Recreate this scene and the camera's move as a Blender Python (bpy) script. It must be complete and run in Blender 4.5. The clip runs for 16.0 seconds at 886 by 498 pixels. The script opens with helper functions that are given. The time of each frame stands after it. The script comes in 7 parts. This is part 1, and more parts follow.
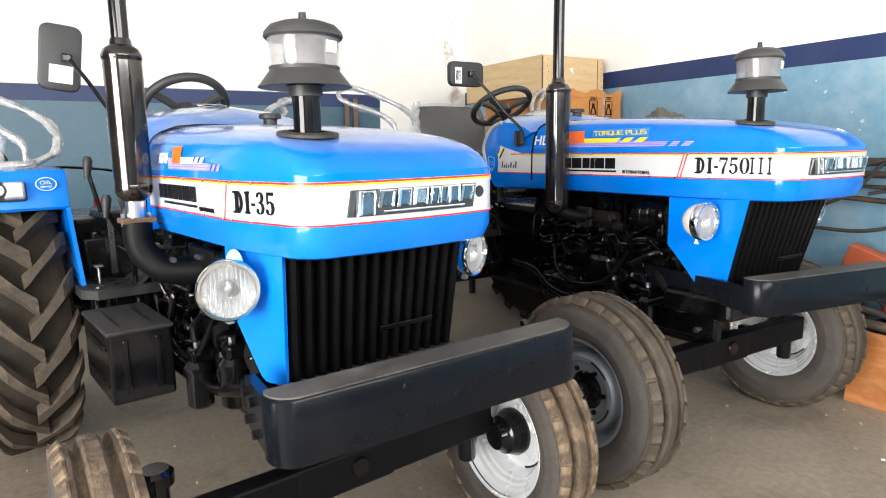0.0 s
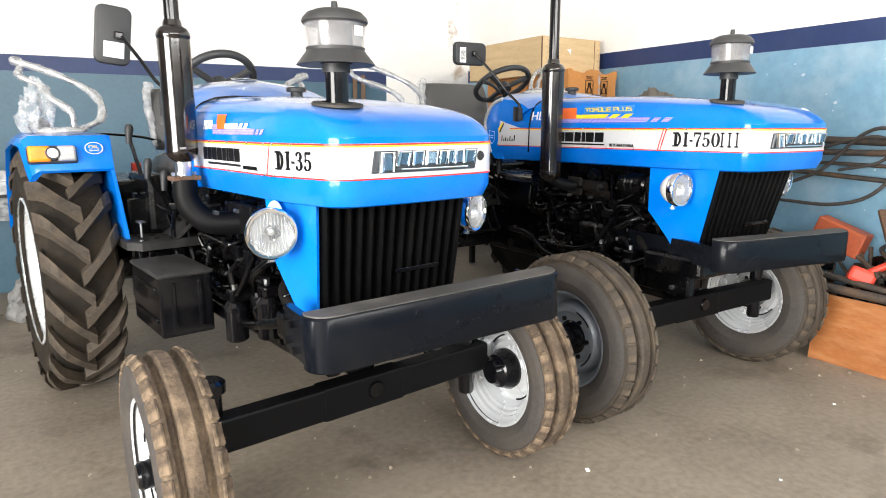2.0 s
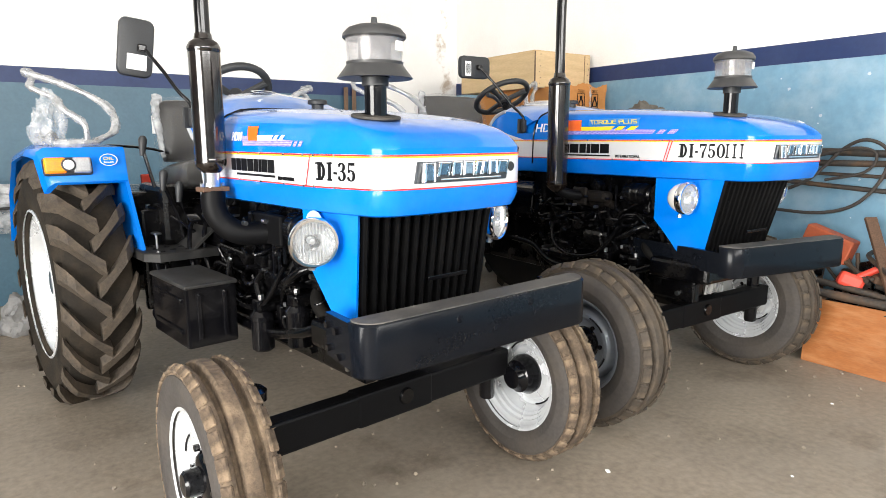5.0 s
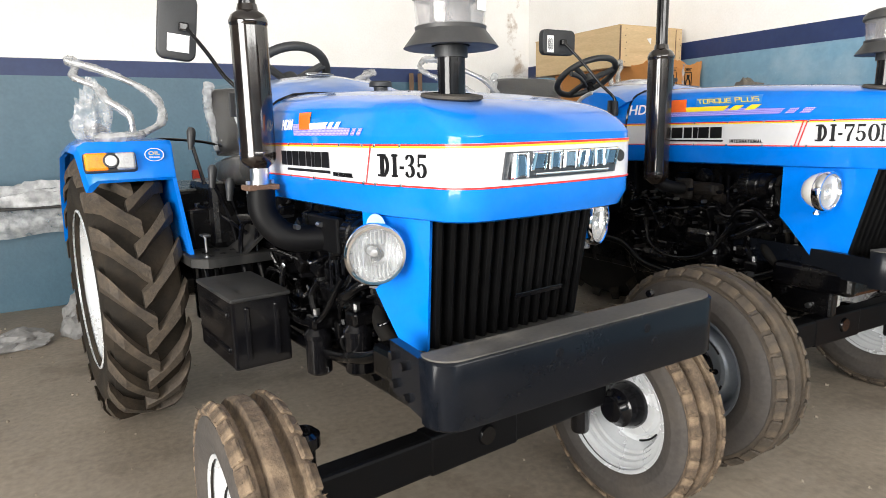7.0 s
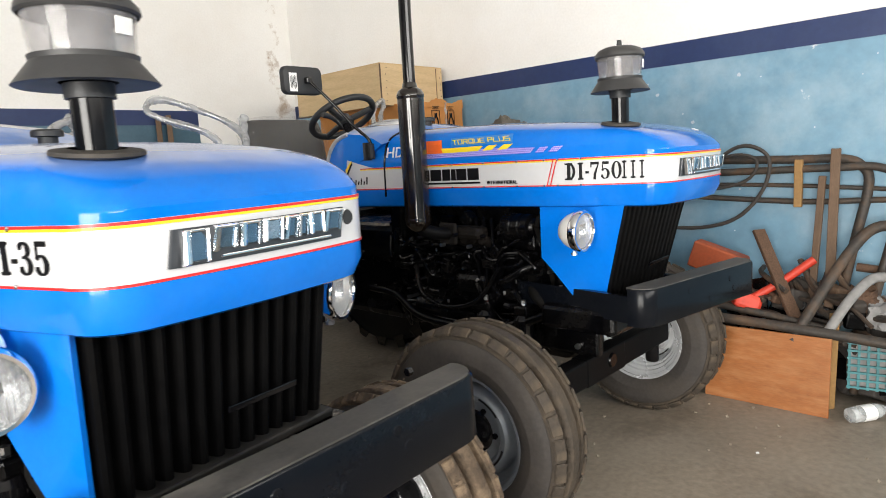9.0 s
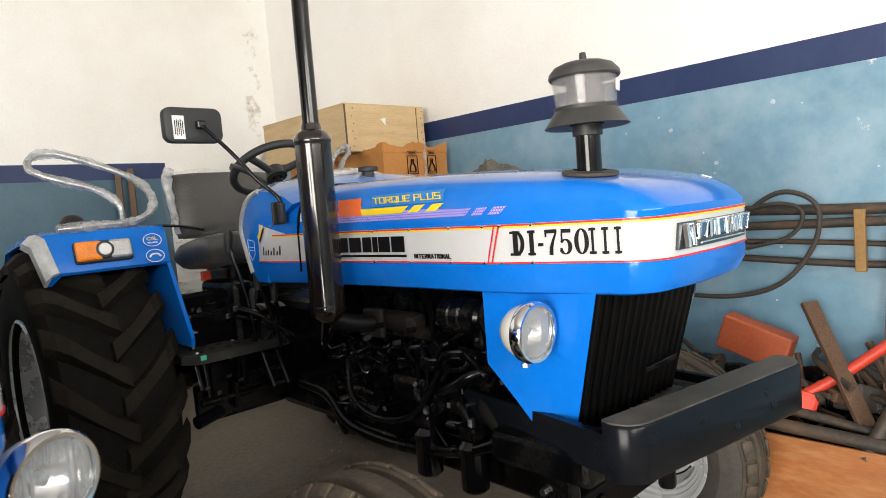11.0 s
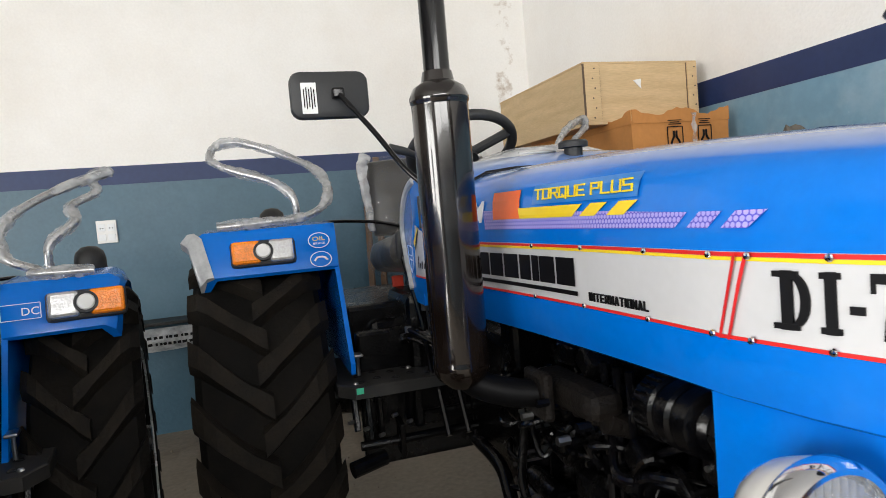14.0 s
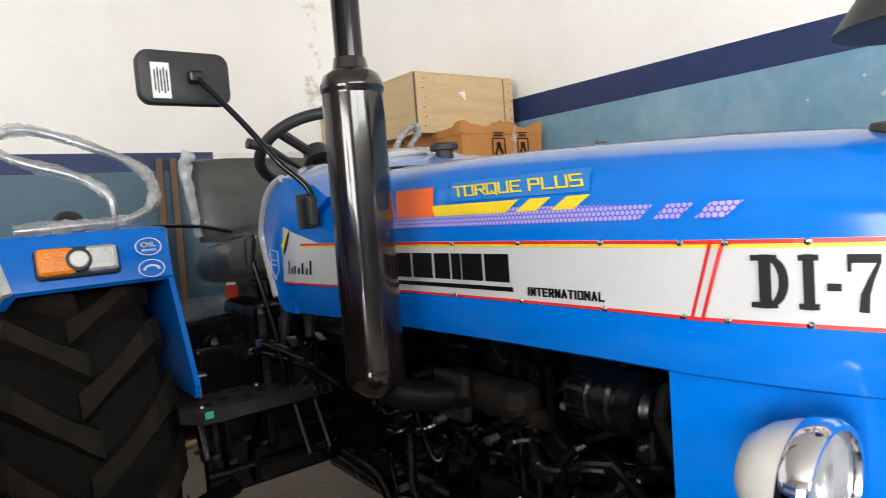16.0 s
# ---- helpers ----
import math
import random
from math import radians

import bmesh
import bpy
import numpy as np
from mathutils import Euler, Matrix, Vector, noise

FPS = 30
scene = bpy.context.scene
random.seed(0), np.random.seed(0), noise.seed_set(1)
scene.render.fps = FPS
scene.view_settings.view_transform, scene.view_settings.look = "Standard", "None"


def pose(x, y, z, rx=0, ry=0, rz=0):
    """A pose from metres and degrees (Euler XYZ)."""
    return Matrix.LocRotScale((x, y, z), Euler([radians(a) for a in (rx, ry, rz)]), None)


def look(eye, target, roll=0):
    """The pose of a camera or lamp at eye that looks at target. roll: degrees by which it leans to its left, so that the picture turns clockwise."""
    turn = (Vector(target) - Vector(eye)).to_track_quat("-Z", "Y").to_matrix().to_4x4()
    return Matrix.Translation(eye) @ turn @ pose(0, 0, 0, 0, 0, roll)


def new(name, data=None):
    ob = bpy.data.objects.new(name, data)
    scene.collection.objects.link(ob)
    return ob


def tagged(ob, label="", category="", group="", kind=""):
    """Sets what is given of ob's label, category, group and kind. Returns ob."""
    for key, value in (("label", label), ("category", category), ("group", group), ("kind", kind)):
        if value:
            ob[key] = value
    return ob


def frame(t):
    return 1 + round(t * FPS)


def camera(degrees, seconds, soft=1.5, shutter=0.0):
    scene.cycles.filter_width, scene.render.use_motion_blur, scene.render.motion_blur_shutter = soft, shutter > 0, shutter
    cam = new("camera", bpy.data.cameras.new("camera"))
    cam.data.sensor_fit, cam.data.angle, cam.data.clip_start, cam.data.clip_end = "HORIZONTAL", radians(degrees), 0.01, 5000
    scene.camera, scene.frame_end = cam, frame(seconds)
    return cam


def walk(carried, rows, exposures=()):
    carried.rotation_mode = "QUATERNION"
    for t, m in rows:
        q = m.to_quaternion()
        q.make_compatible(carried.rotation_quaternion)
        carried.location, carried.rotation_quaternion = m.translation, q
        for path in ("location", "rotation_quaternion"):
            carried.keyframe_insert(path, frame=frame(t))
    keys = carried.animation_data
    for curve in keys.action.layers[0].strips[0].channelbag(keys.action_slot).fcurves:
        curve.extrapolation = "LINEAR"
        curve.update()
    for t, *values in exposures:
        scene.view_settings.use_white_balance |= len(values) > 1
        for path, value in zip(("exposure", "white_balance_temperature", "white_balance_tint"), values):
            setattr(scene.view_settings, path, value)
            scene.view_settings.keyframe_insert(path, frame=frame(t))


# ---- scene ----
cam = camera(70.2, 16.0, soft=0.85, shutter=0.35)
PATH = [
    (0, (0.071, 0.164, 1.4), (1.118, 1.839, 1.084), -0.9),
    (0.5, (-0.041, 0.105, 1.38), (1.075, 1.72, 0.999), 0.2),
    (1, (-0.104, 0.065, 1.37), (1.053, 1.636, 0.93), -0.3),
    (1.5, (-0.106, -0.003, 1.379), (1.009, 1.604, 0.965), -0.2),
    (2, (-0.128, -0.117, 1.373), (0.912, 1.548, 0.992), -0.1),
    (2.5, (-0.137, -0.184, 1.372), (0.842, 1.53, 1.052), -0.7),
    (3, (-0.14, -0.199, 1.378), (0.793, 1.54, 1.054), -0.7),
    (3.5, (-0.172, -0.184, 1.376), (0.808, 1.527, 1.04), 0.5),
    (3.7, (-0.194, -0.156, 1.371), (0.815, 1.541, 1.048), 0.1),
    (5.8, (-0.372, 0.08, 1.373), (0.766, 1.687, 1.025), 0.3),
    (6, (-0.317, 0.137, 1.37), (0.782, 1.78, 1.068), -0.4),
    (6.5, (-0.206, 0.232, 1.37), (0.811, 1.934, 1.106), -1.0),
    (7, (-0.162, 0.33, 1.36), (0.78, 2.054, 0.985), -1.2),
    (7.5, (-0.151, 0.451, 1.371), (0.984, 2.075, 1.095), 0.2),
    (8, (-0.116, 0.585, 1.39), (1.244, 2.006, 1.029), -2.1),
    (8.5, (-0.005, 0.617, 1.373), (1.527, 1.851, 1.012), -3.6),
    (9, (0.234, 0.525, 1.396), (1.679, 1.876, 1.109), -3.4),
    (9.5, (0.398, 0.493, 1.403), (1.809, 1.864, 1.04), -5.6),
    (10, (0.628, 0.598, 1.434), (2.072, 1.97, 1.251), -4.9),
    (12.3, (1.473, 0.884, 1.443), (2.66, 2.488, 1.314), -5.2),
    (12.5, (1.512, 0.93, 1.446), (2.654, 2.57, 1.353), -5.4),
    (13, (1.639, 1.059, 1.441), (2.655, 2.776, 1.293), -7.5),
    (13.5, (1.761, 1.181, 1.442), (2.582, 3.0, 1.321), -5.0),
    (14, (1.807, 1.281, 1.442), (2.389, 3.191, 1.323), -4.9),
    (14.5, (1.743, 1.38, 1.444), (2.538, 3.212, 1.333), -4.8),
    (15, (1.632, 1.456, 1.446), (2.594, 3.207, 1.358), -4.3),
    (15.5, (1.602, 1.466, 1.441), (2.664, 3.158, 1.334), -4.2),
    (16, (1.595, 1.451, 1.436), (2.791, 3.048, 1.296), -4.4),
]
walk(cam, [(t, look(eye, target, roll)) for t, eye, target, roll in PATH],
     [(0, 0.3, 6500, 10), (2, 0.36, 6500, 10), (3.5, 0.34, 6500, 10), (6, 0.2, 6500, 10), (7, 0.08, 6500, 10), (8, -0.06, 6500, 10), (9, -0.2, 6600, 10), (9.5, -0.02, 6850, 10),
      (10, -0.02, 6850, 10), (12.3, -0.34, 6650, 10), (14, -0.3, 6450, 10), (16, -0.2, 6450, 10)])

# ---- world and light ----
world = bpy.data.worlds.new("sky")
scene.world = world
world.use_nodes = True
wn = world.node_tree
sky = wn.nodes.new("ShaderNodeTexSky")
sky.sky_type, sky.sun_disc = "NISHITA", False
sky.sun_elevation, sky.sun_rotation = radians(55), radians(20)
wn.links.new(sky.outputs[0], wn.nodes["Background"].inputs[0])
wn.nodes["Background"].inputs[1].default_value = 0.12
sun_data = bpy.data.lights.new("sun", "SUN")
sun_data.energy, sun_data.angle, sun_data.color = 2.5, radians(0.6), (1.0, 0.95, 0.87)
new("sun", sun_data).matrix_world = look((2.5, 7.2, 11), (0, 0, 0))


def opening_light(name, at, target, w, h, power, colour=(0.985, 0.965, 0.92)):
    """An area lamp that stands in for daylight at one of the hall's openings, known or made up."""
    d = bpy.data.lights.new(name, "AREA")
    d.shape, d.size, d.size_y, d.energy, d.color = "RECTANGLE", w, h, power, colour
    ob = new(name, d)
    ob.matrix_world = look(at, target)
    return ob


# two added fill lamps; no windows are known on the front side
opening_light("front_fill_light", (-1.6, -4.85, 3.2), (-1.2, 0.0, 2.9), 3.4, 1.2, 230)
opening_light("front_fill_light", (2.0, -4.85, 3.2), (2.0, 0.0, 2.9), 3.4, 1.2, 230)
opening_light("gateway_light", (-4.33, -0.8, 1.42), (0.0, -0.6, 1.5), 3.9, 2.7, 720)


# ---- materials ----
def material(name, base, rough=0.5, metal=0.0, vary=0.12, scale=6.0, fine=60.0, bump=0.0, coat=0.0, stain=None, stain_amount=0.0,
             stain_scale=2.5, bump_scale=None, spec=0.5, stretch=(1, 1, 1), flake=None, flake_scale=4.0, flake_from=0.6, flake_edge=0.03, flake_at=None):
    """Colour with a coarse and a fine variation, an optional stain colour in patches, optional sharp-edged flakes (about a
    place along x when flake_at gives its middle and reach), and fine relief."""
    m = bpy.data.materials.new(name)
    m.use_nodes = True
    n, l = m.node_tree.nodes, m.node_tree.links
    p = n["Principled BSDF"]
    p.inputs["Roughness"].default_value, p.inputs["Metallic"].default_value = rough, metal
    p.inputs["Coat Weight"].default_value, p.inputs["Coat Roughness"].default_value = coat, 0.06
    p.inputs["Specular IOR Level"].default_value = spec
    co = n.new("ShaderNodeTexCoord")
    mp = n.new("ShaderNodeMapping")
    mp.inputs["Scale"].default_value = stretch
    l.new(co.outputs["Object"], mp.inputs[0])
    a, b = n.new("ShaderNodeTexNoise"), n.new("ShaderNodeTexNoise")
    for t, s, d in ((a, scale, 5), (b, fine, 3)):
        t.inputs["Scale"].default_value, t.inputs["Detail"].default_value = s, d
        l.new(mp.outputs[0], t.inputs["Vector"])
    add = n.new("ShaderNodeMath")
    add.operation = "ADD"
    l.new(a.outputs["Fac"], add.inputs[0]), l.new(b.outputs["Fac"], add.inputs[1])
    ramp = n.new("ShaderNodeMapRange")
    ramp.inputs["From Min"].default_value, ramp.inputs["From Max"].default_value = 0.6, 1.4
    ramp.inputs["To Min"].default_value, ramp.inputs["To Max"].default_value = 1 - vary, 1 + vary
    l.new(add.outputs[0], ramp.inputs["Value"])
    mul = n.new("ShaderNodeVectorMath")
    mul.operation = "SCALE"
    mul.inputs[0].default_value = base
    l.new(ramp.outputs[0], mul.inputs["Scale"])
    out = mul.outputs[0]
    if stain:
        c = n.new("ShaderNodeTexNoise")
        c.inputs["Scale"].default_value, c.inputs["Detail"].default_value = stain_scale, 7
        c.inputs["Roughness"].default_value = 0.65
        l.new(mp.outputs[0], c.inputs["Vector"])
        r = n.new("ShaderNodeMapRange")
        r.inputs["From Min"].default_value, r.inputs["From Max"].default_value = 0.45, 0.7
        r.inputs["To Max"].default_value = stain_amount
        l.new(c.outputs["Fac"], r.inputs["Value"])
        mix = n.new("ShaderNodeMix")
        mix.data_type = "RGBA"
        l.new(r.outputs[0], mix.inputs[0]), l.new(out, mix.inputs[6])
        mix.inputs[7].default_value = (*stain, 1)
        out = mix.outputs[2]
        rr = n.new("ShaderNodeMapRange")
        rr.inputs["To Min"].default_value, rr.inputs["To Max"].default_value = rough, min(1, rough + 0.35)
        l.new(r.outputs[0], rr.inputs["Value"]), l.new(rr.outputs[0], p.inputs["Roughness"])
    if flake:
        f = n.new("ShaderNodeTexNoise")
        f.inputs["Scale"].default_value, f.inputs["Detail"].default_value, f.inputs["Roughness"].default_value = flake_scale, 9, 0.68
        l.new(co.outputs["Object"], f.inputs["Vector"])
        level = f.outputs["Fac"]
        if flake_at:
            sx, away, size, near = (n.new("ShaderNode" + k) for k in ("SeparateXYZ", "Math", "Math", "MapRange"))
            l.new(co.outputs["Object"], sx.inputs[0]), l.new(sx.outputs["X"], away.inputs[0])
            away.operation, away.inputs[1].default_value, size.operation = "SUBTRACT", flake_at[0], "ABSOLUTE"
            l.new(away.outputs[0], size.inputs[0]), l.new(size.outputs[0], near.inputs["Value"])
            near.inputs["From Max"].default_value, near.inputs["To Min"].default_value, near.inputs["To Max"].default_value = flake_at[1], 0.0, -0.3
            less = n.new("ShaderNodeMath")
            l.new(level, less.inputs[0]), l.new(near.outputs[0], less.inputs[1])
            level = less.outputs[0]
        fr = n.new("ShaderNodeMapRange")
        fr.inputs["From Min"].default_value, fr.inputs["From Max"].default_value = flake_from, flake_from + flake_edge
        l.new(level, fr.inputs["Value"])
        fm = n.new("ShaderNodeMix")
        fm.data_type = "RGBA"
        l.new(fr.outputs[0], fm.inputs[0]), l.new(out, fm.inputs[6])
        fm.inputs[7].default_value = (*flake, 1)
        out = fm.outputs[2]
    l.new(out, p.inputs["Base Color"])
    if bump:
        bp = n.new("ShaderNodeBump")
        bp.inputs["Strength"].default_value, bp.inputs["Distance"].default_value = bump, 0.01
        src = b
        if bump_scale:
            src = n.new("ShaderNodeTexNoise")
            src.inputs["Scale"].default_value, src.inputs["Detail"].default_value = bump_scale, 4
            l.new(mp.outputs[0], src.inputs["Vector"])
        l.new(src.outputs["Fac"], bp.inputs["Height"]), l.new(bp.outputs[0], p.inputs["Normal"])
    return m


BLUE = material("blue_paint", (0.0, 0.152, 0.63), 0.16, vary=0.05, coat=0.15, spec=0.24, stain=(0.10, 0.27, 0.52), stain_amount=0.08, stain_scale=5)
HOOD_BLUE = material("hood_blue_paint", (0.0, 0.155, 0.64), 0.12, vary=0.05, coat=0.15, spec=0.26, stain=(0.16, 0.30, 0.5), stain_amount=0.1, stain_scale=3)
# upward faces mixed pale: dust, plus the ceiling's reflection painted in
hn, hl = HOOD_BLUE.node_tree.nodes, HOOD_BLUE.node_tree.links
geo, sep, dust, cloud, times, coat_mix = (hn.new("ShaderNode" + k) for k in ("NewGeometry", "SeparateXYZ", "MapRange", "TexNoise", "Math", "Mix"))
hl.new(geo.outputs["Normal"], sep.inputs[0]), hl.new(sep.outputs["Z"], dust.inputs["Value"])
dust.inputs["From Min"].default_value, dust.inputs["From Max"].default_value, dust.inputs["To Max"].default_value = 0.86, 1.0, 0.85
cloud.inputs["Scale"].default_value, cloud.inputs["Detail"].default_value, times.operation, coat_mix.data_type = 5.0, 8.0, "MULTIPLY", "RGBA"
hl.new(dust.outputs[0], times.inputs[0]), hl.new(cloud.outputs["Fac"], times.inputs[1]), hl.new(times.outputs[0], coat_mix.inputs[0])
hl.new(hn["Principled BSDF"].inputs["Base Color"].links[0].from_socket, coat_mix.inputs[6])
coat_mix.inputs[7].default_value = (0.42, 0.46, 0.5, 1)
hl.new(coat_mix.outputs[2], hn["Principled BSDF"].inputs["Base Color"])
PLATE_GREY = material("plate_grey", (0.030, 0.034, 0.040), 0.35, vary=0.2, coat=0.1)
WHITE_BAND = material("white_band", (0.58, 0.585, 0.6), 0.28, vary=0.03, coat=0.4)
RED = material("red_line", (0.62, 0.02, 0.02), 0.35, vary=0.05)
YELLOW = material("yellow_film", (0.85, 0.62, 0.02), 0.35, vary=0.05)
ORANGE = material("orange_film", (0.86, 0.13, 0.01), 0.35, vary=0.06)
PURPLE = material("purple_mesh_film", (0.36, 0.33, 0.74), 0.4, vary=0.5, scale=90, fine=260)
pn, pl = PURPLE.node_tree.nodes, PURPLE.node_tree.links
two, place, near = (pn.new("ShaderNode" + k) for k in ("Mix", "TexCoord", "Math"))
two.data_type, near.operation = "RGBA", "MINIMUM"
for k, shift in enumerate((0.0, 0.5)):
    # distance to the nearest point of one of the two lattices that make up a honeycomb
    steps = [pn.new("ShaderNodeVectorMath") for i in range(5)]
    for step, (op, value) in zip(steps, (("MULTIPLY", (0, 118, 68)), ("ADD", (0, shift, shift)), ("FRACTION", None), ("SUBTRACT", (0, 0.5, 0.5)), ("MULTIPLY", (0, 1, 1.73)))):
        step.operation = op
        if value:
            step.inputs[1].default_value = value
    pl.new(place.outputs["Object"], steps[0].inputs[0])
    for a, c in zip(steps, steps[1:]):
        pl.new(a.outputs[0], c.inputs[0])
    far = pn.new("ShaderNodeVectorMath")
    far.operation = "LENGTH"
    pl.new(steps[-1].outputs[0], far.inputs[0]), pl.new(far.outputs["Value"], near.inputs[k])
edge = pn.new("ShaderNodeMapRange")
edge.inputs["From Min"].default_value, edge.inputs["From Max"].default_value = 0.45, 0.36
pl.new(near.outputs[0], edge.inputs["Value"]), pl.new(edge.outputs[0], two.inputs[0])
two.inputs[6].default_value, two.inputs[7].default_value = (0.08, 0.07, 0.52, 1), (0.40, 0.37, 0.78, 1)
pl.new(two.outputs[2], pn["Principled BSDF"].inputs["Base Color"])
PALE_BLUE = material("pale_blue_film", (0.35, 0.55, 0.85), 0.35, vary=0.1)
INK = material("black_lettering", (0.004, 0.004, 0.005), 0.45, vary=0.1, spec=0.2)
WHITE_INK = material("white_lettering", (0.78, 0.8, 0.82), 0.4, vary=0.04)
# brownish base: the warm floor's reflection is painted into the colour
MUFFLER = material("black_muffler_enamel", (0.007, 0.0045, 0.0035), 0.15, vary=0.3, coat=0.6, spec=0.45, stain=(0.045, 0.036, 0.03), stain_amount=0.18, stain_scale=9)
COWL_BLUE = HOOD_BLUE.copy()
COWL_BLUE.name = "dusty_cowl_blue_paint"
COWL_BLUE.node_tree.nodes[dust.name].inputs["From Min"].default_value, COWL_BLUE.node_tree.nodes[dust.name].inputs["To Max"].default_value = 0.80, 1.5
GROMMET = material("dusty_grommet_rubber", (0.03, 0.026, 0.022), 0.7, vary=0.3, stain=(0.10, 0.085, 0.07), stain_amount=0.5, stain_scale=12)
BLACK = material("black_gloss_enamel", (0.003, 0.003, 0.004), 0.14, vary=0.3, spec=0.28, coat=0.15, stain=(0.04, 0.037, 0.033), stain_amount=0.12, stain_scale=6)
GRILLE = material("black_grille_plastic", (0.0018, 0.0018, 0.002), 0.42, vary=0.3, spec=0.08, stain=(0.014, 0.013, 0.012), stain_amount=0.15, stain_scale=5)
BUMPER = material("black_bumper_enamel", (0.004, 0.005, 0.0075), 0.2, spec=0.15, vary=0.25, stain=(0.035, 0.034, 0.034), stain_amount=0.12, stain_scale=3.5, fine=120)
CAST = material("black_cast_iron", (0.003, 0.003, 0.0035), 0.5, spec=0.12, vary=0.3, fine=150, bump=0.03)
ENGINE = material("black_engine_enamel", (0.0015, 0.0015, 0.002), 0.22, spec=0.3, vary=0.4, fine=90, bump=0.12, stain=(0.018, 0.016, 0.014), stain_amount=0.3, stain_scale=9)
DUSTY_BLACK = material("dusty_black", (0.010, 0.010, 0.010), 0.5, vary=0.25, stain=(0.07, 0.064, 0.058), stain_amount=0.4, stain_scale=7)
PLASTIC = material("dark_plastic", (0.022, 0.023, 0.025), 0.5, vary=0.15, fine=200, bump=0.05)
GREY_PLASTIC = material("grey_plastic", (0.03, 0.03, 0.031), 0.45, vary=0.15, fine=150, stain=(0.11, 0.105, 0.1), stain_amount=0.3)
DUSTY_TOP = material("dust_on_enamel", (0.05, 0.047, 0.043), 0.6, vary=0.3, scale=9, fine=80, stain=(0.17, 0.155, 0.135), stain_amount=0.6, stain_scale=6)
MANIFOLD = material("burnt_manifold_iron", (0.006, 0.0045, 0.0035), 0.65, spec=0.25, vary=0.5, fine=130, bump=0.4, stain=(0.016, 0.010, 0.007), stain_amount=0.5, stain_scale=12)
LABEL_BLUE = material("pale_blue_label", (0.02, 0.195, 0.60), 0.3, vary=0.1, coat=0.4)
RUBBER = material("tyre_rubber", (0.052, 0.046, 0.042), 0.65, spec=0.3, vary=0.25, scale=9, fine=70, bump=0.12, stain=(0.085, 0.068, 0.05), stain_amount=0.4, stain_scale=5)
TREAD = material("dusty_tread_rubber", (0.045, 0.034, 0.024), 0.75, vary=0.4, scale=12, fine=80, bump=0.4, stain=(0.125, 0.093, 0.062), stain_amount=0.65, stain_scale=7)
WORN = material("worn_tan_tread", (0.075, 0.052, 0.034), 0.9, vary=0.4, scale=14, fine=90, bump=0.4, stain=(0.27, 0.195, 0.125), stain_amount=0.7, stain_scale=12)
# rear-wheel shade is put into this tone, darker than rubber; hoses share it
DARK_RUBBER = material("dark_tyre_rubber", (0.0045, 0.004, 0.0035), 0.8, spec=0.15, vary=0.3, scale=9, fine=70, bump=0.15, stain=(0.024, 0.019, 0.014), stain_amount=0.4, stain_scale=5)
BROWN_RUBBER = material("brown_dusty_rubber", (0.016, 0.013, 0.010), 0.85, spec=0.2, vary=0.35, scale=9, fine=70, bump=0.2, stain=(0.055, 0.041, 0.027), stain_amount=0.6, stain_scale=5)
# lug tone with the shade under the mudguards put into it
LUG_SHADED = material("shaded_lug_rubber", (0.008, 0.0065, 0.005), 0.75, spec=0.2, vary=0.4, scale=12, fine=80, bump=0.25, stain=(0.032, 0.024, 0.016), stain_amount=0.5, stain_scale=8)
RIM = material("silver_rim_paint", (0.82, 0.84, 0.86), 0.26, metal=0.5, vary=0.05, stain=(0.4, 0.37, 0.34), stain_amount=0.16, stain_scale=6)
GREY_RIM = material("grey_rim_paint", (0.2, 0.22, 0.25), 0.4, metal=0.3, vary=0.1, stain=(0.2, 0.17, 0.14), stain_amount=0.3, stain_scale=6)
PLATE_FACE = material("steel_blue_face", (0.10, 0.17, 0.24), 0.18, metal=0.7, vary=0.2, scale=30, coat=0.4)
CHROME = material("chrome", (0.82, 0.83, 0.85), 0.08, metal=1.0, vary=0.02)
STEEL = material("bright_steel", (0.55, 0.55, 0.56), 0.28, metal=1.0, vary=0.1)
RUST = material("rusty_flange", (0.12, 0.068, 0.042), 0.75, metal=0.3, vary=0.4, fine=120, bump=0.3)
OLD_STEEL = material("weathered_steel", (0.055, 0.048, 0.042), 0.6, metal=0.35, vary=0.35, fine=60, bump=0.2, stain=(0.22, 0.12, 0.06), stain_amount=0.5, stain_scale=8)
AMBER = material("amber_lens", (0.92, 0.25, 0.004), 0.2, vary=0.3, scale=24, coat=0.25, fine=160, bump=0.25)
CLEAR_LENS = material("clear_lens", (0.5, 0.51, 0.52), 0.15, metal=0.6, vary=0.25, scale=30, fine=140, coat=0.5, bump=0.1)
REFLECTOR = material("lamp_reflector", (0.66, 0.67, 0.68), 0.26, metal=1.0, vary=0.12, scale=25, fine=60, bump=0.14, bump_scale=30, stretch=(3, 1, 0.5))
LAMP_SHELL = material("pale_lamp_shell", (0.62, 0.61, 0.58), 0.22, vary=0.05, coat=0.6)
TRIM_STRIP = material("pale_wrapped_strip", (0.38, 0.39, 0.40), 0.3, vary=0.25, scale=14, fine=60, coat=0.4, bump=0.4, bump_scale=25)
SEAT = material("dark_grey_vinyl", (0.034, 0.032, 0.030), 0.32, vary=0.2, fine=120, bump=0.55, bump_scale=11)
CRATE = material("pale_crate_wood", (0.62, 0.45, 0.25), 0.7, vary=0.14, scale=3, fine=30, bump=0.15, stretch=(1, 1, 7), stain=(0.42, 0.27, 0.13), stain_amount=0.35)
CARTON = material("brown_cardboard", (0.52, 0.22, 0.058), 0.75, vary=0.1, fine=40, bump=0.1, stain=(0.34, 0.15, 0.05), stain_amount=0.35)
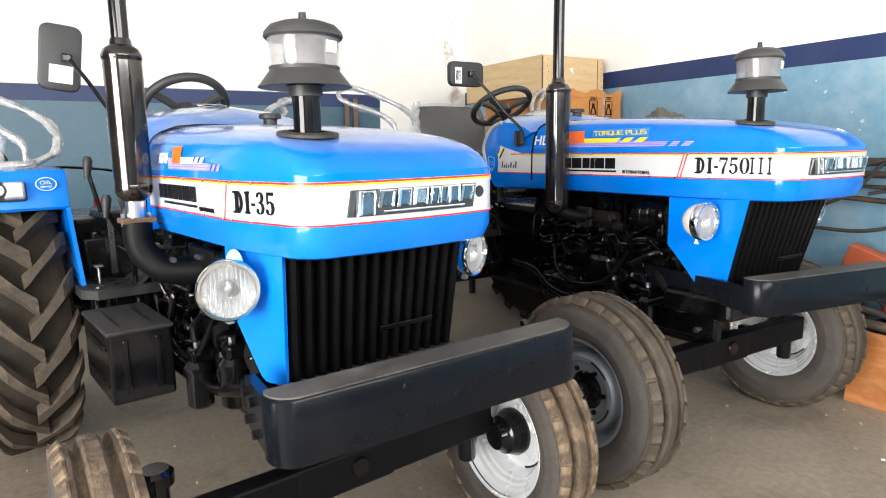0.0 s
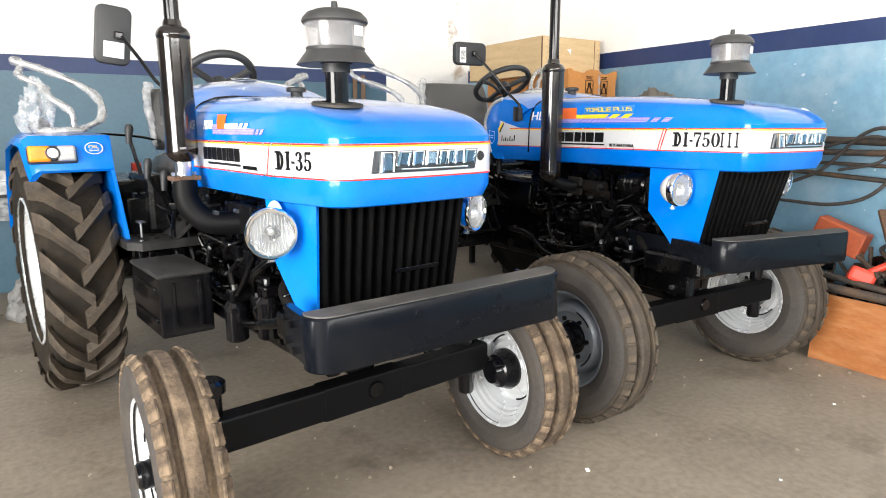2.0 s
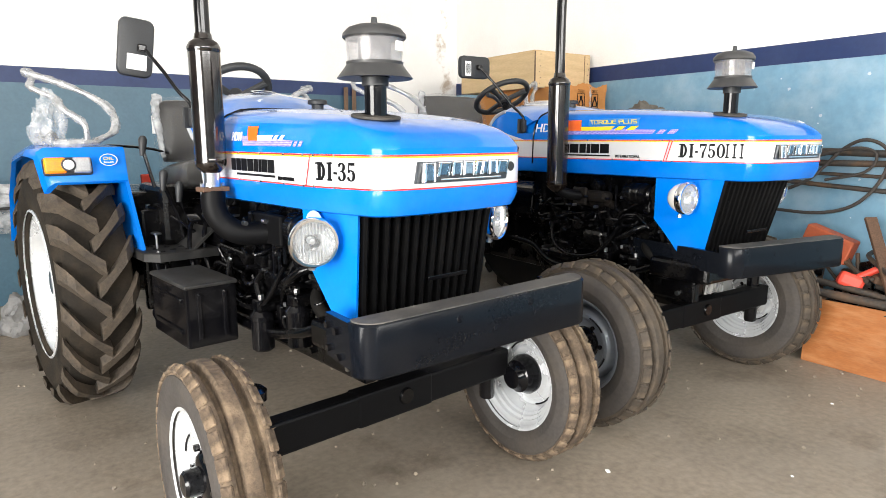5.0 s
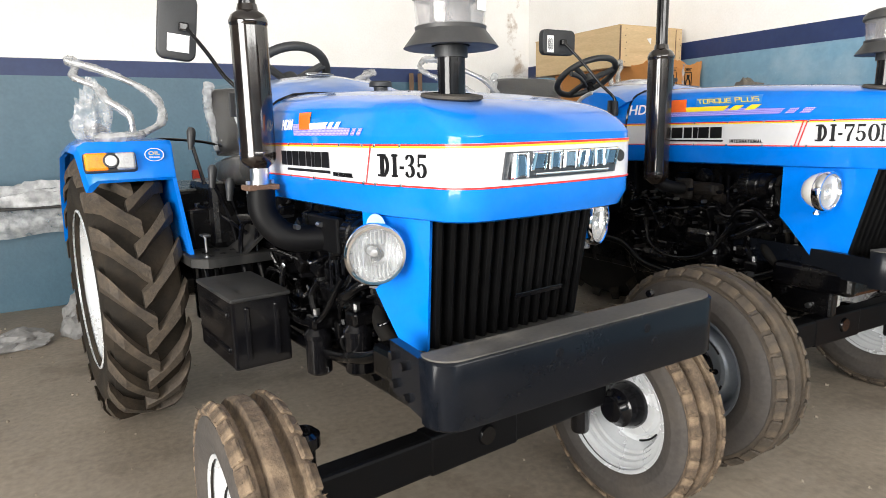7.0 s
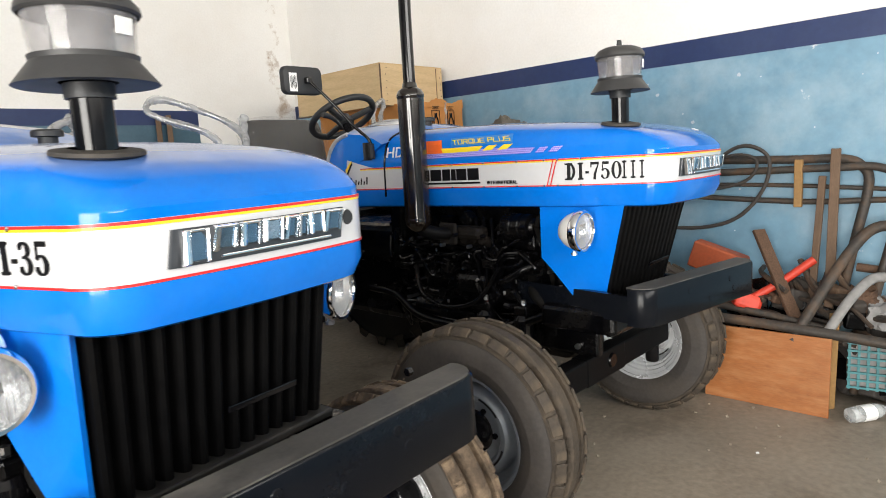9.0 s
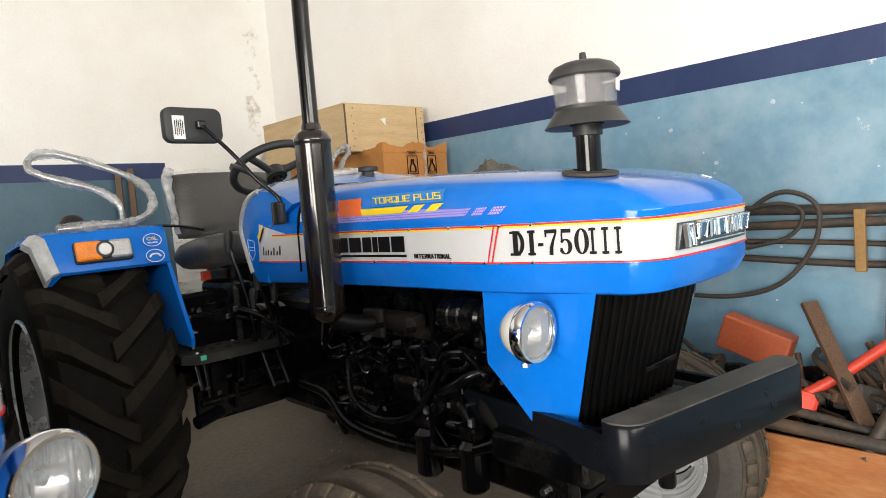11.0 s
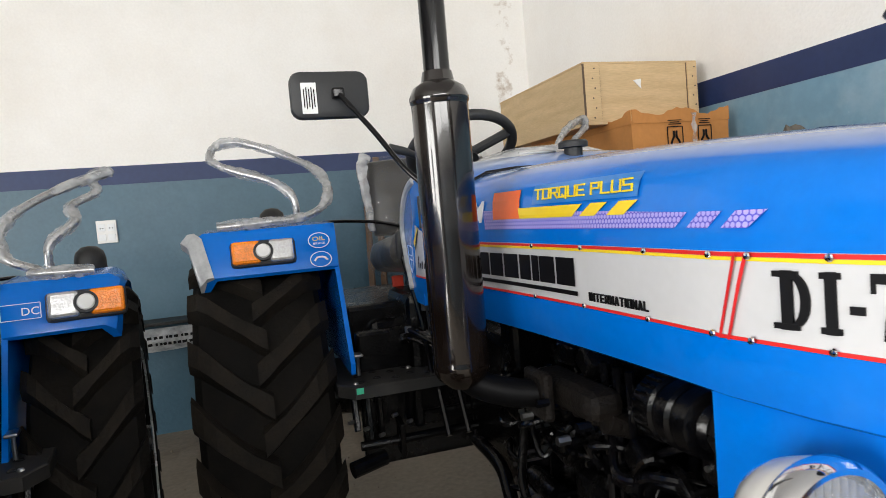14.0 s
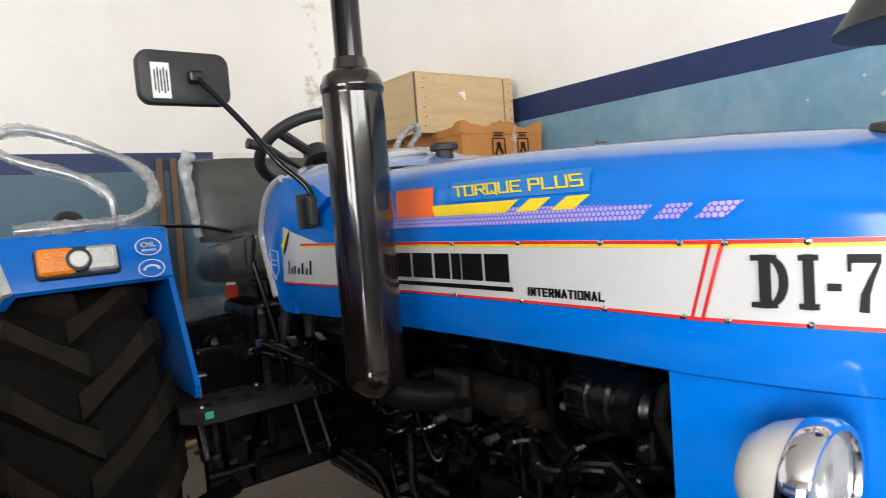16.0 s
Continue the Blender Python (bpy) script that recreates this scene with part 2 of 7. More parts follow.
STRAP = material("ochre_strap", (0.3, 0.17, 0.06), 0.7, vary=0.2)
PLY = material("orange_plywood", (0.33, 0.115, 0.03), 0.45, vary=0.2, scale=2.2, fine=26, stretch=(1, 1.2, 6), stain=(0.52, 0.26, 0.11), stain_amount=0.45, stain_scale=4, bump=0.06)
OLD_WOOD = material("old_wood", (0.14, 0.088, 0.055), 0.8, vary=0.3, scale=4, fine=40, bump=0.3, stretch=(5, 5, 1))
PAPER = material("white_paper", (0.8, 0.8, 0.79), 0.6, vary=0.04)
GREEN_TAG = material("green_tag", (0.05, 0.5, 0.3), 0.5)
RED_PLASTIC = material("red_plastic", (0.6, 0.05, 0.025), 0.45, vary=0.15)
ORANGE_METAL = material("orange_paint", (0.38, 0.08, 0.03), 0.5, vary=0.2, stain=(0.25, 0.1, 0.05), stain_amount=0.5)
TEAL_PLASTIC = material("teal_plastic", (0.05, 0.2, 0.22), 0.5, vary=0.2)
GREY_CANVAS = material("grey_brown_canvas", (0.14, 0.125, 0.105), 0.9, vary=0.25, fine=30, bump=0.5, bump_scale=14)
CLOTH = material("grey_cloth", (0.25, 0.245, 0.24), 0.9, vary=0.25, fine=30, bump=0.4, bump_scale=14)
FLAKE_PALE = material("pale_bare_plaster", (0.5, 0.56, 0.62), 0.9, vary=0.12, scale=20, fine=90, bump=0.3)
GRIT = material("pale_grit", (0.27, 0.225, 0.175), 0.9, vary=0.3)
FLOOR = material("dusty_concrete", (0.235, 0.196, 0.153), 0.55, vary=0.34, scale=1.8, fine=30, bump=0.16, stain=(0.29, 0.248, 0.20), stain_amount=0.55, stain_scale=1.6, flake=(0.12, 0.09, 0.064), flake_scale=1.5, flake_from=0.55, flake_edge=0.16)
WALL_WHITE = material("white_plaster", (0.9, 0.885, 0.86), 0.85, vary=0.045, scale=1.2, fine=60, bump=0.3, stain=(0.66, 0.58, 0.49), stain_amount=0.3, stain_scale=0.55)
WORN_PLASTER = material("worn_white_plaster", (0.9, 0.885, 0.86), 0.85, vary=0.045, scale=1.2, fine=60, bump=0.3, stain=(0.66, 0.58, 0.49), stain_amount=0.3, stain_scale=0.55,
                        flake=(0.46, 0.37, 0.29), flake_scale=3.6, flake_from=0.495, flake_edge=0.12, flake_at=(4.04, 0.42))
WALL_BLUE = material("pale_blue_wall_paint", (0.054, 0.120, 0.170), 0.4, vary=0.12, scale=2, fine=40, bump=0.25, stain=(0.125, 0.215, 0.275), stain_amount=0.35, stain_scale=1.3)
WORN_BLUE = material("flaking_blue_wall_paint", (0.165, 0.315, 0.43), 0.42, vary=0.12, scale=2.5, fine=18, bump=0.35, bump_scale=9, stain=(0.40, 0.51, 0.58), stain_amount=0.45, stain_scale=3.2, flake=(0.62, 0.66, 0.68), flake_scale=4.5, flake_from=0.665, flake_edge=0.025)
NAVY = material("navy_wall_stripe", (0.012, 0.029, 0.105), 0.5, vary=0.12, scale=3, fine=30, stain=(0.07, 0.10, 0.19), stain_amount=0.2, stain_scale=2.4, bump=0.1)
# assumed greys for the unseen walls and ceiling, to keep bounced light low
GREY_PLASTER = material("grey_cement_plaster", (0.36, 0.35, 0.335), 0.9, vary=0.1, scale=1.5, fine=40, bump=0.2)
CEILING = material("ceiling_plaster", (0.52, 0.51, 0.50), 0.9, vary=0.05, scale=2)


def film(name, colour, clear, rough, spread=0.25, crinkle=0.9):
    """Crinkled see-through plastic."""
    m = bpy.data.materials.new(name)
    m.use_nodes = True
    n, l = m.node_tree.nodes, m.node_tree.links
    p = n["Principled BSDF"]
    p.inputs["Base Color"].default_value, p.inputs["Roughness"].default_value = (*colour, 1), rough
    p.inputs["Coat Weight"].default_value = 0.5
    t, mix, no, r, b = (n.new("ShaderNode" + k) for k in ("BsdfTransparent", "MixShader", "TexNoise", "MapRange", "Bump"))
    co = n.new("ShaderNodeTexCoord")
    no.inputs["Scale"].default_value, no.inputs["Detail"].default_value = 16, 5
    l.new(co.outputs["Object"], no.inputs["Vector"])
    r.inputs["From Min"].default_value, r.inputs["From Max"].default_value = 0.35, 0.65
    r.inputs["To Min"].default_value, r.inputs["To Max"].default_value = max(0, clear - spread), min(1, clear + spread * 0.8)
    l.new(no.outputs["Fac"], r.inputs["Value"]), l.new(r.outputs[0], mix.inputs[0])
    b.inputs["Strength"].default_value, b.inputs["Distance"].default_value = crinkle, 0.03
    l.new(no.outputs["Fac"], b.inputs["Height"]), l.new(b.outputs[0], p.inputs["Normal"])
    l.new(p.outputs[0], mix.inputs[1]), l.new(t.outputs[0], mix.inputs[2]), l.new(mix.outputs[0], n["Material Output"].inputs[0])
    return m


RAIL_WRAP = film("rail_wrap", (0.55, 0.56, 0.57), 0.6, 0.15)
THIN_WRAP = film("thin_clear_wrap", (0.6, 0.6, 0.6), 0.94, 0.42, 0.02, 0.0)
WRAP = film("crinkled_clear_wrap", (0.58, 0.59, 0.60), 0.45, 0.16)
BAG = film("thin_clear_bag", (0.6, 0.61, 0.62), 0.72, 0.15, 0.2)
SHEET = film("milky_plastic_sheet", (0.62, 0.63, 0.64), 0.3, 0.2)
SMOKED = film("smoky_clear_bowl", (0.4, 0.39, 0.4), 0.72, 0.1, 0.08, 0.06)
LENS_GLASS = film("fluted_lens_glass", (0.7, 0.72, 0.73), 0.9, 0.05, 0.04, 0.05)
BOTTLE = film("clear_bottle_plastic", (0.7, 0.72, 0.72), 0.6, 0.1)


# ---- mesh helpers ----
def part(name, bm, mat, parent=None, label="", smooth=False):
    """Links a bmesh as one mesh object, under its thing when one is given."""
    me = bpy.data.meshes.new(name)
    bmesh.ops.recalc_face_normals(bm, faces=bm.faces)
    if smooth:
        for f in bm.faces:
            f.smooth = True
        for e in bm.edges:
            if len(e.link_faces) == 2 and e.calc_face_angle(0) > radians(38):
                e.smooth = False
    bm.to_mesh(me)
    bm.free()
    me.materials.append(mat)
    ob = new(name, me)
    if parent:
        ob.parent = parent
    if label:
        ob["label"] = label
    return ob


def share(ob, name, m, parent):
    """Another object on the mesh of ob."""
    o = new(name, ob.data)
    o.parent = parent
    o.matrix_basis = m
    return o


def thing(name, m, label, category, group=""):
    ob = new(name)
    ob.empty_display_size = 0.1
    ob.matrix_basis = m
    return tagged(ob, label, category, group)


def box(bm, c, s, bevel=0.0, m=None, seg=2):
    mat = Matrix.Translation(c) @ (m or Matrix.Identity(4)) @ Matrix.Diagonal((*s, 1))
    r = bmesh.ops.create_cube(bm, size=1, matrix=mat)
    if bevel:
        edges = list({e for v in r["verts"] for e in v.link_edges})
        bmesh.ops.bevel(bm, geom=edges, offset=bevel, segments=seg, affect="EDGES", profile=0.5)
    return bm


def basis(d):
    d = Vector(d).normalized()
    u = d.cross((0, 0, 1)) if abs(d.z) < 0.95 else d.cross((0, 1, 0))
    u.normalize()
    return d, u, d.cross(u)


def rings(bm, loops, closed=True, cap=True):
    """Skins a list of equally long loops of points."""
    vs = [[bm.verts.new(p) for p in lp] for lp in loops]
    n = len(vs[0])
    for a, b in zip(vs, vs[1:]):
        for i in range(n if closed else n - 1):
            j = (i + 1) % n
            bm.faces.new((a[i], a[j], b[j], b[i]))
    if cap and closed:
        bm.faces.new(vs[0][::-1]), bm.faces.new(vs[-1])
    return vs


def cyl(bm, p, q, r, r2=None, seg=20):
    p, q = Vector(p), Vector(q)
    d, u, v = basis(q - p)
    r2 = r if r2 is None else r2
    lp = lambda c, rr: [c + rr * (math.cos(a) * u + math.sin(a) * v) for a in (2 * math.pi * i / seg for i in range(seg))]
    rings(bm, [lp(p, r), lp(q, r2)])
    return bm


def curve_points(pts, steps=6):
    """A smooth line through the points."""
    pts = [Vector(p) for p in pts]
    ext = [2 * pts[0] - pts[1], *pts, 2 * pts[-1] - pts[-2]]
    out = []
    for a, b, c, d in zip(ext, ext[1:], ext[2:], ext[3:]):
        for k in range(steps):
            t = k / steps
            out.append(0.5 * (2 * b + (c - a) * t + (2 * a - 5 * b + 4 * c - d) * t * t + (3 * b - a - 3 * c + d) * t ** 3))
    return out + [pts[-1]]


def tube(bm, pts, r, seg=12, steps=6, wobble=0.0):
    line = curve_points(pts, steps) if steps > 1 else [Vector(p) for p in pts]
    loops, u = [], None
    for i, p in enumerate(line):
        d = (line[min(i + 1, len(line) - 1)] - line[max(i - 1, 0)]).normalized()
        u = basis(d)[1] if u is None else (u - d * u.dot(d)).normalized()
        v = d.cross(u)
        rad = r(i / (len(line) - 1)) if callable(r) else r
        loops.append([p + rad * (1 + wobble * (random.random() - 0.5)) * (math.cos(a) * u + math.sin(a) * v) for a in (2 * math.pi * k / seg for k in range(seg))])
    rings(bm, loops)
    return bm


def lathe(bm, profile, origin=(0, 0, 0), axis=(0, 0, 1), seg=40, cap=False):
    """Turns (radius, way along the axis) pairs round an axis."""
    d, u, v = basis(axis)
    o = Vector(origin)
    loops = [[o + d * h + r * (math.cos(a) * u + math.sin(a) * v) for a in (2 * math.pi * k / seg for k in range(seg))] for r, h in profile]
    rings(bm, loops, cap=cap)
    return bm


def prism(bm, outline, axis, lo, hi):
    """A flat outline, in the two axes that are left, drawn out along one axis."""
    def at(p, h):
        q = list(p)
        q.insert(axis, h)
        return q
    rings(bm, [[at(p, lo) for p in outline], [at(p, hi) for p in outline]])
    return bm


def B():
    return bmesh.new()


def lettering(text, size, depth=0.0012, space=1.0, shear=0.0, wide=1.0, bold=0.0):
    """A bmesh of a line of text in the built-in font, with its foot at the origin, in x and y."""
    cu = bpy.data.curves.new("text", "FONT")
    cu.body, cu.size, cu.extrude, cu.space_character, cu.shear = text, size, depth, space, shear
    cu.resolution_u, cu.offset = 3, bold
    ob = bpy.data.objects.new("text", cu)
    scene.collection.objects.link(ob)
    bpy.context.view_layer.update()
    me = bpy.data.meshes.new_from_object(ob.evaluated_get(bpy.context.evaluated_depsgraph_get()))
    bm = bmesh.new()
    bm.from_mesh(me)
    bpy.data.objects.remove(ob), bpy.data.curves.remove(cu), bpy.data.meshes.remove(me)
    for v in bm.verts:
        v.co.x *= wide
    return bm


def width_of(bm):
    xs = [v.co.x for v in bm.verts]
    return max(xs) - min(xs), min(xs)


def ribbon(bm, pts, widths, x, w, h):
    """A flat stroke of changing width through points of a unit cell laid at x, w by h."""
    pts = [Vector((a * w, b * h)) for a, b in pts]
    edge = []
    for i, p in enumerate(pts):
        d = (pts[min(i + 1, len(pts) - 1)] - pts[max(i - 1, 0)]).normalized()
        n, k = Vector((-d.y, d.x)), widths[i] * w / 2
        edge.append((p + n * k, p - n * k))
    for (a, b), (c, d) in zip(edge, edge[1:]):
        rings(bm, [[(x + q.x, q.y, z) for q in (a, c, d, b)] for z in (-0.0012, 0.0012)])


def glyph(bm, c, x, w, h):
    """A heavy numeral with thick and thin strokes."""
    def arc(cx, cy, rx, ry, a0, a1, thin, thick, n=16):
        angles = np.linspace(radians(a0), radians(a1), n)
        ribbon(bm, [(cx + rx * math.cos(a), cy + ry * math.sin(a)) for a in angles], [thin + (thick - thin) * abs(math.cos(a)) ** 1.3 for a in angles], x, w, h)

    def slab(x0, z0, x1, z1):
        box(bm, (x + (x0 + x1) / 2 * w, (z0 + z1) / 2 * h, 0), ((x1 - x0) * w, (z1 - z0) * h, 0.0026))

    if c == "0":
        arc(0.5, 0.5, 0.37, 0.465, 0, 360, 0.09, 0.27, 28)
    if c == "7":
        slab(0.03, 0.85, 0.95, 1.0), slab(0.03, 0.70, 0.13, 0.87)
        ribbon(bm, [(0.90, 0.87), (0.66, 0.56), (0.50, 0.3), (0.46, 0.0)], [0.10, 0.17, 0.25, 0.28], x, w, h)
    if c == "5":
        slab(0.16, 0.85, 0.88, 1.0)
        ribbon(bm, [(0.20, 0.92), (0.17, 0.47)], [0.09, 0.09], x, w, h)
        arc(0.44, 0.315, 0.37, 0.275, 140, -155, 0.10, 0.27, 20)
        slab(0.05, 0.12, 0.21, 0.27)
    if c == "3":
        arc(0.44, 0.755, 0.30, 0.205, 150, -85, 0.10, 0.26)
        arc(0.44, 0.285, 0.36, 0.245, 85, -155, 0.10, 0.27)
        slab(0.06, 0.12, 0.21, 0.27), slab(0.09, 0.75, 0.22, 0.88), slab(0.3, 0.49, 0.52, 0.57)


def slab_word(text, high, wide):
    """A heavy slab-serif line of numbers and capitals, high by wide, in x and y."""
    cell = {"D": 1.05, "I": 0.62, "-": 0.5, "7": 0.9, "5": 0.9, "0": 0.95, "3": 0.9}
    unit = wide / sum(cell[c] for c in text)
    out, x = bmesh.new(), 0.0
    for c in text:
        w = cell[c] * unit
        if c in "ID":
            mid = x + w * (0.44 if c == "I" else 0.26)
            half = w * ((0.08 if text == "III" else 0.2) if c == "I" else 0.135)
            box(out, (mid, high / 2, 0), (2 * half, high, 0.0024))
            for k in (0.06, 0.94):
                box(out, (mid + (0.0 if c == "I" else -0.02 * w), high * k, 0.0003), (half * 2 + w * 0.34, high * 0.1, 0.0028))
        if c == "D":
            pts = [(x + w * 0.3, 0.045)] + [(x + w * (0.42 + 0.38 * math.cos(a)), 0.5 + 0.455 * math.sin(a)) for a in np.linspace(-math.pi / 2, math.pi / 2, 13)] + [(x + w * 0.3, 0.955)]
            thick = [0.06] + [0.06 + 0.16 * max(0, math.cos(a)) ** 0.7 for a in np.linspace(-math.pi / 2, math.pi / 2, 13)] + [0.06]
            inner = [(px - t * w * 0.95, 0.5 + (pz - 0.5) * (1 - 0.16)) for (px, pz), t in zip(pts, thick)]
            for k in range(len(pts) - 1):
                q = [pts[k], pts[k + 1], inner[k + 1], inner[k]]
                rings(out, [[(a, b * high, -0.0012) for a, b in q], [(a, b * high, 0.0012) for a, b in q]])
        if c == "-":
            box(out, (x + w * 0.45, high * 0.42, 0), (w * 0.62, high * 0.13, 0.0024))
        if c in "7503":
            glyph(out, c, x, w * 0.86, high)
        x += w
    return out


STROKES = {"T": ["0111", "h1h0"], "O": ["0010110100"], "R": ["0001111505", "h510"], "Q": ["0010110100", "h21o"], "U": ["01001011"], "E": ["10000111", "0595"], "P": ["0001111505"], "L": ["010010"],
           "S": ["001015050111"], "I": ["h0h1"], "N": ["00011011"], "A": ["00h110", "2373"]}
STEP = {"h": 0.5, "5": 0.5, "9": 0.85, "2": 0.22, "3": 0.3, "7": 0.78, "o": -0.12, "0": 0.0, "1": 1.0}


def stroke_word(text, high, wide, weight):
    """A plain line of capitals in strokes of one weight, high by wide, in x and y."""
    cell = [0.45 if c in " I" else 1.0 for c in text]
    unit = wide / sum(cell)
    out, x, n = bmesh.new(), 0.0, 0
    for c, k in zip(text, cell):
        w = unit * (0.74 if weight > 0.0027 else 0.58) if k == 1.0 else 0.0
        for run in STROKES.get(c, ()):
            pts = [Vector((x + STEP[a] * w, (weight / 2 + STEP[b] * (high - weight)), 0)) for a, b in zip(run[::2], run[1::2])]
            for p, q in zip(pts, pts[1:]):
                d = q - p
                n += 1
                box(out, (p + q) / 2 + Vector((0, 0, 0.00004 * (n % 5))), (d.length + weight * 0.96, weight, 0.0024), 0.0, Matrix.Rotation(math.atan2(d.y, d.x), 4, "Z"))
        x += unit * k
    return out


# ---- the hall ----
XL, XR, YF, YB, HIGH = -4.2, 4.2, -5.0, 6.234, 4.3
STRIPE_LO, STRIPE_HI = 1.826, 1.955
SIDE_LO, SIDE_HI = 1.878, 2.012


def structure(name, bm, mat, label, category="wall"):
    return tagged(part(name, bm, mat), label, category, kind="structure")


floor_bm = B()
bmesh.ops.create_grid(floor_bm, x_segments=40, y_segments=50, size=1, matrix=Matrix.Translation((0, 0, 0)) @ Matrix.Diagonal((60, 60, 1, 1)))
structure("floor", floor_bm, FLOOR, "dusty grey-brown concrete floor with stains", "floor")
structure("ceiling", box(B(), ((XL + XR) / 2, 0.7, HIGH + 0.1), (XR - XL + 0.6, YB - YF + 0.6, 0.2)), CEILING, "plain unseen plastered ceiling above the hall", "ceiling")

# back wall: blue below, a navy stripe, white above; the paint stops short of the corner
PAINT_END = 3.11
back = structure("wall_back", box(B(), (0, YB + 0.15, HIGH / 2), (XR - XL + 0.6, 0.3, HIGH)), WORN_PLASTER, "tall white plastered back wall with brown stains by the corner")
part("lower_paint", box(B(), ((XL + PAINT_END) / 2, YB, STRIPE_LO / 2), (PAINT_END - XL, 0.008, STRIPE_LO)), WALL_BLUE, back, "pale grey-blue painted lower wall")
part("stripe", box(B(), ((XL + PAINT_END) / 2, YB, (STRIPE_LO + STRIPE_HI) / 2), (PAINT_END - XL, 0.012, STRIPE_HI - STRIPE_LO)), NAVY, back, "dark navy painted stripe")
right = structure("wall_right", box(B(), (XR + 0.15, (YF + YB) / 2, HIGH / 2), (0.3, YB - YF, HIGH)), WALL_WHITE, "tall white plastered side wall")
part("lower_paint", box(B(), (XR, (YF + YB) / 2, SIDE_LO / 2), (0.008, YB - YF, SIDE_LO)), WORN_BLUE, right, "flaking pale blue painted lower wall")
part("stripe", box(B(), (XR, (YF + YB) / 2, (SIDE_LO + SIDE_HI) / 2), (0.012, YB - YF, SIDE_HI - SIDE_LO)), NAVY, right, "dark navy painted stripe")

# left wall with a wide gateway, front wall with two made-up high openings, both out of view, painted like the others
# below
GATE, HEAD = (-2.8, 1.2), 2.84
left = structure("wall_left", box(B(), (XL - 0.15, (GATE[1] + YB + 0.3) / 2, HEAD / 2), (0.3, YB + 0.3 - GATE[1], HEAD)), GREY_PLASTER, "unseen grey cement wall with a wide open gateway")
part("pier", box(B(), (XL - 0.15, (YF - 0.3 + GATE[0]) / 2, HEAD / 2), (0.3, GATE[0] - YF + 0.3, HEAD)), GREY_PLASTER, left)
part("upper_wall", box(B(), (XL - 0.15, (YF + YB) / 2, (HEAD + HIGH) / 2), (0.3, YB - YF + 0.6, HIGH - HEAD)), GREY_PLASTER, left)
for y0, y1 in ((YF + 0.35, GATE[0]), (GATE[1], YB - 0.05)):
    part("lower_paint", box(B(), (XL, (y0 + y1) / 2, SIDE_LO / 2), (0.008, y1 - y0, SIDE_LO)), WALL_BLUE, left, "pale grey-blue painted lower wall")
    part("stripe", box(B(), (XL, (y0 + y1) / 2, (SIDE_LO + SIDE_HI) / 2), (0.012, y1 - y0, SIDE_HI - SIDE_LO)), NAVY, left, "dark navy painted stripe")
front = structure("wall_front", box(B(), (0, YF + 0.15, 1.27), (XR - XL, 0.3, 2.54)), GREY_PLASTER, "plain grey unseen front wall with made-up high openings for fill light")
part("upper_wall", box(B(), (0, YF + 0.15, 4.08), (XR - XL, 0.3, 0.44)), GREY_PLASTER, front)
for x0, x1 in ((XL, -3.35), (0.15, 0.25), (3.75, XR)):
    part("pier", box(B(), ((x0 + x1) / 2, YF + 0.15, 3.2), (x1 - x0, 0.3, 1.32)), GREY_PLASTER, front)
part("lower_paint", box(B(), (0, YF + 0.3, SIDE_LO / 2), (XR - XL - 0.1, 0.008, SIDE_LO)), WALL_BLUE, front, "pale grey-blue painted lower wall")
part("stripe", box(B(), (0, YF + 0.3, (SIDE_LO + SIDE_HI) / 2), (XR - XL - 0.1, 0.012, SIDE_HI - SIDE_LO)), NAVY, front, "dark navy painted stripe")


# ---- tractors ----
def lerp_table(table, x):
    if x <= table[0][0]:
        return table[0][1]
    for (a, p), (b, q) in zip(table, table[1:]):
        if x <= b:
            return p + (q - p) * (x - a) / (b - a)
    return table[-1][1]


SIDE_IN = [(0, 0), (0.25, 0.005), (0.45, 0.013), (0.6, 0.024), (0.74, 0.044), (0.84, 0.074), (0.92, 0.12), (0.97, 0.185), (1.0, 0.29)]
NOSE_IN = [(0, 0), (0.2, 0.015), (0.4, 0.038), (0.58, 0.068), (0.72, 0.105), (0.84, 0.16), (0.92, 0.23), (0.97, 0.32), (1.0, 0.46)]
CORNER, HOOD_END = 0.10, 1.16


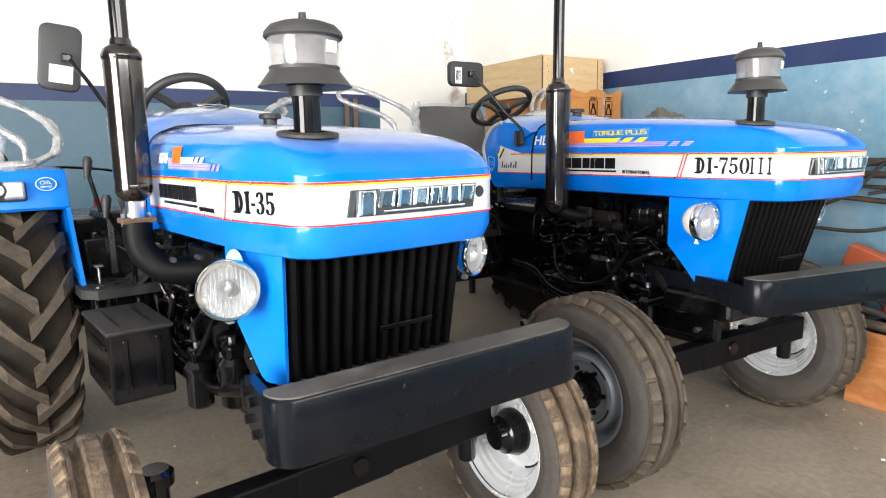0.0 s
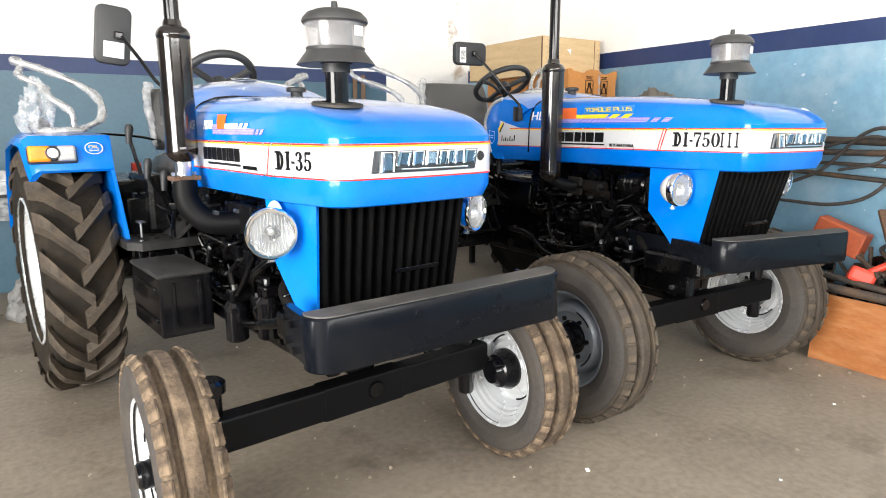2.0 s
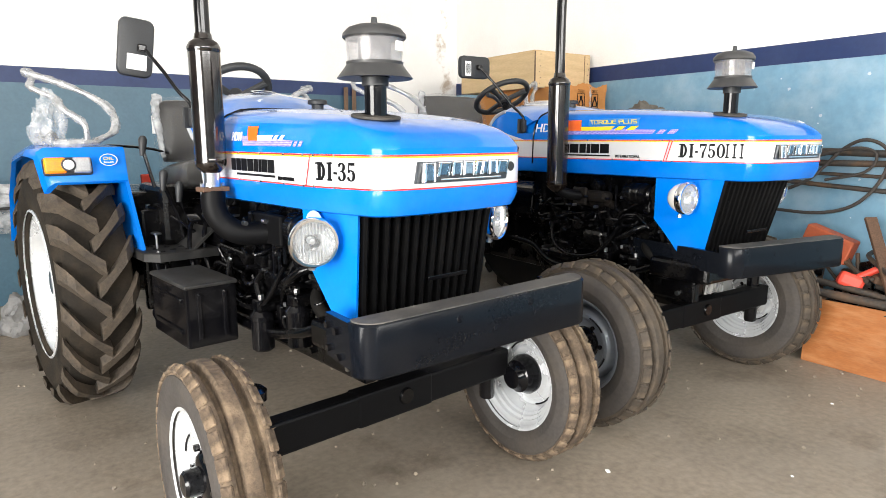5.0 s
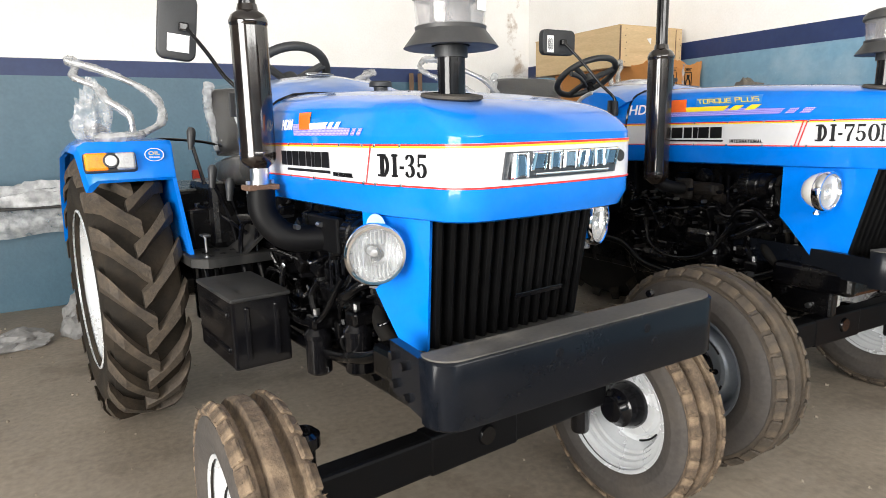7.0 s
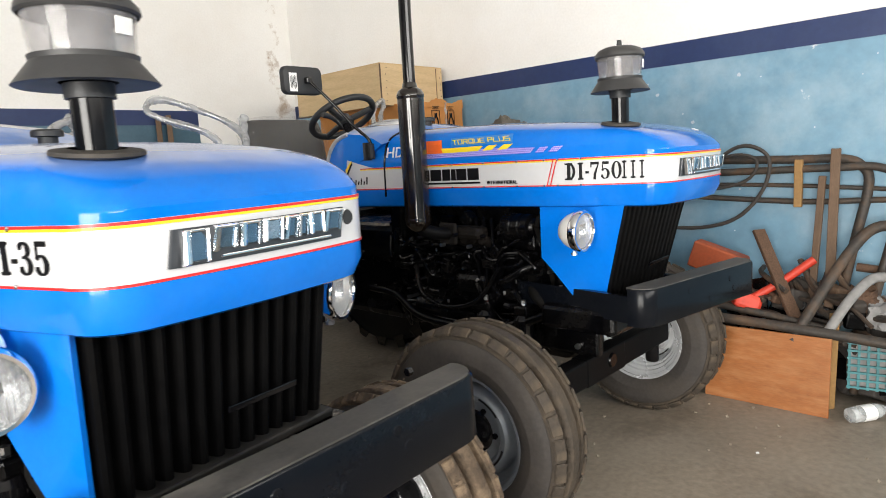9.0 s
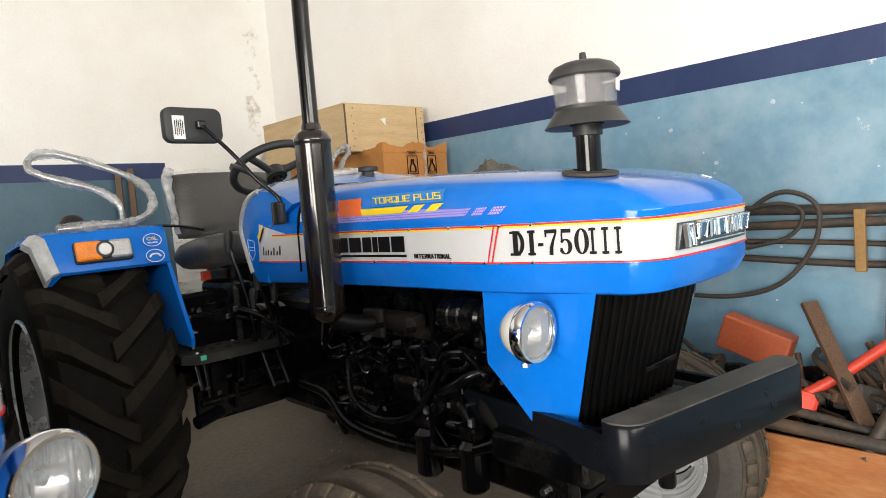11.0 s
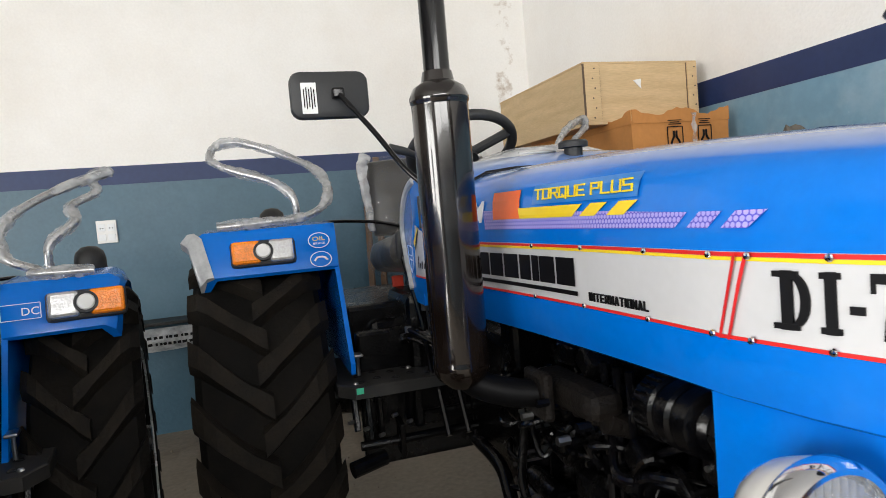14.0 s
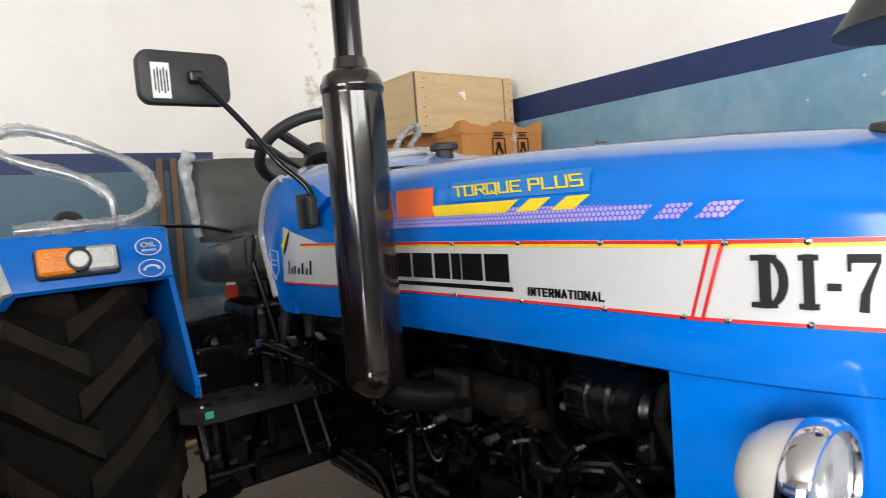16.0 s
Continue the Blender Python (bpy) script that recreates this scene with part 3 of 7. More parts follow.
class Body:
    """The shape of a bonnet, raised by dz."""

    def __init__(self, dz, nose, taper=0.068, grow=0.03, end=HOOD_END):
        self.end = end
        self.nose, self.taper, self.grow = nose, taper, grow
        self.bottom, self.lo, self.hi, self.crease = 1.112 + dz, 1.196 + dz, 1.303 + dz, 1.322 + dz

    def rise(self, y):
        k = min(1, max(0, (y - self.nose) / 1.25))
        return 0.085 + 0.072 * k * (2 - k)

    def inset(self, y, z):
        return lerp_table(SIDE_IN, (z - self.crease) / self.rise(y)) if z > self.crease else 0.0

    def half(self, y):
        """Half the width at y; the flanks draw in towards the nose."""
        if y < -0.04:
            return 0.375 - (-0.04 - y) / (-0.04 - self.nose) * self.taper
        return 0.375 + self.grow * min(1, (y + 0.04) / 1.1) ** 2

    def side(self, y, z, off=0.0):
        return -(self.half(y) - self.inset(y, z) + off)

    def outline(self, ins, inf, off=0.0, end=None):
        """The bonnet's outline in plan, from its rear left round the nose to its rear right."""
        end = self.end if end is None else end
        y0 = self.nose + inf
        ya = y0 + CORNER
        pts = [(-(self.half(y) - ins + off), y) for y in np.linspace(end, ya, 14)]
        cx = max(0.02, self.half(ya) - ins - CORNER)
        r = CORNER + off
        pts += [(-cx - r * math.cos(a), ya - r * math.sin(a)) for a in np.linspace(0, math.pi / 2, 9)[1:]]
        bow = 0.012
        pts += [(-cx + cx * k, ya - r - bow * (1 - (1 - k) ** 2)) for k in np.linspace(0, 1, 6)[1:]]
        return pts + [(-x, y) for x, y in pts[-2::-1]]


def on_side(bm, body, y0, z0, off):
    """Bends a flat bmesh (x forwards, y up) on to the left flank, with its foot at y0, z0."""
    for v in bm.verts:
        x, z, d = v.co
        y = y0 - x
        v.co = (body.side(y, z0 + z, off + d), y, z0 + z)
    return bm


def patch(body, pts, off=0.003, cols=10):
    """A quadrilateral film on the flank: rear foot, front foot, front top, rear top as (y, z)."""
    bm = B()
    (ya, za), (yb, zb), (yc, zc), (yd, zd) = pts
    grid = []
    for i in range(cols + 1):
        k = i / cols
        col = []
        for j in range(4):
            q = j / 3
            y = (ya + (yb - ya) * k) * (1 - q) + (yd + (yc - yd) * k) * q
            z = (za + (zb - za) * k) * (1 - q) + (zd + (zc - zd) * k) * q
            col.append(bm.verts.new((body.side(y, z, off), y, z)))
        grid.append(col)
    for a, b in zip(grid, grid[1:]):
        for j in range(3):
            bm.faces.new((a[j], b[j], b[j + 1], a[j + 1]))
    return bm


def band(body, lo, hi, off, end):
    """A band laid round the bonnet from flank to flank."""
    bm = B()
    out, inn = body.outline(0, 0, off, end), body.outline(0, 0, -0.004, end)
    rings(bm, [[(*p, lo) for p in inn], [(*p, lo) for p in out], [(*p, hi) for p in out], [(*p, hi) for p in inn]], closed=False)
    return bm


def front_wheel(parent, r, w, rim_mat, tread_mat):
    """A three-ribbed front wheel with its outer side towards -x."""
    k = w / 0.17

    def sized(pairs):
        return [(0.222 + (q - 0.222) * (r - 0.222) / (0.3675 - 0.222), x * k) for q, x in pairs]

    def both(half):
        return half + [(q, -x) for q, x in half[::-1]]

    wall = both([(0.220, -0.060), (0.229, -0.073), (0.25, -0.083), (0.268, -0.0885), (0.272, -0.0900), (0.276, -0.0890), (0.30, -0.0905), (0.318, -0.0885), (0.332, -0.083), (0.338, -0.072), (0.327, -0.055)])
    tyre = part("front_wheel", lathe(B(), sized(wall), axis=(1, 0, 0), seg=56), RUBBER, parent, "black ribbed front tyre, dusty", smooth=True)
    ribs = both([(0.334, -0.081), (0.348, -0.0785), (0.357, -0.071), (0.361, -0.056), (0.359, -0.047), (0.338, -0.0425), (0.332, -0.035), (0.336, -0.028), (0.362, -0.0225), (0.3675, -0.0165)])
    tread = B()
    rng = random.Random(int(r * 1000))
    loops = []
    for q, x in sized(ribs):
        loops.append([(x + rng.uniform(-0.0012, 0.0012), (q + rng.uniform(-0.0008, 0.0008)) * math.cos(a), (q + rng.uniform(-0.0008, 0.0008)) * math.sin(a)) for a in (2 * math.pi * i / 72 for i in range(72))])
    rings(tread, loops, cap=False)
    part("tread", tread, tread_mat, tyre, "three clay-dusted ribs with deep grooves", smooth=True)
    n = 30
    block = None
    for i in range(n):
        for s in (-1, 1):
            t = Matrix.Rotation(2 * math.pi * (i + (0.5 if s > 0 else 0)) / n, 4, "X") @ Matrix.Translation((s * 0.0715 * k, 0, r - 0.0135)) @ pose(0, 0, 0, 0, s * 38, 0)
            if block is None:
                block = part("shoulder_block", box(B(), (0, 0, 0), (0.034 * k, 2 * math.pi * r / n * 0.84, 0.013), 0.004, seg=1), tread_mat, tyre)
                block.matrix_basis = t
            else:
                share(block, "shoulder_block", t, tyre)
    if tread_mat is WORN:
        hairs = B()
        for i in range(110):
            a, s = rng.uniform(0, 2 * math.pi), rng.choice((-1, 1))
            x, q, long = s * rng.uniform(0.066, 0.086) * k, r - rng.uniform(0.004, 0.022), rng.uniform(0.006, 0.015)
            out = Vector((s * rng.uniform(0.3, 1.2), math.cos(a), math.sin(a))).normalized()
            p = Vector((x, q * math.cos(a), q * math.sin(a)))
            cyl(hairs, p, p + out * long, 0.0011, 0.0005, 4)
        tagged(part("moulding_hairs", hairs, tread_mat, tyre), "fine rubber hairs on the new tyre's shoulders", kind="stuff")
    rim = [(0.216, -0.068), (0.228, -0.073), (0.232, -0.066), (0.227, -0.060), (0.214, -0.055), (0.208, -0.047), (0.204, -0.032), (0.192, -0.026), (0.184, -0.012), (0.176, -0.008), (0.168, -0.016), (0.160, -0.036), (0.146, -0.046), (0.128, -0.046), (0.116, -0.032),
           (0.075, -0.028), (0.03, -0.028), (0.03, -0.018), (0.075, -0.018), (0.112, -0.022), (0.124, -0.036), (0.144, -0.037), (0.154, -0.028), (0.161, -0.004), (0.164, 0.010), (0.174, 0.013), (0.178, 0.028), (0.190, 0.032), (0.194, 0.046), (0.206, 0.050), (0.212, 0.058), (0.227, 0.062), (0.232, 0.068), (0.228, 0.075), (0.216, 0.070)]
    rim = [(q, x * k) for q, x in rim]
    wheel_rim = part("rim", lathe(B(), rim, axis=(1, 0, 0), seg=56), rim_mat, tyre, "stepped painted steel rim", smooth=True)
    # black arcs laid on the disc paint the shade inside its open slots
    for i in range(4):
        a0 = 2 * math.pi * i / 4 + 0.3
        arcs = [(-0.0475 * k, 0.140 * math.cos(a0 + 0.11 * j), 0.140 * math.sin(a0 + 0.11 * j)) for j in range(7)]
        part("slot_shade", tube(B(), arcs, 0.004, 6, 1), INK, wheel_rim, "black strip painting the shade in a pressed slot")
        part("slot_shade", tube(B(), [(-0.0355 * k, y, z) for x, y, z in arcs], 0.004, 6, 1), INK, wheel_rim, "black strip painting the shade in a pressed slot")
    plate = part("hub_flange", lathe(B(), [(0.0, 0.0), (0.082, 0.0), (0.086, 0.006), (0.086, 0.018), (0.078, 0.024), (0.05, 0.026), (0.05, 0.05), (0.0, 0.05)], (-0.016, 0, 0), (1, 0, 0), 24), BLACK, tyre, "black bolted hub flange", smooth=True)
    for i in range(8):
        a = 2 * math.pi * i / 8
        part("flange_bolt", cyl(B(), (0.006, 0.069 * math.cos(a), 0.069 * math.sin(a)), (0.018, 0.069 * math.cos(a), 0.069 * math.sin(a)), 0.009, seg=6), STEEL if i % 3 == 0 else BLACK, plate)
    hub = lathe(B(), [(0.0, -0.1), (0.034, -0.098), (0.042, -0.09), (0.044, -0.05), (0.07, -0.045), (0.085, -0.03), (0.088, 0.0), (0.074, 0.03), (0.07, 0.045), (0.055, 0.055), (0.046, 0.08), (0.0, 0.08)], axis=(1, 0, 0), seg=24)
    hub_ob = part("hub", hub, BLACK, tyre, "black wheel hub", smooth=True)
    nut = None
    for i in range(6):
        a = 2 * math.pi * i / 6
        t = Matrix.Translation((-0.046, 0.095 * math.cos(a), 0.095 * math.sin(a)))
        if nut is None:
            nut = part("wheel_nut", cyl(B(), (0, 0, 0), (0.024, 0, 0), 0.011, seg=6), BLACK, tyre)
            nut.matrix_basis = t
        else:
            share(nut, "wheel_nut", t, tyre)
    return tyre


LUGS = 19


def rear_wheel(parent, at, r, w, outer, lug_mat, carcass, lug_half):
    """A lugged driving wheel; outer is -1 where its outer side faces -x."""
    h, R = w / 2, r - 0.05
    prof = [(0.360, -h * 0.80), (0.368, -h * 0.88), (0.42, -h * 0.98), (0.50, -h * 1.0), (R - 0.07, -h * 0.97), (R - 0.025, -h * 0.86), (R - 0.006, -h * 0.6), (R, 0),
            (R - 0.006, h * 0.6), (R - 0.025, h * 0.86), (R - 0.07, h * 0.97), (0.50, h), (0.42, h * 0.98), (0.365, h * 0.82), (0.355, h * 0.72)]
    tyre = part("rear_wheel", lathe(B(), prof, axis=(1, 0, 0), seg=64), carcass, parent, "large black lugged driving tyre, dusty", smooth=True)
    turn = pose(0, 0, 0, 0, 0, 0) if outer < 0 else pose(0, 0, 0, 0, 0, 180)
    tyre.matrix_basis = Matrix.Translation(at) @ turn
    # one lug, from the middle line out to the shoulder, curving backwards
    for s in (-1, 1):
        bm = B()
        loops = []
        for i in range(8):
            k = i / 7
            x = s * (-0.020 + k * (h + 0.024))
            ang = (0.26 * k + 0.10 * k * k) * (-1 if outer < 0 else 1) + (0.0 if s < 0 else math.pi / LUGS)
            base = R - 0.006 - (0.045 * max(0, k - 0.72) / 0.28 if k > 0.72 else 0)
            top = r - (0.004 if k < 0.8 else 0.004 + 0.06 * (k - 0.8) / 0.2)
            half = lug_half - 0.010 * k + 0.026 * k * k + (0.006 if k < 0.2 else 0.0)
            tilt = half / r
            lp = []
            for rad, da in ((base, -tilt * 1.5), (top, -tilt), (top, tilt), (base, tilt * 1.5)):
                lp.append((x, -rad * math.sin(ang + da), rad * math.cos(ang + da)))
            loops.append(lp)
        rings(bm, loops)
        first = None
        for i in range(LUGS):
            m = Matrix.Rotation(2 * math.pi * i / LUGS, 4, "X")
            if first is None:
                first = part("tread_lug", bm, lug_mat, tyre)
            else:
                share(first, "tread_lug", m, tyre)
    rim = [(0.372, -h * 0.97), (0.384, -h * 0.94), (0.380, -h * 0.86), (0.36, -h * 0.76), (0.335, -h * 0.6), (0.325, -h * 0.3), (0.30, -0.05), (0.18, -0.03), (0.16, -0.055), (0.05, -0.055),
           (0.05, 0.0), (0.30, 0.0), (0.325, h * 0.3), (0.335, h * 0.6), (0.36, h * 0.66), (0.38, h * 0.74), (0.375, h * 0.8)]
    part("rim", lathe(B(), rim, axis=(1, 0, 0), seg=56), RIM, tyre, "silver painted steel rim", smooth=True)
    nut = None
    for i in range(8):
        a = 2 * math.pi * i / 8
        t = Matrix.Translation((-0.075, 0.125 * math.cos(a), 0.125 * math.sin(a)))
        if nut is None:
            nut = part("wheel_nut", cyl(B(), (0, 0, 0), (0.024, 0, 0), 0.014, seg=6), STEEL, tyre)
            nut.matrix_basis = t
        else:
            share(nut, "wheel_nut", t, tyre)
    part("hub_cap", cyl(B(), (-0.05, 0, 0), (-0.10, 0, 0), 0.07, 0.06, 20), STEEL, tyre)
    return tyre


def head_lamp(parent, at, side, yaw):
    x, y, z = at
    bowl = part("headlight", lathe(B(), [(0.0, 0.092), (0.025, 0.09), (0.048, 0.078), (0.066, 0.054), (0.077, 0.026), (0.080, 0.006), (0.080, 0.0)], axis=(0, 1, 0), seg=40), LAMP_SHELL, parent, "round headlight in a pale shell", smooth=True)
    bowl.matrix_basis = Matrix.Translation((x, y, z)) @ pose(0, 0, 0, 2, 0, yaw * side) @ Matrix.Scale(0.95, 4)
    part("lamp_ring", lathe(B(), [(0.081, 0.016), (0.085, 0.010), (0.085, -0.012), (0.080, -0.019), (0.073, -0.018), (0.071, -0.012)], axis=(0, 1, 0), seg=44), CHROME, bowl, "chrome rim", smooth=True)
    part("reflector", lathe(B(), [(0.0, 0.058), (0.022, 0.052), (0.045, 0.034), (0.062, 0.012), (0.072, -0.008)], axis=(0, 1, 0), seg=40), REFLECTOR, bowl, "silver reflector behind fluted glass", smooth=True)
    glass = B()
    rows = []
    for i in range(13):
        r = 0.072 * i / 12
        rows.append([(r * math.cos(a), -0.014 - 0.010 * (1 - (r / 0.072) ** 2) - 0.0012 * math.cos(r * math.cos(a) * 700), r * math.sin(a)) for a in (2 * math.pi * k / 48 for k in range(48))])
    rings(glass, rows[1:])
    part("fluted_glass", glass, LENS_GLASS, bowl, "fluted clear glass", smooth=True)
    flute = None
    for i in range(11):
        fx = -0.055 + 0.011 * i
        hl = math.sqrt(0.066 ** 2 - fx ** 2)
        bar = B()
        for k in (-1, 1):
            if abs(fx) < 0.03:
                rings(bar, [[(fx + d, -0.006 + e, s * k) for d, e in ((-0.0022, 0.004), (0.0022, 0.004), (0, -0.003))] for s in (0.03, hl)])
            else:
                rings(bar, [[(fx + d, -0.006 + e, s * k) for d, e in ((-0.0022, 0.004), (0.0022, 0.004), (0, -0.003))] for s in (0.0, hl)])
        part("flute", bar, CLEAR_LENS, bowl)
    part("bulb_holder", lathe(B(), [(0.0, 0.012), (0.010, 0.014), (0.013, 0.05)], axis=(0, 1, 0), seg=16), STEEL, bowl, smooth=True)
    part("mount_bolt", cyl(cyl(B(), (0, 0.03, -0.07), (0, 0.03, -0.09), 0.008, seg=8), (0, 0.03, -0.09), (0, 0.03, -0.10), 0.013, seg=6), STEEL, bowl)
    part("bracket", cyl(B(), (0.0, 0.05, -0.01), (-side * 0.06, 0.07, -0.02), 0.02, seg=10), BLACK, bowl)
    return bowl


def fender(parent, sx, y_axle, inset, w, dz, decals, trim, lamp_off):
    """A mudguard over a driving wheel; sx is -1 on the -x side."""
    inner = inset
    outer = inner + w
    top = 1.335 + dz
    yf = y_axle - 0.40
    line = [(yf - 0.035, 1.178 + dz), (yf - 0.030, 1.20 + dz), (yf, 1.315 + dz), (yf + 0.022, top), (y_axle - 0.1, top + 0.01), (y_axle + 0.25, top - 0.03), (y_axle + 0.5, top - 0.22), (y_axle + 0.66, top - 0.5)]
    thick = 0.012
    bm = B()
    loops = []
    for n, (y, z) in enumerate(line):
        o = outer - (0.075, 0.07, 0.055, 0.05, 0.05, 0.055, 0.06, 0.065)[n]
        back = 0.02 if n > 2 else 0.05
        loops.append([(sx * inner, y, z), (sx * (o - 0.03), y, z), (sx * o, y + 0.01, z - 0.02), (sx * (o + 0.01), y + back, z - 0.05), (sx * (o - thick), y + back, z - 0.05),
                      (sx * (o - 0.04), y + thick, z - thick), (sx * inner, y + thick, z - thick)])
    rings(bm, loops)
    guard = part("fender", bm, BLUE, parent, "blue painted steel mudguard", smooth=True)
    plate = [(line[0][0] + 0.01, line[0][1]), *line[2:], (y_axle + 0.3, 0.78 + dz), (y_axle - 0.4, 0.81 + dz), (yf - 0.20, 0.81 + dz), (yf - 0.21, 0.85 + dz)]
    part("inner_panel", prism(B(), plate, 0, sx * (inner + 0.012), sx * (inner - 0.004)), BLUE, guard, "blue inner mudguard panel")
    # lamp cluster on the forward face
    m = Matrix.Translation((sx * (inner + lamp_off - (0.02 if sx > 0 and not trim else 0.0)), yf - 0.021, 1.252 + dz)) @ pose(0, 0, 0, -14, 0, 0) @ Matrix.Scale(1.0 if trim or sx > 0 else 0.9, 4)
    lamp = part("lamp_housing", box(B(), (0, 0.0, -0.003), (0.224, 0.03, 0.094), 0.014), PLASTIC, guard, "black indicator lamp housing")
    lamp.matrix_basis = m
    part("indicator_lens", box(B(), (sx * 0.058, -0.014, 0), (0.098, 0.026, 0.082), 0.011), AMBER, lamp, "amber indicator lens")
    part("parking_lens", box(B(), (-sx * 0.062, -0.014, 0), (0.086, 0.026, 0.082), 0.011), CLEAR_LENS, lamp, "clear parking lens")
    part("centre_reflector", lathe(B(), [(0.0, -0.034), (0.022, -0.033), (0.026, -0.028), (0.026, 0.0)], axis=(0, 1, 0), seg=24), PAPER, lamp, "round white reflector", smooth=True)
    part("reflector_ring", lathe(B(), [(0.026, -0.031), (0.034, -0.029), (0.036, -0.02), (0.036, 0.0)], axis=(0, 1, 0), seg=28), PLASTIC, lamp, smooth=True)
    if sx > 0 and decals == 1:
        plate = part("decal", box(B(), (0, 0, 0), (0.105, 0.002, 0.05)), BLUE, guard, "outlined blue sticker with white letters")
        plate.matrix_basis = Matrix.Translation((inner + 0.052, yf - 0.023, 1.248 + dz)) @ pose(0, 0, 0, -14, 0, 0)
        line = B()
        for k in (-1, 1):
            box(line, (0, -0.002, 0.024 * k), (0.104, 0.002, 0.002))
            box(line, (0.052 * k, -0.002, 0), (0.002, 0.002, 0.046))
        part("decal_outline", line, WHITE_INK, plate)
        t = lettering("DC", 0.034, 0.0006)
        for v in t.verts:
            v.co = (v.co.x + 0.0, -0.002 - v.co.z, v.co.y - 0.012)
        part("lettering", t, WHITE_INK, plate)
    for i in range(decals if sx < 0 or decals > 1 else 0):
        disc = part("decal", lathe(B(), [(0.0, -0.003), (0.034, -0.003), (0.034, 0.0)], axis=(0, 1, 0), seg=28), BLUE, guard, "round blue sticker with a pale ring")
        disc.matrix_basis = Matrix.Translation((sx * (inner + (0.06 if trim else 0.075)), yf - 0.018 - 0.016 * i, 1.275 + dz - 0.068 * i)) @ pose(0, 0, 0, -14, 0, 0) @ Matrix.Diagonal((1.15, 1, 0.85, 1))
        part("decal_ring", lathe(B(), [(0.031, -0.004), (0.034, -0.0045), (0.034, -0.003)], axis=(0, 1, 0), seg=28), WHITE_INK, disc)
        if i == 0:
            for text, size, zz, mat in (("OIL", 0.026, -0.001, YELLOW), ("BRAKE", 0.0125, -0.0175, WHITE_INK)):
                t = lettering(text, size, 0.0006)
                ww, lo = width_of(t)
                for v in t.verts:
                    v.co = (v.co.x - lo - ww / 2, -0.0042 - v.co.z, v.co.y + zz)
                part("lettering", t, mat, disc)
        else:
            part("decal_arc", tube(B(), [(-0.02, -0.005, -0.006), (-0.01, -0.005, 0.008), (0.01, -0.005, 0.008), (0.02, -0.005, -0.006)], 0.004, 6), WHITE_INK, disc)
    if trim:
        strip = B()
        rows = []
        for n, (y, z) in enumerate(line[:4]):
            o = outer - (0.075, 0.07, 0.045, 0.02)[n]
            rows.append([(sx * (o + a), y + e, z + c) for a, e, c in ((-0.032, -0.006, 0.004), (-0.01, -0.007, 0.001), (0.016, 0.006, -0.026), (0.018, 0.04, -0.05), (0.008, 0.04, -0.05), (-0.008, 0.004, -0.012), (-0.032, 0.002, -0.004))])
        rings(strip, rows)
        part("edge_trim", strip, TRIM_STRIP, guard, "pale plastic-wrapped edge strip", smooth=True)
    part("tail_reflector", lathe(B(), [(0.0, 0.115), (0.03, 0.11), (0.052, 0.09), (0.06, 0.06), (0.06, 0.0), (0.045, -0.05)], (sx * (inner + 0.19), y_axle + 0.30, top - 0.025), (0, 0, 1), 24), DUSTY_BLACK, guard, "dark rubber dome", smooth=True)
    part("seat_stay", tube(B(), [(sx * (inner + 0.02), yf + 0.36, top - 0.02), (sx * (inner - 0.02), yf + 0.36, top + 0.004), (sx * (inner - 0.22), yf + 0.37, top - 0.012), (sx * (inner - 0.34), yf + 0.38, top - 0.04)], 0.007, 8, 5), BLACK, guard, "black steel stay", smooth=True)
    # wrapped grab rail, one bent tube
    outer -= 0.10 if w > 0.44 else 0.09
    pts = [(outer - 0.03, yf + 0.03, top + 0.016), (outer - 0.2, yf + 0.03, top + 0.022), (inner + 0.10, yf + 0.05, top + 0.03), (inner + 0.015, yf + 0.08, top + 0.075), (inner - 0.005, yf + 0.13, top + 0.15),
           (inner + 0.04, yf + 0.20, top + 0.225), (inner + 0.16, yf + 0.30, top + 0.30), (inner + 0.31, yf + 0.36, top + 0.355), (outer - 0.04, yf + 0.36, top + 0.34), (outer - 0.02, yf + 0.33, top + 0.285),
           (outer - 0.10, yf + 0.27, top + 0.235), (inner + 0.20, yf + 0.2, top + 0.18), (inner + 0.125, yf + 0.16, top + 0.11), (inner + 0.115, yf + 0.16, top + 0.01)]
    if trim and sx > 0:
        pts = pts[:2] + [(inner + x, yf + y, top + z) for x, y, z in ((0.06, 0.05, 0.03), (-0.03, 0.08, 0.075), (-0.05, 0.13, 0.15), (-0.02, 0.20, 0.24), (0.09, 0.30, 0.335), (0.20, 0.36, 0.385), (0.235, 0.37, 0.375),
                                                                     (0.215, 0.35, 0.345), (0.12, 0.28, 0.28), (0.05, 0.20, 0.20), (0.06, 0.16, 0.10), (0.07, 0.16, 0.01))]
    rail = part("grab_rail", tube(B(), [(sx * x, y, z) for x, y, z in pts], 0.0135, 10), STEEL, guard, "bent steel grab rail in plastic wrap", smooth=True)
    part("rail_wrap", tube(B(), [(sx * x, y, z) for x, y, z in pts], lambda t: 0.0185 + 0.005 * math.sin(41 * t) * math.sin(17 * t + 1), 9, 9, 0.3), RAIL_WRAP, rail, "crinkled clear plastic wrap", smooth=True)
    return guard


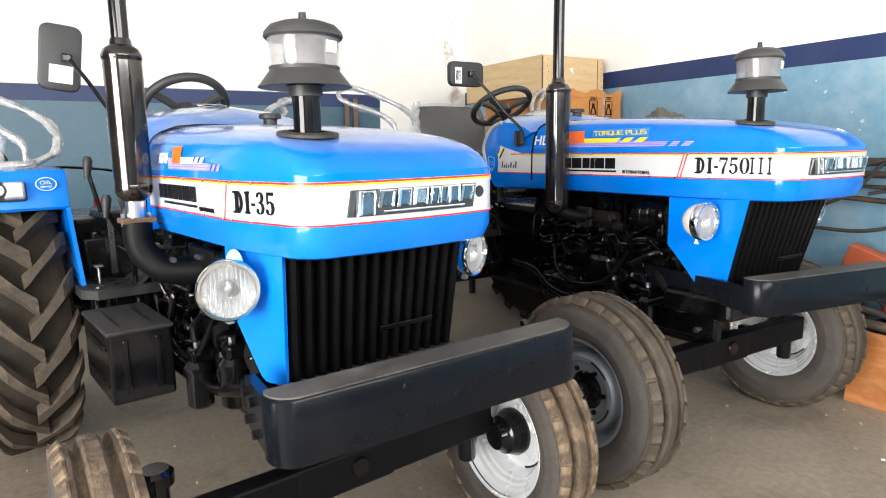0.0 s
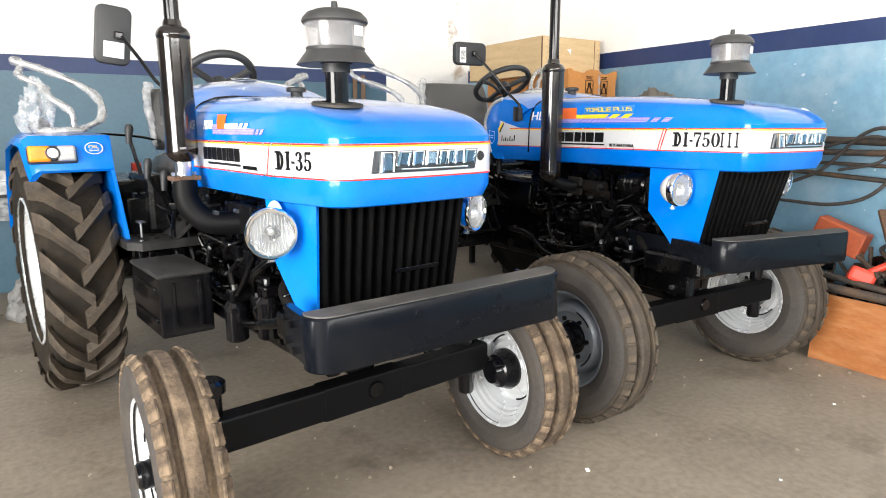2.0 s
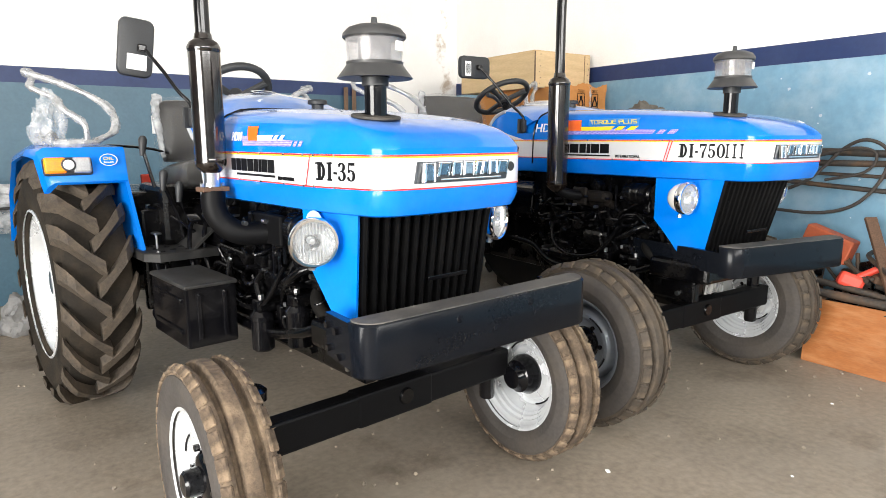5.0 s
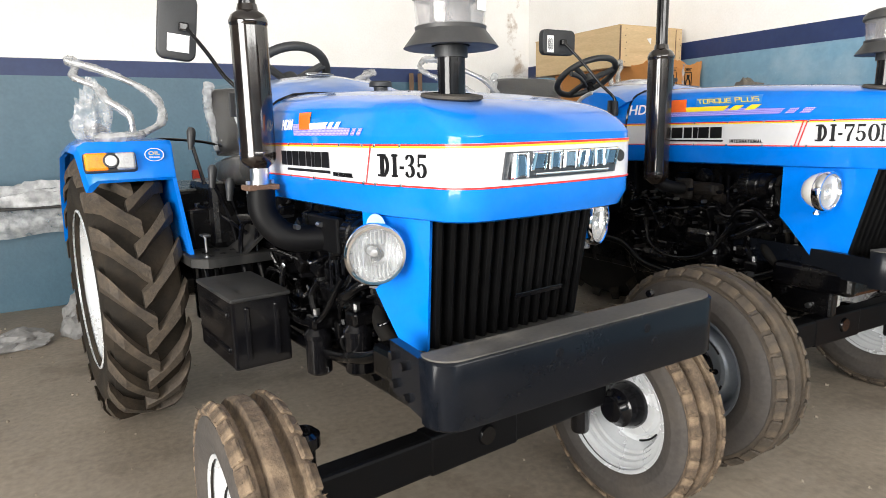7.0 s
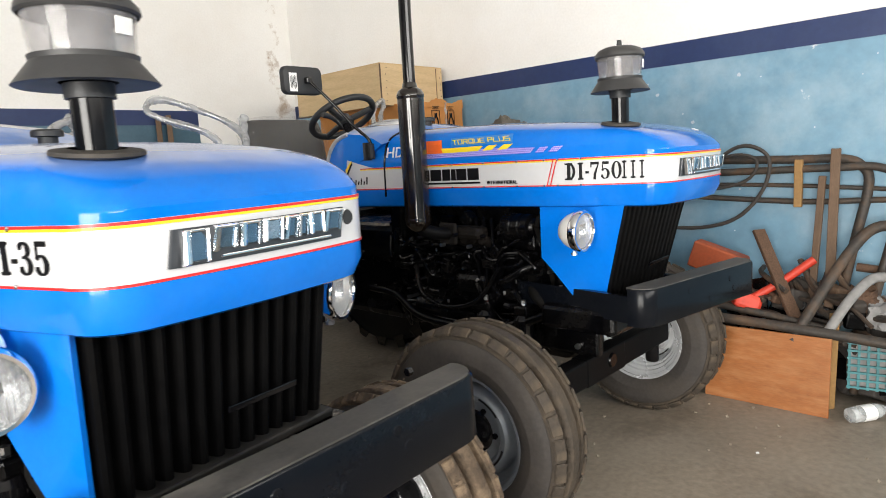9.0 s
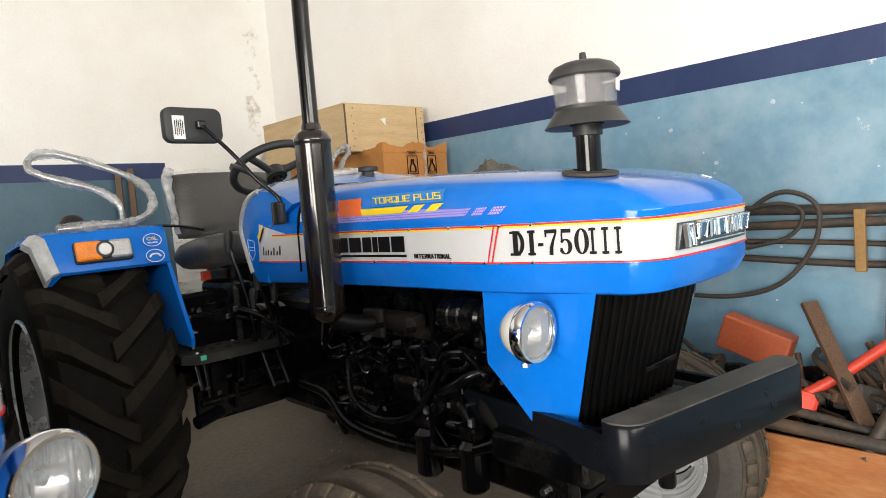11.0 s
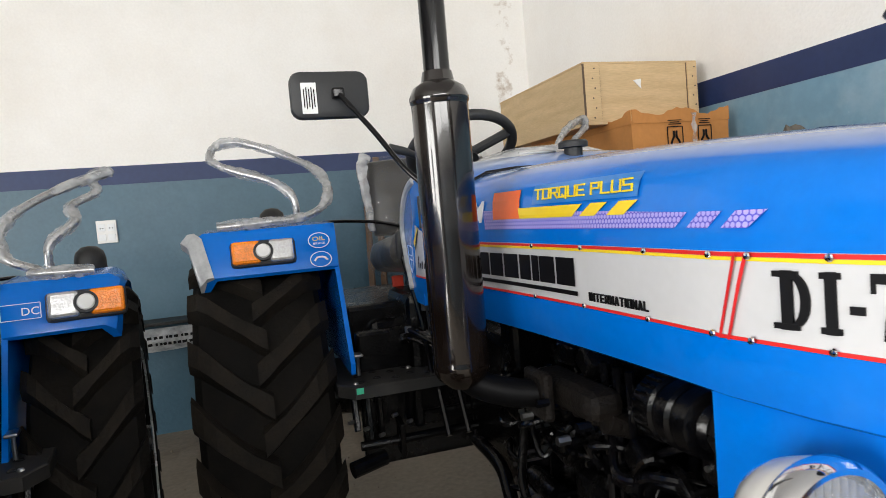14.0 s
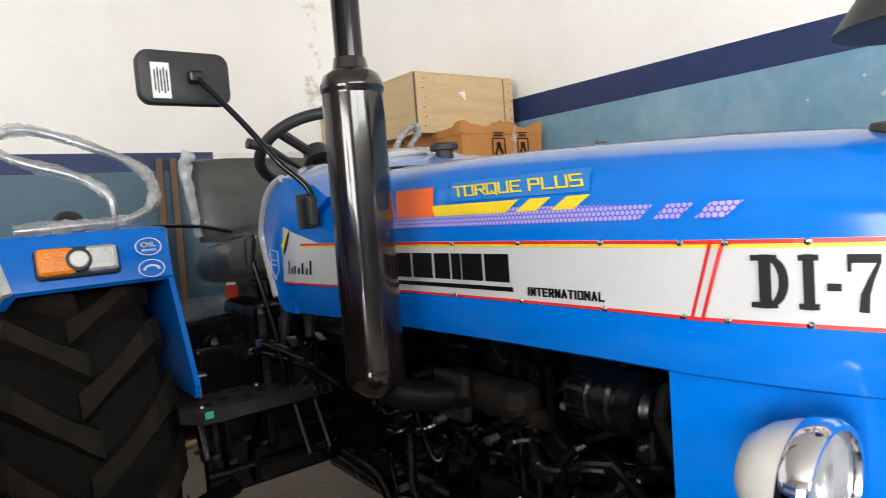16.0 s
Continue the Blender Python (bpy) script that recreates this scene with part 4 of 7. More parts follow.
def tractor(name, m, label, cfg):
    dz, rf, wf, rr, wr, base = (cfg[k] for k in ("dz", "rf", "wf", "rr", "wr", "base"))
    T = thing(name, m, label, "tractor", "parked tractors")
    b = Body(dz, cfg["nose"], cfg["taper"], cfg["grow"], cfg["hood_end"])
    NOSE = cfg["nose"]

    # bonnet
    bm = B()
    levels = [(b.bottom, 0.022, 0.03), (b.bottom + 0.006, 0.012, 0.018), (b.bottom + 0.045, 0.0, 0.0), (b.lo, 0, 0), (b.hi, 0, 0), (b.crease - 0.006, 0, 0)]
    loops = [[(x, y, z) for x, y in b.outline(i, f)] for z, i, f in levels]
    for f in (0.0, 0.12, 0.25, 0.36, 0.48, 0.6, 0.7, 0.78, 0.86, 0.92, 0.97, 1.0):
        loops.append([(x, y, b.crease + f * b.rise(y)) for x, y in b.outline(lerp_table(SIDE_IN, f) , lerp_table(NOSE_IN, f))])
    rings(bm, loops)
    bonnet = part("bonnet", bm, HOOD_BLUE, T, "glossy blue bonnet with dust and a painted-in pale sheen on top", smooth=True)
    part("white_band", band(b, b.lo, b.hi, 0.002, b.end - 0.02), WHITE_BAND, bonnet, "white band with red and yellow lines", smooth=True)
    part("red_line", band(b, b.hi - 0.0055, b.hi - 0.0005, 0.004, b.end - 0.02), RED, bonnet)
    part("yellow_line", band(b, b.hi - 0.0105, b.hi - 0.006, 0.004, b.end - 0.02), YELLOW, bonnet)
    part("red_line", band(b, b.lo + 0.0005, b.lo + 0.005, 0.004, b.end - 0.02), RED, bonnet)
    ys = cfg["seam"]
    zs = [b.bottom + 0.05, b.lo, b.hi, b.crease] + [b.crease + f * b.rise(ys) for f in (0.25, 0.48, 0.7, 0.86, 0.97)]
    half_loop = [(b.side(ys, z, 0.001), ys - 0.02 * i / 9, z) for i, z in enumerate(zs)]
    part("bonnet_seam", tube(B(), half_loop + [(-x, y, z) for x, y, z in half_loop[::-1]], 0.0055, 6, 2), BLACK, bonnet, "black rubber strip along the bonnet's seam", smooth=True)
    join = cfg["join"]
    for k in ((0, 0.015) if cfg["trim"] else (0,)):
        part("red_slash", patch(b, [(join + 0.022 - k, b.lo), (join + 0.017 - k, b.lo), (join - 0.015 - k, b.hi), (join - 0.010 - k, b.hi)], 0.0045, 3), RED, bonnet)
    for y in (join + 0.16, join + 0.33, join + 0.5, join + 0.03, join - 0.03, join - 0.12, join - 0.27):
        for z in (b.hi - 0.004, b.lo + 0.004):
            if -0.22 < y < b.end - 0.03:
                x = b.side(y, z, 0.006)
                part("rivet", lathe(B(), [(0.0, -0.003), (0.004, -0.002), (0.005, 0.0)], (x, y, z), (1, 0, 0), 8), CHROME, bonnet)
    # lettering on the flank
    for text, high, y, z, wide, mat in cfg["words"]:
        flat = slab_word(text, high, wide) if text[0] in "DI" and len(text) < 8 else stroke_word(text, high, wide, high * (0.14 if text[0] == "T" else 0.17)) if text[0] in "TI" else lettering(text, high / 0.72, 0.0012, bold=high * 0.012)
        ww, lo = width_of(flat)
        for v in flat.verts:
            v.co.x = (v.co.x - lo) * wide / ww - (0.55 * v.co.y if text[0] == "T" else 0.0)
        if text[0] == "T":
            part("label_ground", patch(b, [(y + 0.012, z - 0.008), (y - wide - 0.012, z - 0.008), (y - wide - 0.004, z + high + 0.008), (y + 0.02, z + high + 0.008)], 0.0035, 16), LABEL_BLUE, bonnet, "pale blue label ground")
        part("lettering", on_side(flat, b, y, z, 0.0055 if text[0] == "T" else 0.0045), mat, bonnet)
    # maker's name as plain blocks
    y, z, hh, ww = cfg["blocks"]
    x = 0.0
    for i, k in enumerate((0.95, 0.95, 1.1, 1.15, 0.85, 0.5, 1.05, 1.15)):
        cw = ww / 7.7 * k
        yy = y - x
        if cfg["blocks_from"] <= i:
            part("name_block", patch(b, [(yy, z), (yy - cw * 0.9, z), (yy - cw * 0.9, z + hh), (yy, z + hh)], 0.0045, 2), INK, bonnet)
        x += cw
    part("name_underline", patch(b, [(y - ww * 0.12, z - 0.016), (y - ww * 1.0, z - 0.016), (y - ww * 1.0, z - 0.008), (y - ww * 0.12, z - 0.008)], 0.0045, 6), INK, bonnet)
    for mat, pts in cfg["films"]:
        part("decal_film", patch(b, pts, 0.003 if mat is PURPLE else 0.0045, 16), mat, bonnet)
    if cfg["trim"]:
        part("band_end", patch(b, [(1.145, b.lo), (0.93, b.lo), (0.93, b.hi - 0.004), (1.125, b.hi + 0.045)], 0.0035, 8), WHITE_BAND, bonnet, "white flared end of the band")
        part("gold_slash", patch(b, [(1.137, b.hi - 0.005), (1.128, b.hi - 0.02), (1.085, b.hi + 0.034), (1.09, b.hi + 0.04)], 0.005, 3), YELLOW, bonnet)
        part("black_slash", patch(b, [(1.128, b.hi - 0.02), (1.12, b.hi - 0.032), (1.08, b.hi + 0.022), (1.085, b.hi + 0.033)], 0.005, 3), INK, bonnet)
        part("red_line", patch(b, [(1.145, b.lo + 0.0005), (0.93, b.lo + 0.0005), (0.93, b.lo + 0.005), (1.145, b.lo + 0.005)], 0.005, 6), RED, bonnet)
        for k in range(7):
            yy = 1.105 - 0.018 * k
            hgt = (0.034, 0.016, 0.022, 0.016, 0.03, 0.016, 0.036)[k]
            part("script_bar", patch(b, [(yy, b.lo + 0.028), (yy - 0.009, b.lo + 0.028), (yy - 0.013, b.lo + 0.028 + hgt), (yy - 0.004, b.lo + 0.028 + hgt)], 0.005, 1), INK, bonnet)
    # chrome name plate on the nose, as plain raised blocks
    plate_z = (b.lo + b.hi) / 2
    flat = b.half(NOSE + CORNER) - CORNER

    def nose_y(x):
        return NOSE - 0.012 * max(0.0, 1 - (x / flat) ** 2)

    px, pw = 0.0, 0.385
    pl_bm = B()
    loops = []
    for k in np.linspace(-0.5, 0.5, 9):
        x = px + k * (pw + 0.02)
        y = nose_y(x)
        loops.append([(x - 0.006, y + 0.004, plate_z - 0.034), (x - 0.006, y - 0.009, plate_z - 0.034), (x + 0.006, y - 0.009, plate_z + 0.031), (x + 0.006, y + 0.004, plate_z + 0.031)])
    rings(pl_bm, loops)
    plate = part("name_plate", pl_bm, PLATE_GREY, bonnet, "dark grey slanted plate with chrome raised blocks")
    x = px - pw / 2
    cells = (1.28, 1.08, 1.06, 1.06, 0.82, 0.52, 1.0, 1.06)
    for n, k in enumerate(cells):
        cw = pw / sum(cells) * k
        high, lift = (0.060, -0.002) if n == 0 else (0.046, 0.007)
        m = Matrix.Translation((x + cw / 2, nose_y(x + cw / 2) - 0.012, plate_z + lift)) @ pose(0, 0, 0, (-8, 4, -3)[n % 3], 0, (7, -5, 3, -8)[n % 4])
        body = cw * 0.92
        for name, at, wide, tall, deep, mat in (("chrome_bar", -0.36, 0.24, high, 0.014, CHROME), ("block_face", 0.06, 0.62, high - 0.008, 0.009, PLATE_FACE), ("chrome_bar", 0.43, 0.12, high, 0.013, CHROME), ("chrome_edge", 0.06, 0.6, 0.006, 0.013, CHROME)):
            bl = box(B(), (at * body, -deep / 2 + 0.006, high / 2 - 0.003 if name == "chrome_edge" else 0), (wide * body, deep, tall), 0.0025)
            for v in bl.verts:
                v.co.x += 0.18 * v.co.z
            part(name, bl, mat, plate).matrix_basis = m
        x += cw
    part("chrome_rule", box(B(), (px + 0.02, nose_y(0) - 0.008, plate_z - 0.025), (pw * 0.7, 0.012, 0.006), 0.002), CHROME, plate)
    part("bonnet_lock", lathe(B(), [(0.0, -0.008), (0.014, -0.008), (0.017, -0.004), (0.017, 0.004)], (flat, NOSE + 0.002, plate_z + 0.006), (0, 1, 0), 20), PLASTIC, bonnet, "round black bonnet lock", smooth=True)

    # grille with upright ribs
    gt, gb = b.bottom + 0.006, 0.774
    yt, yb2 = cfg["grille_y"]
    wt, wb = cfg["grille_w"]
    gr = B()
    rings(gr, [[(-wt, yt + 0.03, gt), (wt, yt + 0.03, gt), (wt, yt + 0.06, gt), (-wt, yt + 0.06, gt)], [(-wb, yb2 + 0.03, gb), (wb, yb2 + 0.03, gb), (wb, yb2 + 0.06, gb), (-wb, yb2 + 0.06, gb)]])
    grille = part("grille", gr, GRILLE, T, "black grille of upright ribs")
    n = 14
    for i in range(n):
        k = (i + 0.5) / n * 2 - 1
        p, q = Vector((k * wt, yt + 0.02, gt)), Vector((k * wb, yb2 + 0.02, gb))
        hw = wt / n * 0.84
        rib = B()
        prof = [(-1.0, 0.02), (-0.85, 0.0), (-0.5, -0.016), (0, -0.021), (0.5, -0.016), (0.85, 0.0), (1.0, 0.02)]
        rings(rib, [[(c.x + u * hw, c.y + d, c.z) for u, d in prof] for c in (p, p.lerp(q, 0.5), q)])
        part("grille_rib", rib, GRILLE, grille, smooth=True)
        mesh_strip = B()
        for j in range(46):
            c = p.lerp(q, (j + 0.5) / 46)
            box(mesh_strip, (c.x + hw * 1.1, c.y + 0.012, c.z), (hw * 0.4, 0.006, 0.0035))
        part("mesh_strip", mesh_strip, GRILLE, grille)
    part("grille_foot", box(B(), (0, yb2 + 0.03, gb - 0.008), (2 * wb + 0.02, 0.11, 0.022), 0.006), DUSTY_BLACK, grille, "dusty tray under the grille")
    part("grille_badge", box(B(), (0.08, (yt + yb2) / 2 - 0.008, 0.875 + dz * 0.5), (0.19, 0.006, 0.016), 0.002, pose(0, 0, 0, 8, 0, 0)), BLACK, grille)
    # flank panels that carry the headlights
    for s in (-1, 1):
        bmp = B()
        rear = 0.055
        zr = b.bottom - 0.15 - cfg["panel_drop"]
        out, inn = [], []
        for i in range(13):
            k = i / 12
            low = gb + (zr - gb) * max(0.0, 1 - k / 0.62)
            col = []
            for q in (0.0, 0.33, 0.66, 1.0):
                z = (b.bottom + 0.012) * (1 - q) + low * q
                ye = yt + (yb2 - yt) * (gt - z) / (gt - gb) + (0.004 if s < 0 else 0.045)
                y = rear + (ye - rear) * k
                we = wt + (wb - wt) * (gt - z) / (gt - gb) + (0.014 if s < 0 else 0.0)
                wr0 = b.half(rear) - (0.03 if cfg["trim"] else 0.012)
                x = wr0 + (we - wr0) * (0.75 * k + 0.25 * k * k)
                col.append((s * x, y, z))
            out.append(col)
        loops = [c + [(x - s * 0.012, y + 0.006, z) for x, y, z in c[::-1]] for c in out]
        rings(bmp, loops)
        panel = part("lamp_panel", bmp, BLUE, T, "blue side panel beneath the bonnet", smooth=True)
        if s < 0 and cfg["round_badge"]:
            ring = part("round_badge", lathe(B(), [(0.0, -0.004), (0.036, -0.004), (0.038, 0.0)], axis=(1, 0, 0), seg=28), PALE_BLUE, panel, "small pale round sticker", smooth=True)
            ring.matrix_basis = Matrix.Translation((-b.half(0) + 0.006, -0.028, b.bottom - 0.03)) @ pose(0, 0, 0, 0, 0, 12)
            part("badge_bars", box(box(B(), (-0.006, 0, 0.006), (0.003, 0.05, 0.012)), (-0.006, 0, -0.012), (0.003, 0.036, 0.007)), WHITE_INK, ring)
        head_lamp(T, (s * cfg["lamp_x"], -0.135 + cfg["lamp_dy"], 1.028 + dz), s, cfg["lamp_yaw"])

    # air cleaner intake on its stalk
    ax, ay = cfg["intake"]
    bpy.context.view_layer.update()

    def on_top(x, y):
        """Height and slope of the bonnet at a place."""
        hit, p, nrm, _ = bonnet.ray_cast((x, y, 3.0), (0, 0, -1))
        return (p.z, nrm) if hit else (b.crease + b.rise(y) * 0.84, Vector((0, 0, 1)))

    az, slope = on_top(ax, ay)
    stalk = part("air_intake", cyl(B(), (ax, ay, az - 0.05), (ax, ay, az + 0.14), 0.036, seg=28), BLACK, T, "black air intake stalk with a clear bowl", smooth=True)
    part("bonnet_grommet", lathe(B(), [(0.044, 0.0), (0.075, 0.0), (0.082, 0.004), (0.08, 0.012), (0.05, 0.016)], (ax, ay, az - 0.004), slope.lerp(Vector((0, 0, 1)), 0.25), 32), GROMMET, stalk, "dusty rubber grommet", smooth=True)
    part("collar", lathe(B(), [(0.037, 0.0), (0.043, 0.0), (0.043, 0.03), (0.037, 0.032)], (ax, ay, az + 0.11), (0, 0, 1), 28), PLASTIC, stalk, smooth=True)
    part("skirt", lathe(B(), [(0.05, 0.0), (0.118, -0.008), (0.122, -0.006), (0.09, 0.04), (0.092, 0.05), (0.04, 0.046)], (ax, ay, az + 0.142), (0, 0, 1), 40), GREY_PLASTIC, stalk, "flared grey skirt", smooth=True)
    part("bowl", lathe(B(), [(0.086, 0.0), (0.094, 0.085), (0.09, 0.086), (0.082, 0.0)], (ax, ay, az + 0.188), (0, 0, 1), 40), SMOKED, stalk, "clear dust bowl", smooth=True)
    part("core", lathe(B(), [(0.055, 0.0), (0.05, 0.085)], (ax, ay, az + 0.188), (0, 0, 1), 28), GREY_PLASTIC, stalk, smooth=True)
    part("lid", lathe(B(), [(0.098, 0.0), (0.102, 0.006), (0.1, 0.018), (0.085, 0.036), (0.06, 0.046), (0.02, 0.049), (0.0, 0.049)], (ax, ay, az + 0.27), (0, 0, 1), 40), GREY_PLASTIC, stalk, "domed dark lid", smooth=True)
    part("wing_nut", cyl(B(), (ax, ay, az + 0.315), (ax, ay, az + 0.345), 0.012, 0.009, 12), PLASTIC, stalk)
    part("label", box(B(), (ax + 0.03, ay - 0.089, az + 0.242), (0.036, 0.003, 0.032), 0, pose(0, 0, 0, 4, 0, 18)), PAPER, stalk, "small white paper label")

    stalk.matrix_basis = Matrix.Translation((ax, ay, az)) @ Matrix.Diagonal((*cfg["intake_size"], 1)) @ Matrix.Translation((-ax, -ay, -az))
    if cfg["paper_bit"]:
        tx, ty = cfg["paper_bit"]
        tz, tn = on_top(tx, ty)
        bit = part("paper_bit", box(B(), (0, 0, 0.001), (0.04, 0.026, 0.002)), PAPER, bonnet, "scrap of white tape")
        bit.matrix_basis = Matrix.Translation((tx, ty, tz)) @ tn.to_track_quat("Z", "Y").to_matrix().to_4x4()
    # exhaust
    ex, ey, e0, e1 = cfg["exhaust"]
    muf = part("muffler", lathe(B(), [(0.026, -0.02), (0.05, 0.0), (0.057, 0.012), (0.059, 0.03), (0.0575, 0.036), (0.0575, 0.040), (0.0575, e1 - e0 - 0.049), (0.0575, e1 - e0 - 0.045), (0.06, e1 - e0 - 0.04), (0.06, e1 - e0 - 0.03), (0.052, e1 - e0 - 0.012), (0.034, e1 - e0), (0.03, e1 - e0 + 0.02)],
                              (ex, ey, e0), (0, 0, 1), 36), MUFFLER, T, "glossy black upright exhaust muffler", smooth=True)
    part("tail_pipe", tube(B(), [(ex, ey, e1), (ex, ey, e1 + 0.3), (ex, ey, e1 + 0.52), (ex - 0.01, ey + 0.05, e1 + 0.63), (ex - 0.03, ey + 0.15, e1 + 0.68)], 0.0265, 16), BLACK, muf, "black tail pipe", smooth=True)
    if cfg["neck"]:
        part("neck", lathe(B(), [(0.03, 0.0), (0.03, e0 - 1.19)], (ex, ey, 1.19), (0, 0, 1), 24), STEEL, muf, "bare metal neck", smooth=True)
        fl = part("flange", box(B(), (ex, ey, 1.183), (0.105, 0.075, 0.018), 0.004), RUST, muf, "rusty bolted flange")
        for k in (-1, 1):
            part("flange_bolt", cyl(B(), (ex + 0.04 * k, ey, 1.165), (ex + 0.04 * k, ey, 1.205), 0.008, seg=6), STEEL, fl)
    et = cfg["elbow_top"]
    path = [(ex, ey, et), (ex, ey - 0.005, et - 0.07), (ex + 0.025, ey - 0.02, et - 0.125), (ex + 0.08, ey - 0.05, et - 0.165), (ex + 0.20, ey - 0.10, et - 0.17)]
    if not cfg["neck"]:
        path = [(ex, ey, et + 0.02), (ex + 0.025, ey, et - 0.025), (ex + 0.085, ey - 0.02, et - 0.05), (ex + 0.15, ey - 0.04, et - 0.06)]
        man = part("manifold", box(box(B(), (ex + 0.215, ey - 0.07, et - 0.06), (0.08, 0.26, 0.06), 0.022), (ex + 0.15, ey - 0.04, et - 0.06), (0.025, 0.10, 0.10), 0.01), MANIFOLD, muf, "rough brown-black exhaust manifold")
        for i in range(5):
            part("manifold_port", cyl(B(), (ex + 0.22, ey - 0.18 + 0.055 * i, et - 0.09), (ex + 0.30, ey - 0.18 + 0.055 * i, et - 0.12), 0.024, seg=12), MANIFOLD, man, smooth=True)
            part("manifold_stud", cyl(B(), (ex + 0.14, ey - 0.26 + 0.08 * i, et - 0.06 - 0.05 * (i % 2)), (ex + 0.115, ey - 0.26 + 0.08 * i, et - 0.06 - 0.05 * (i % 2)), 0.009, seg=6), STEEL if i % 2 else BLACK, man)
    elbow = part("exhaust_elbow", tube(B(), path, 0.046 if cfg["neck"] else 0.03, 16), CAST, muf, "cast black exhaust elbow", smooth=True)
    if cfg["neck"]:
        part("elbow_flange", box(B(), (ex + 0.17, ey - 0.12, cfg["elbow_top"] - 0.15), (0.03, 0.22, 0.12), 0.008), CAST, elbow)
    for k in (0, 1) if cfg["neck"] else ():
        part("elbow_bolt", cyl(B(), (ex + 0.07 + 0.08 * k, ey - 0.10, cfg["elbow_top"] - 0.12), (ex + 0.07 + 0.08 * k, ey - 0.125, cfg["elbow_top"] - 0.12), 0.009, seg=8), STEEL, elbow)

    # dashboard cowl, fuel cap, steering wheel, mirror
    cz = b.crease + b.rise(0.97)
    cw = B()
    cr = cfg["cowl_r"]
    back, fall = 1.125, 0.02

    def dome(k):
        """How far the cowl's crown falls towards its sides."""
        return (0.04 if cfg["trim"] else 0.085) * k ** 2 + (fall * (k - 0.8) / 0.2 if k > 0.8 else 0)

    def crown(z):
        return min(1.0, max(0.0, (z - b.lo - 0.12) / (cz + 0.05 - b.lo - 0.12)))

    if cfg["trim"]:
        prof = [(1.10, b.bottom + 0.002), (1.20, b.bottom + 0.004), (1.24, b.bottom + 0.04), (1.285, b.lo + 0.06), (1.305, b.lo + 0.125), (1.295, b.lo + 0.19), (1.255, cz - 0.015), (1.20, cz + 0.033), (1.13, cz + 0.056), (1.02, cz + 0.047), (0.92, cz + 0.012), (0.86, cz - 0.03), (1.10, b.hi)]
    else:
        back, fall = 0.76, 0.03
        prof = [(0.66, b.bottom + 0.002), (0.79, b.bottom + 0.004), (0.82, b.bottom + 0.05), (0.87, b.lo + 0.13), (0.93, b.lo + 0.22), (1.00, cz + 0.072), (0.93, cz + 0.09), (0.84, cz + 0.062), (0.685, cz - 0.03), (0.66, b.hi)]
    hwc = b.half(b.end) - (0.003 if cfg["trim"] else -0.004)
    loops = []
    for x in (-1, -0.965, -0.8, -0.55, 0.0, 0.55, 0.8, 0.965, 1):
        k = abs(x)
        drop = dome(k)
        edge = 0.02 if k == 1 else 0
        loops.append([(x * hwc, y - (edge if y > back else 0) + (0.05 * (1 - k * k) if y > max(back, 0.86) and z > b.lo + 0.1 else 0), z - drop * crown(z)) for y, z in prof])
    rings(cw, loops)
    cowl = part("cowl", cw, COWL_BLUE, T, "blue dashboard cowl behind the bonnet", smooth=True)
    part("cowl_oval", lathe(B(), [(0.028, 0.0), (0.03, 0.003), (0.03, 0.0)], (0, 0, 0), (0, 0, 1), 28), STEEL, cowl, "faint oval emblem").matrix_basis = Matrix.Translation((-0.10, 1.03, cz + 0.048) if cfg["trim"] else (-0.07, 0.885, cz + 0.079)) @ pose(0, 0, 0, 14, 0, 0) @ Matrix.Diagonal((2.0, 0.9, 1, 1))
    part("fuel_cap", lathe(B(), [(0.0, 0.037), (0.038, 0.035), (0.042, 0.03), (0.042, 0.016), (0.026, 0.014), (0.026, -0.02)], (*cfg["cap"], cz + cfg["cap_dz"]), (0, 0, 1), 24), PLASTIC, cowl, "black fuel cap", smooth=True)
    cover = B()
    bmesh.ops.create_uvsphere(cover, u_segments=36, v_segments=18, radius=1)
    for v in cover.verts:
        d = v.co.copy()
        k = 1 + 0.05 * noise.noise(d * 3.0) + 0.03 * noise.noise(d * 9.0)
        v.co = (d.x * 0.30 * k, (1.12 + cr if cfg["trim"] else 1.03) + d.y * (0.16 if cfg["trim"] else 0.10) * k, cz - 0.022 + max(-0.3, d.z) * 0.105 * k)
    part("dash_cover", cover, SHEET, cowl, "milky plastic cover over the dash", smooth=True)
    part("cowl_edge", tube(B(), [(-hwc, y - (0.02 if y > back else 0), z - dome(1) * crown(z)) for y, z in prof[2:-4]], 0.011, 8, 3), TRIM_STRIP, cowl, "pale grey edge strip", smooth=True)
    shield = B()
    for p, q in (((0.0, 0.06), (0.0, 0.02)), ((0.06, 0.065), (0.055, 0.02)), ((0.0, 0.02), (0.028, 0.0)), ((0.028, 0.0), (0.055, 0.02)), ((0.0, 0.06), (0.06, 0.065)), ((0.012, 0.04), (0.048, 0.042)), ((0.012, 0.03), (0.046, 0.032))):
        y0, z0 = back + 0.03 + cr, b.bottom + 0.09
        tube(shield, [(-hwc - 0.001, y0 + p[0] * 0.9 - 0.04, z0 + p[1] * 1.3), (-hwc - 0.001, y0 + q[0] * 0.9 - 0.04, z0 + q[1] * 1.3)], 0.0016, 5, 1)
    part("shield_sticker", shield, PALE_BLUE, cowl, "pale outlined shield sticker")
    sc = Vector((cfg["wheel_x"], cfg["wheel_y"], cfg["wheel_z"]))
    st = Matrix.Translation(sc) @ pose(0, 0, 0, cfg["wheel_tilt"], 0, 0)
    wrad = cfg["wheel_r"]
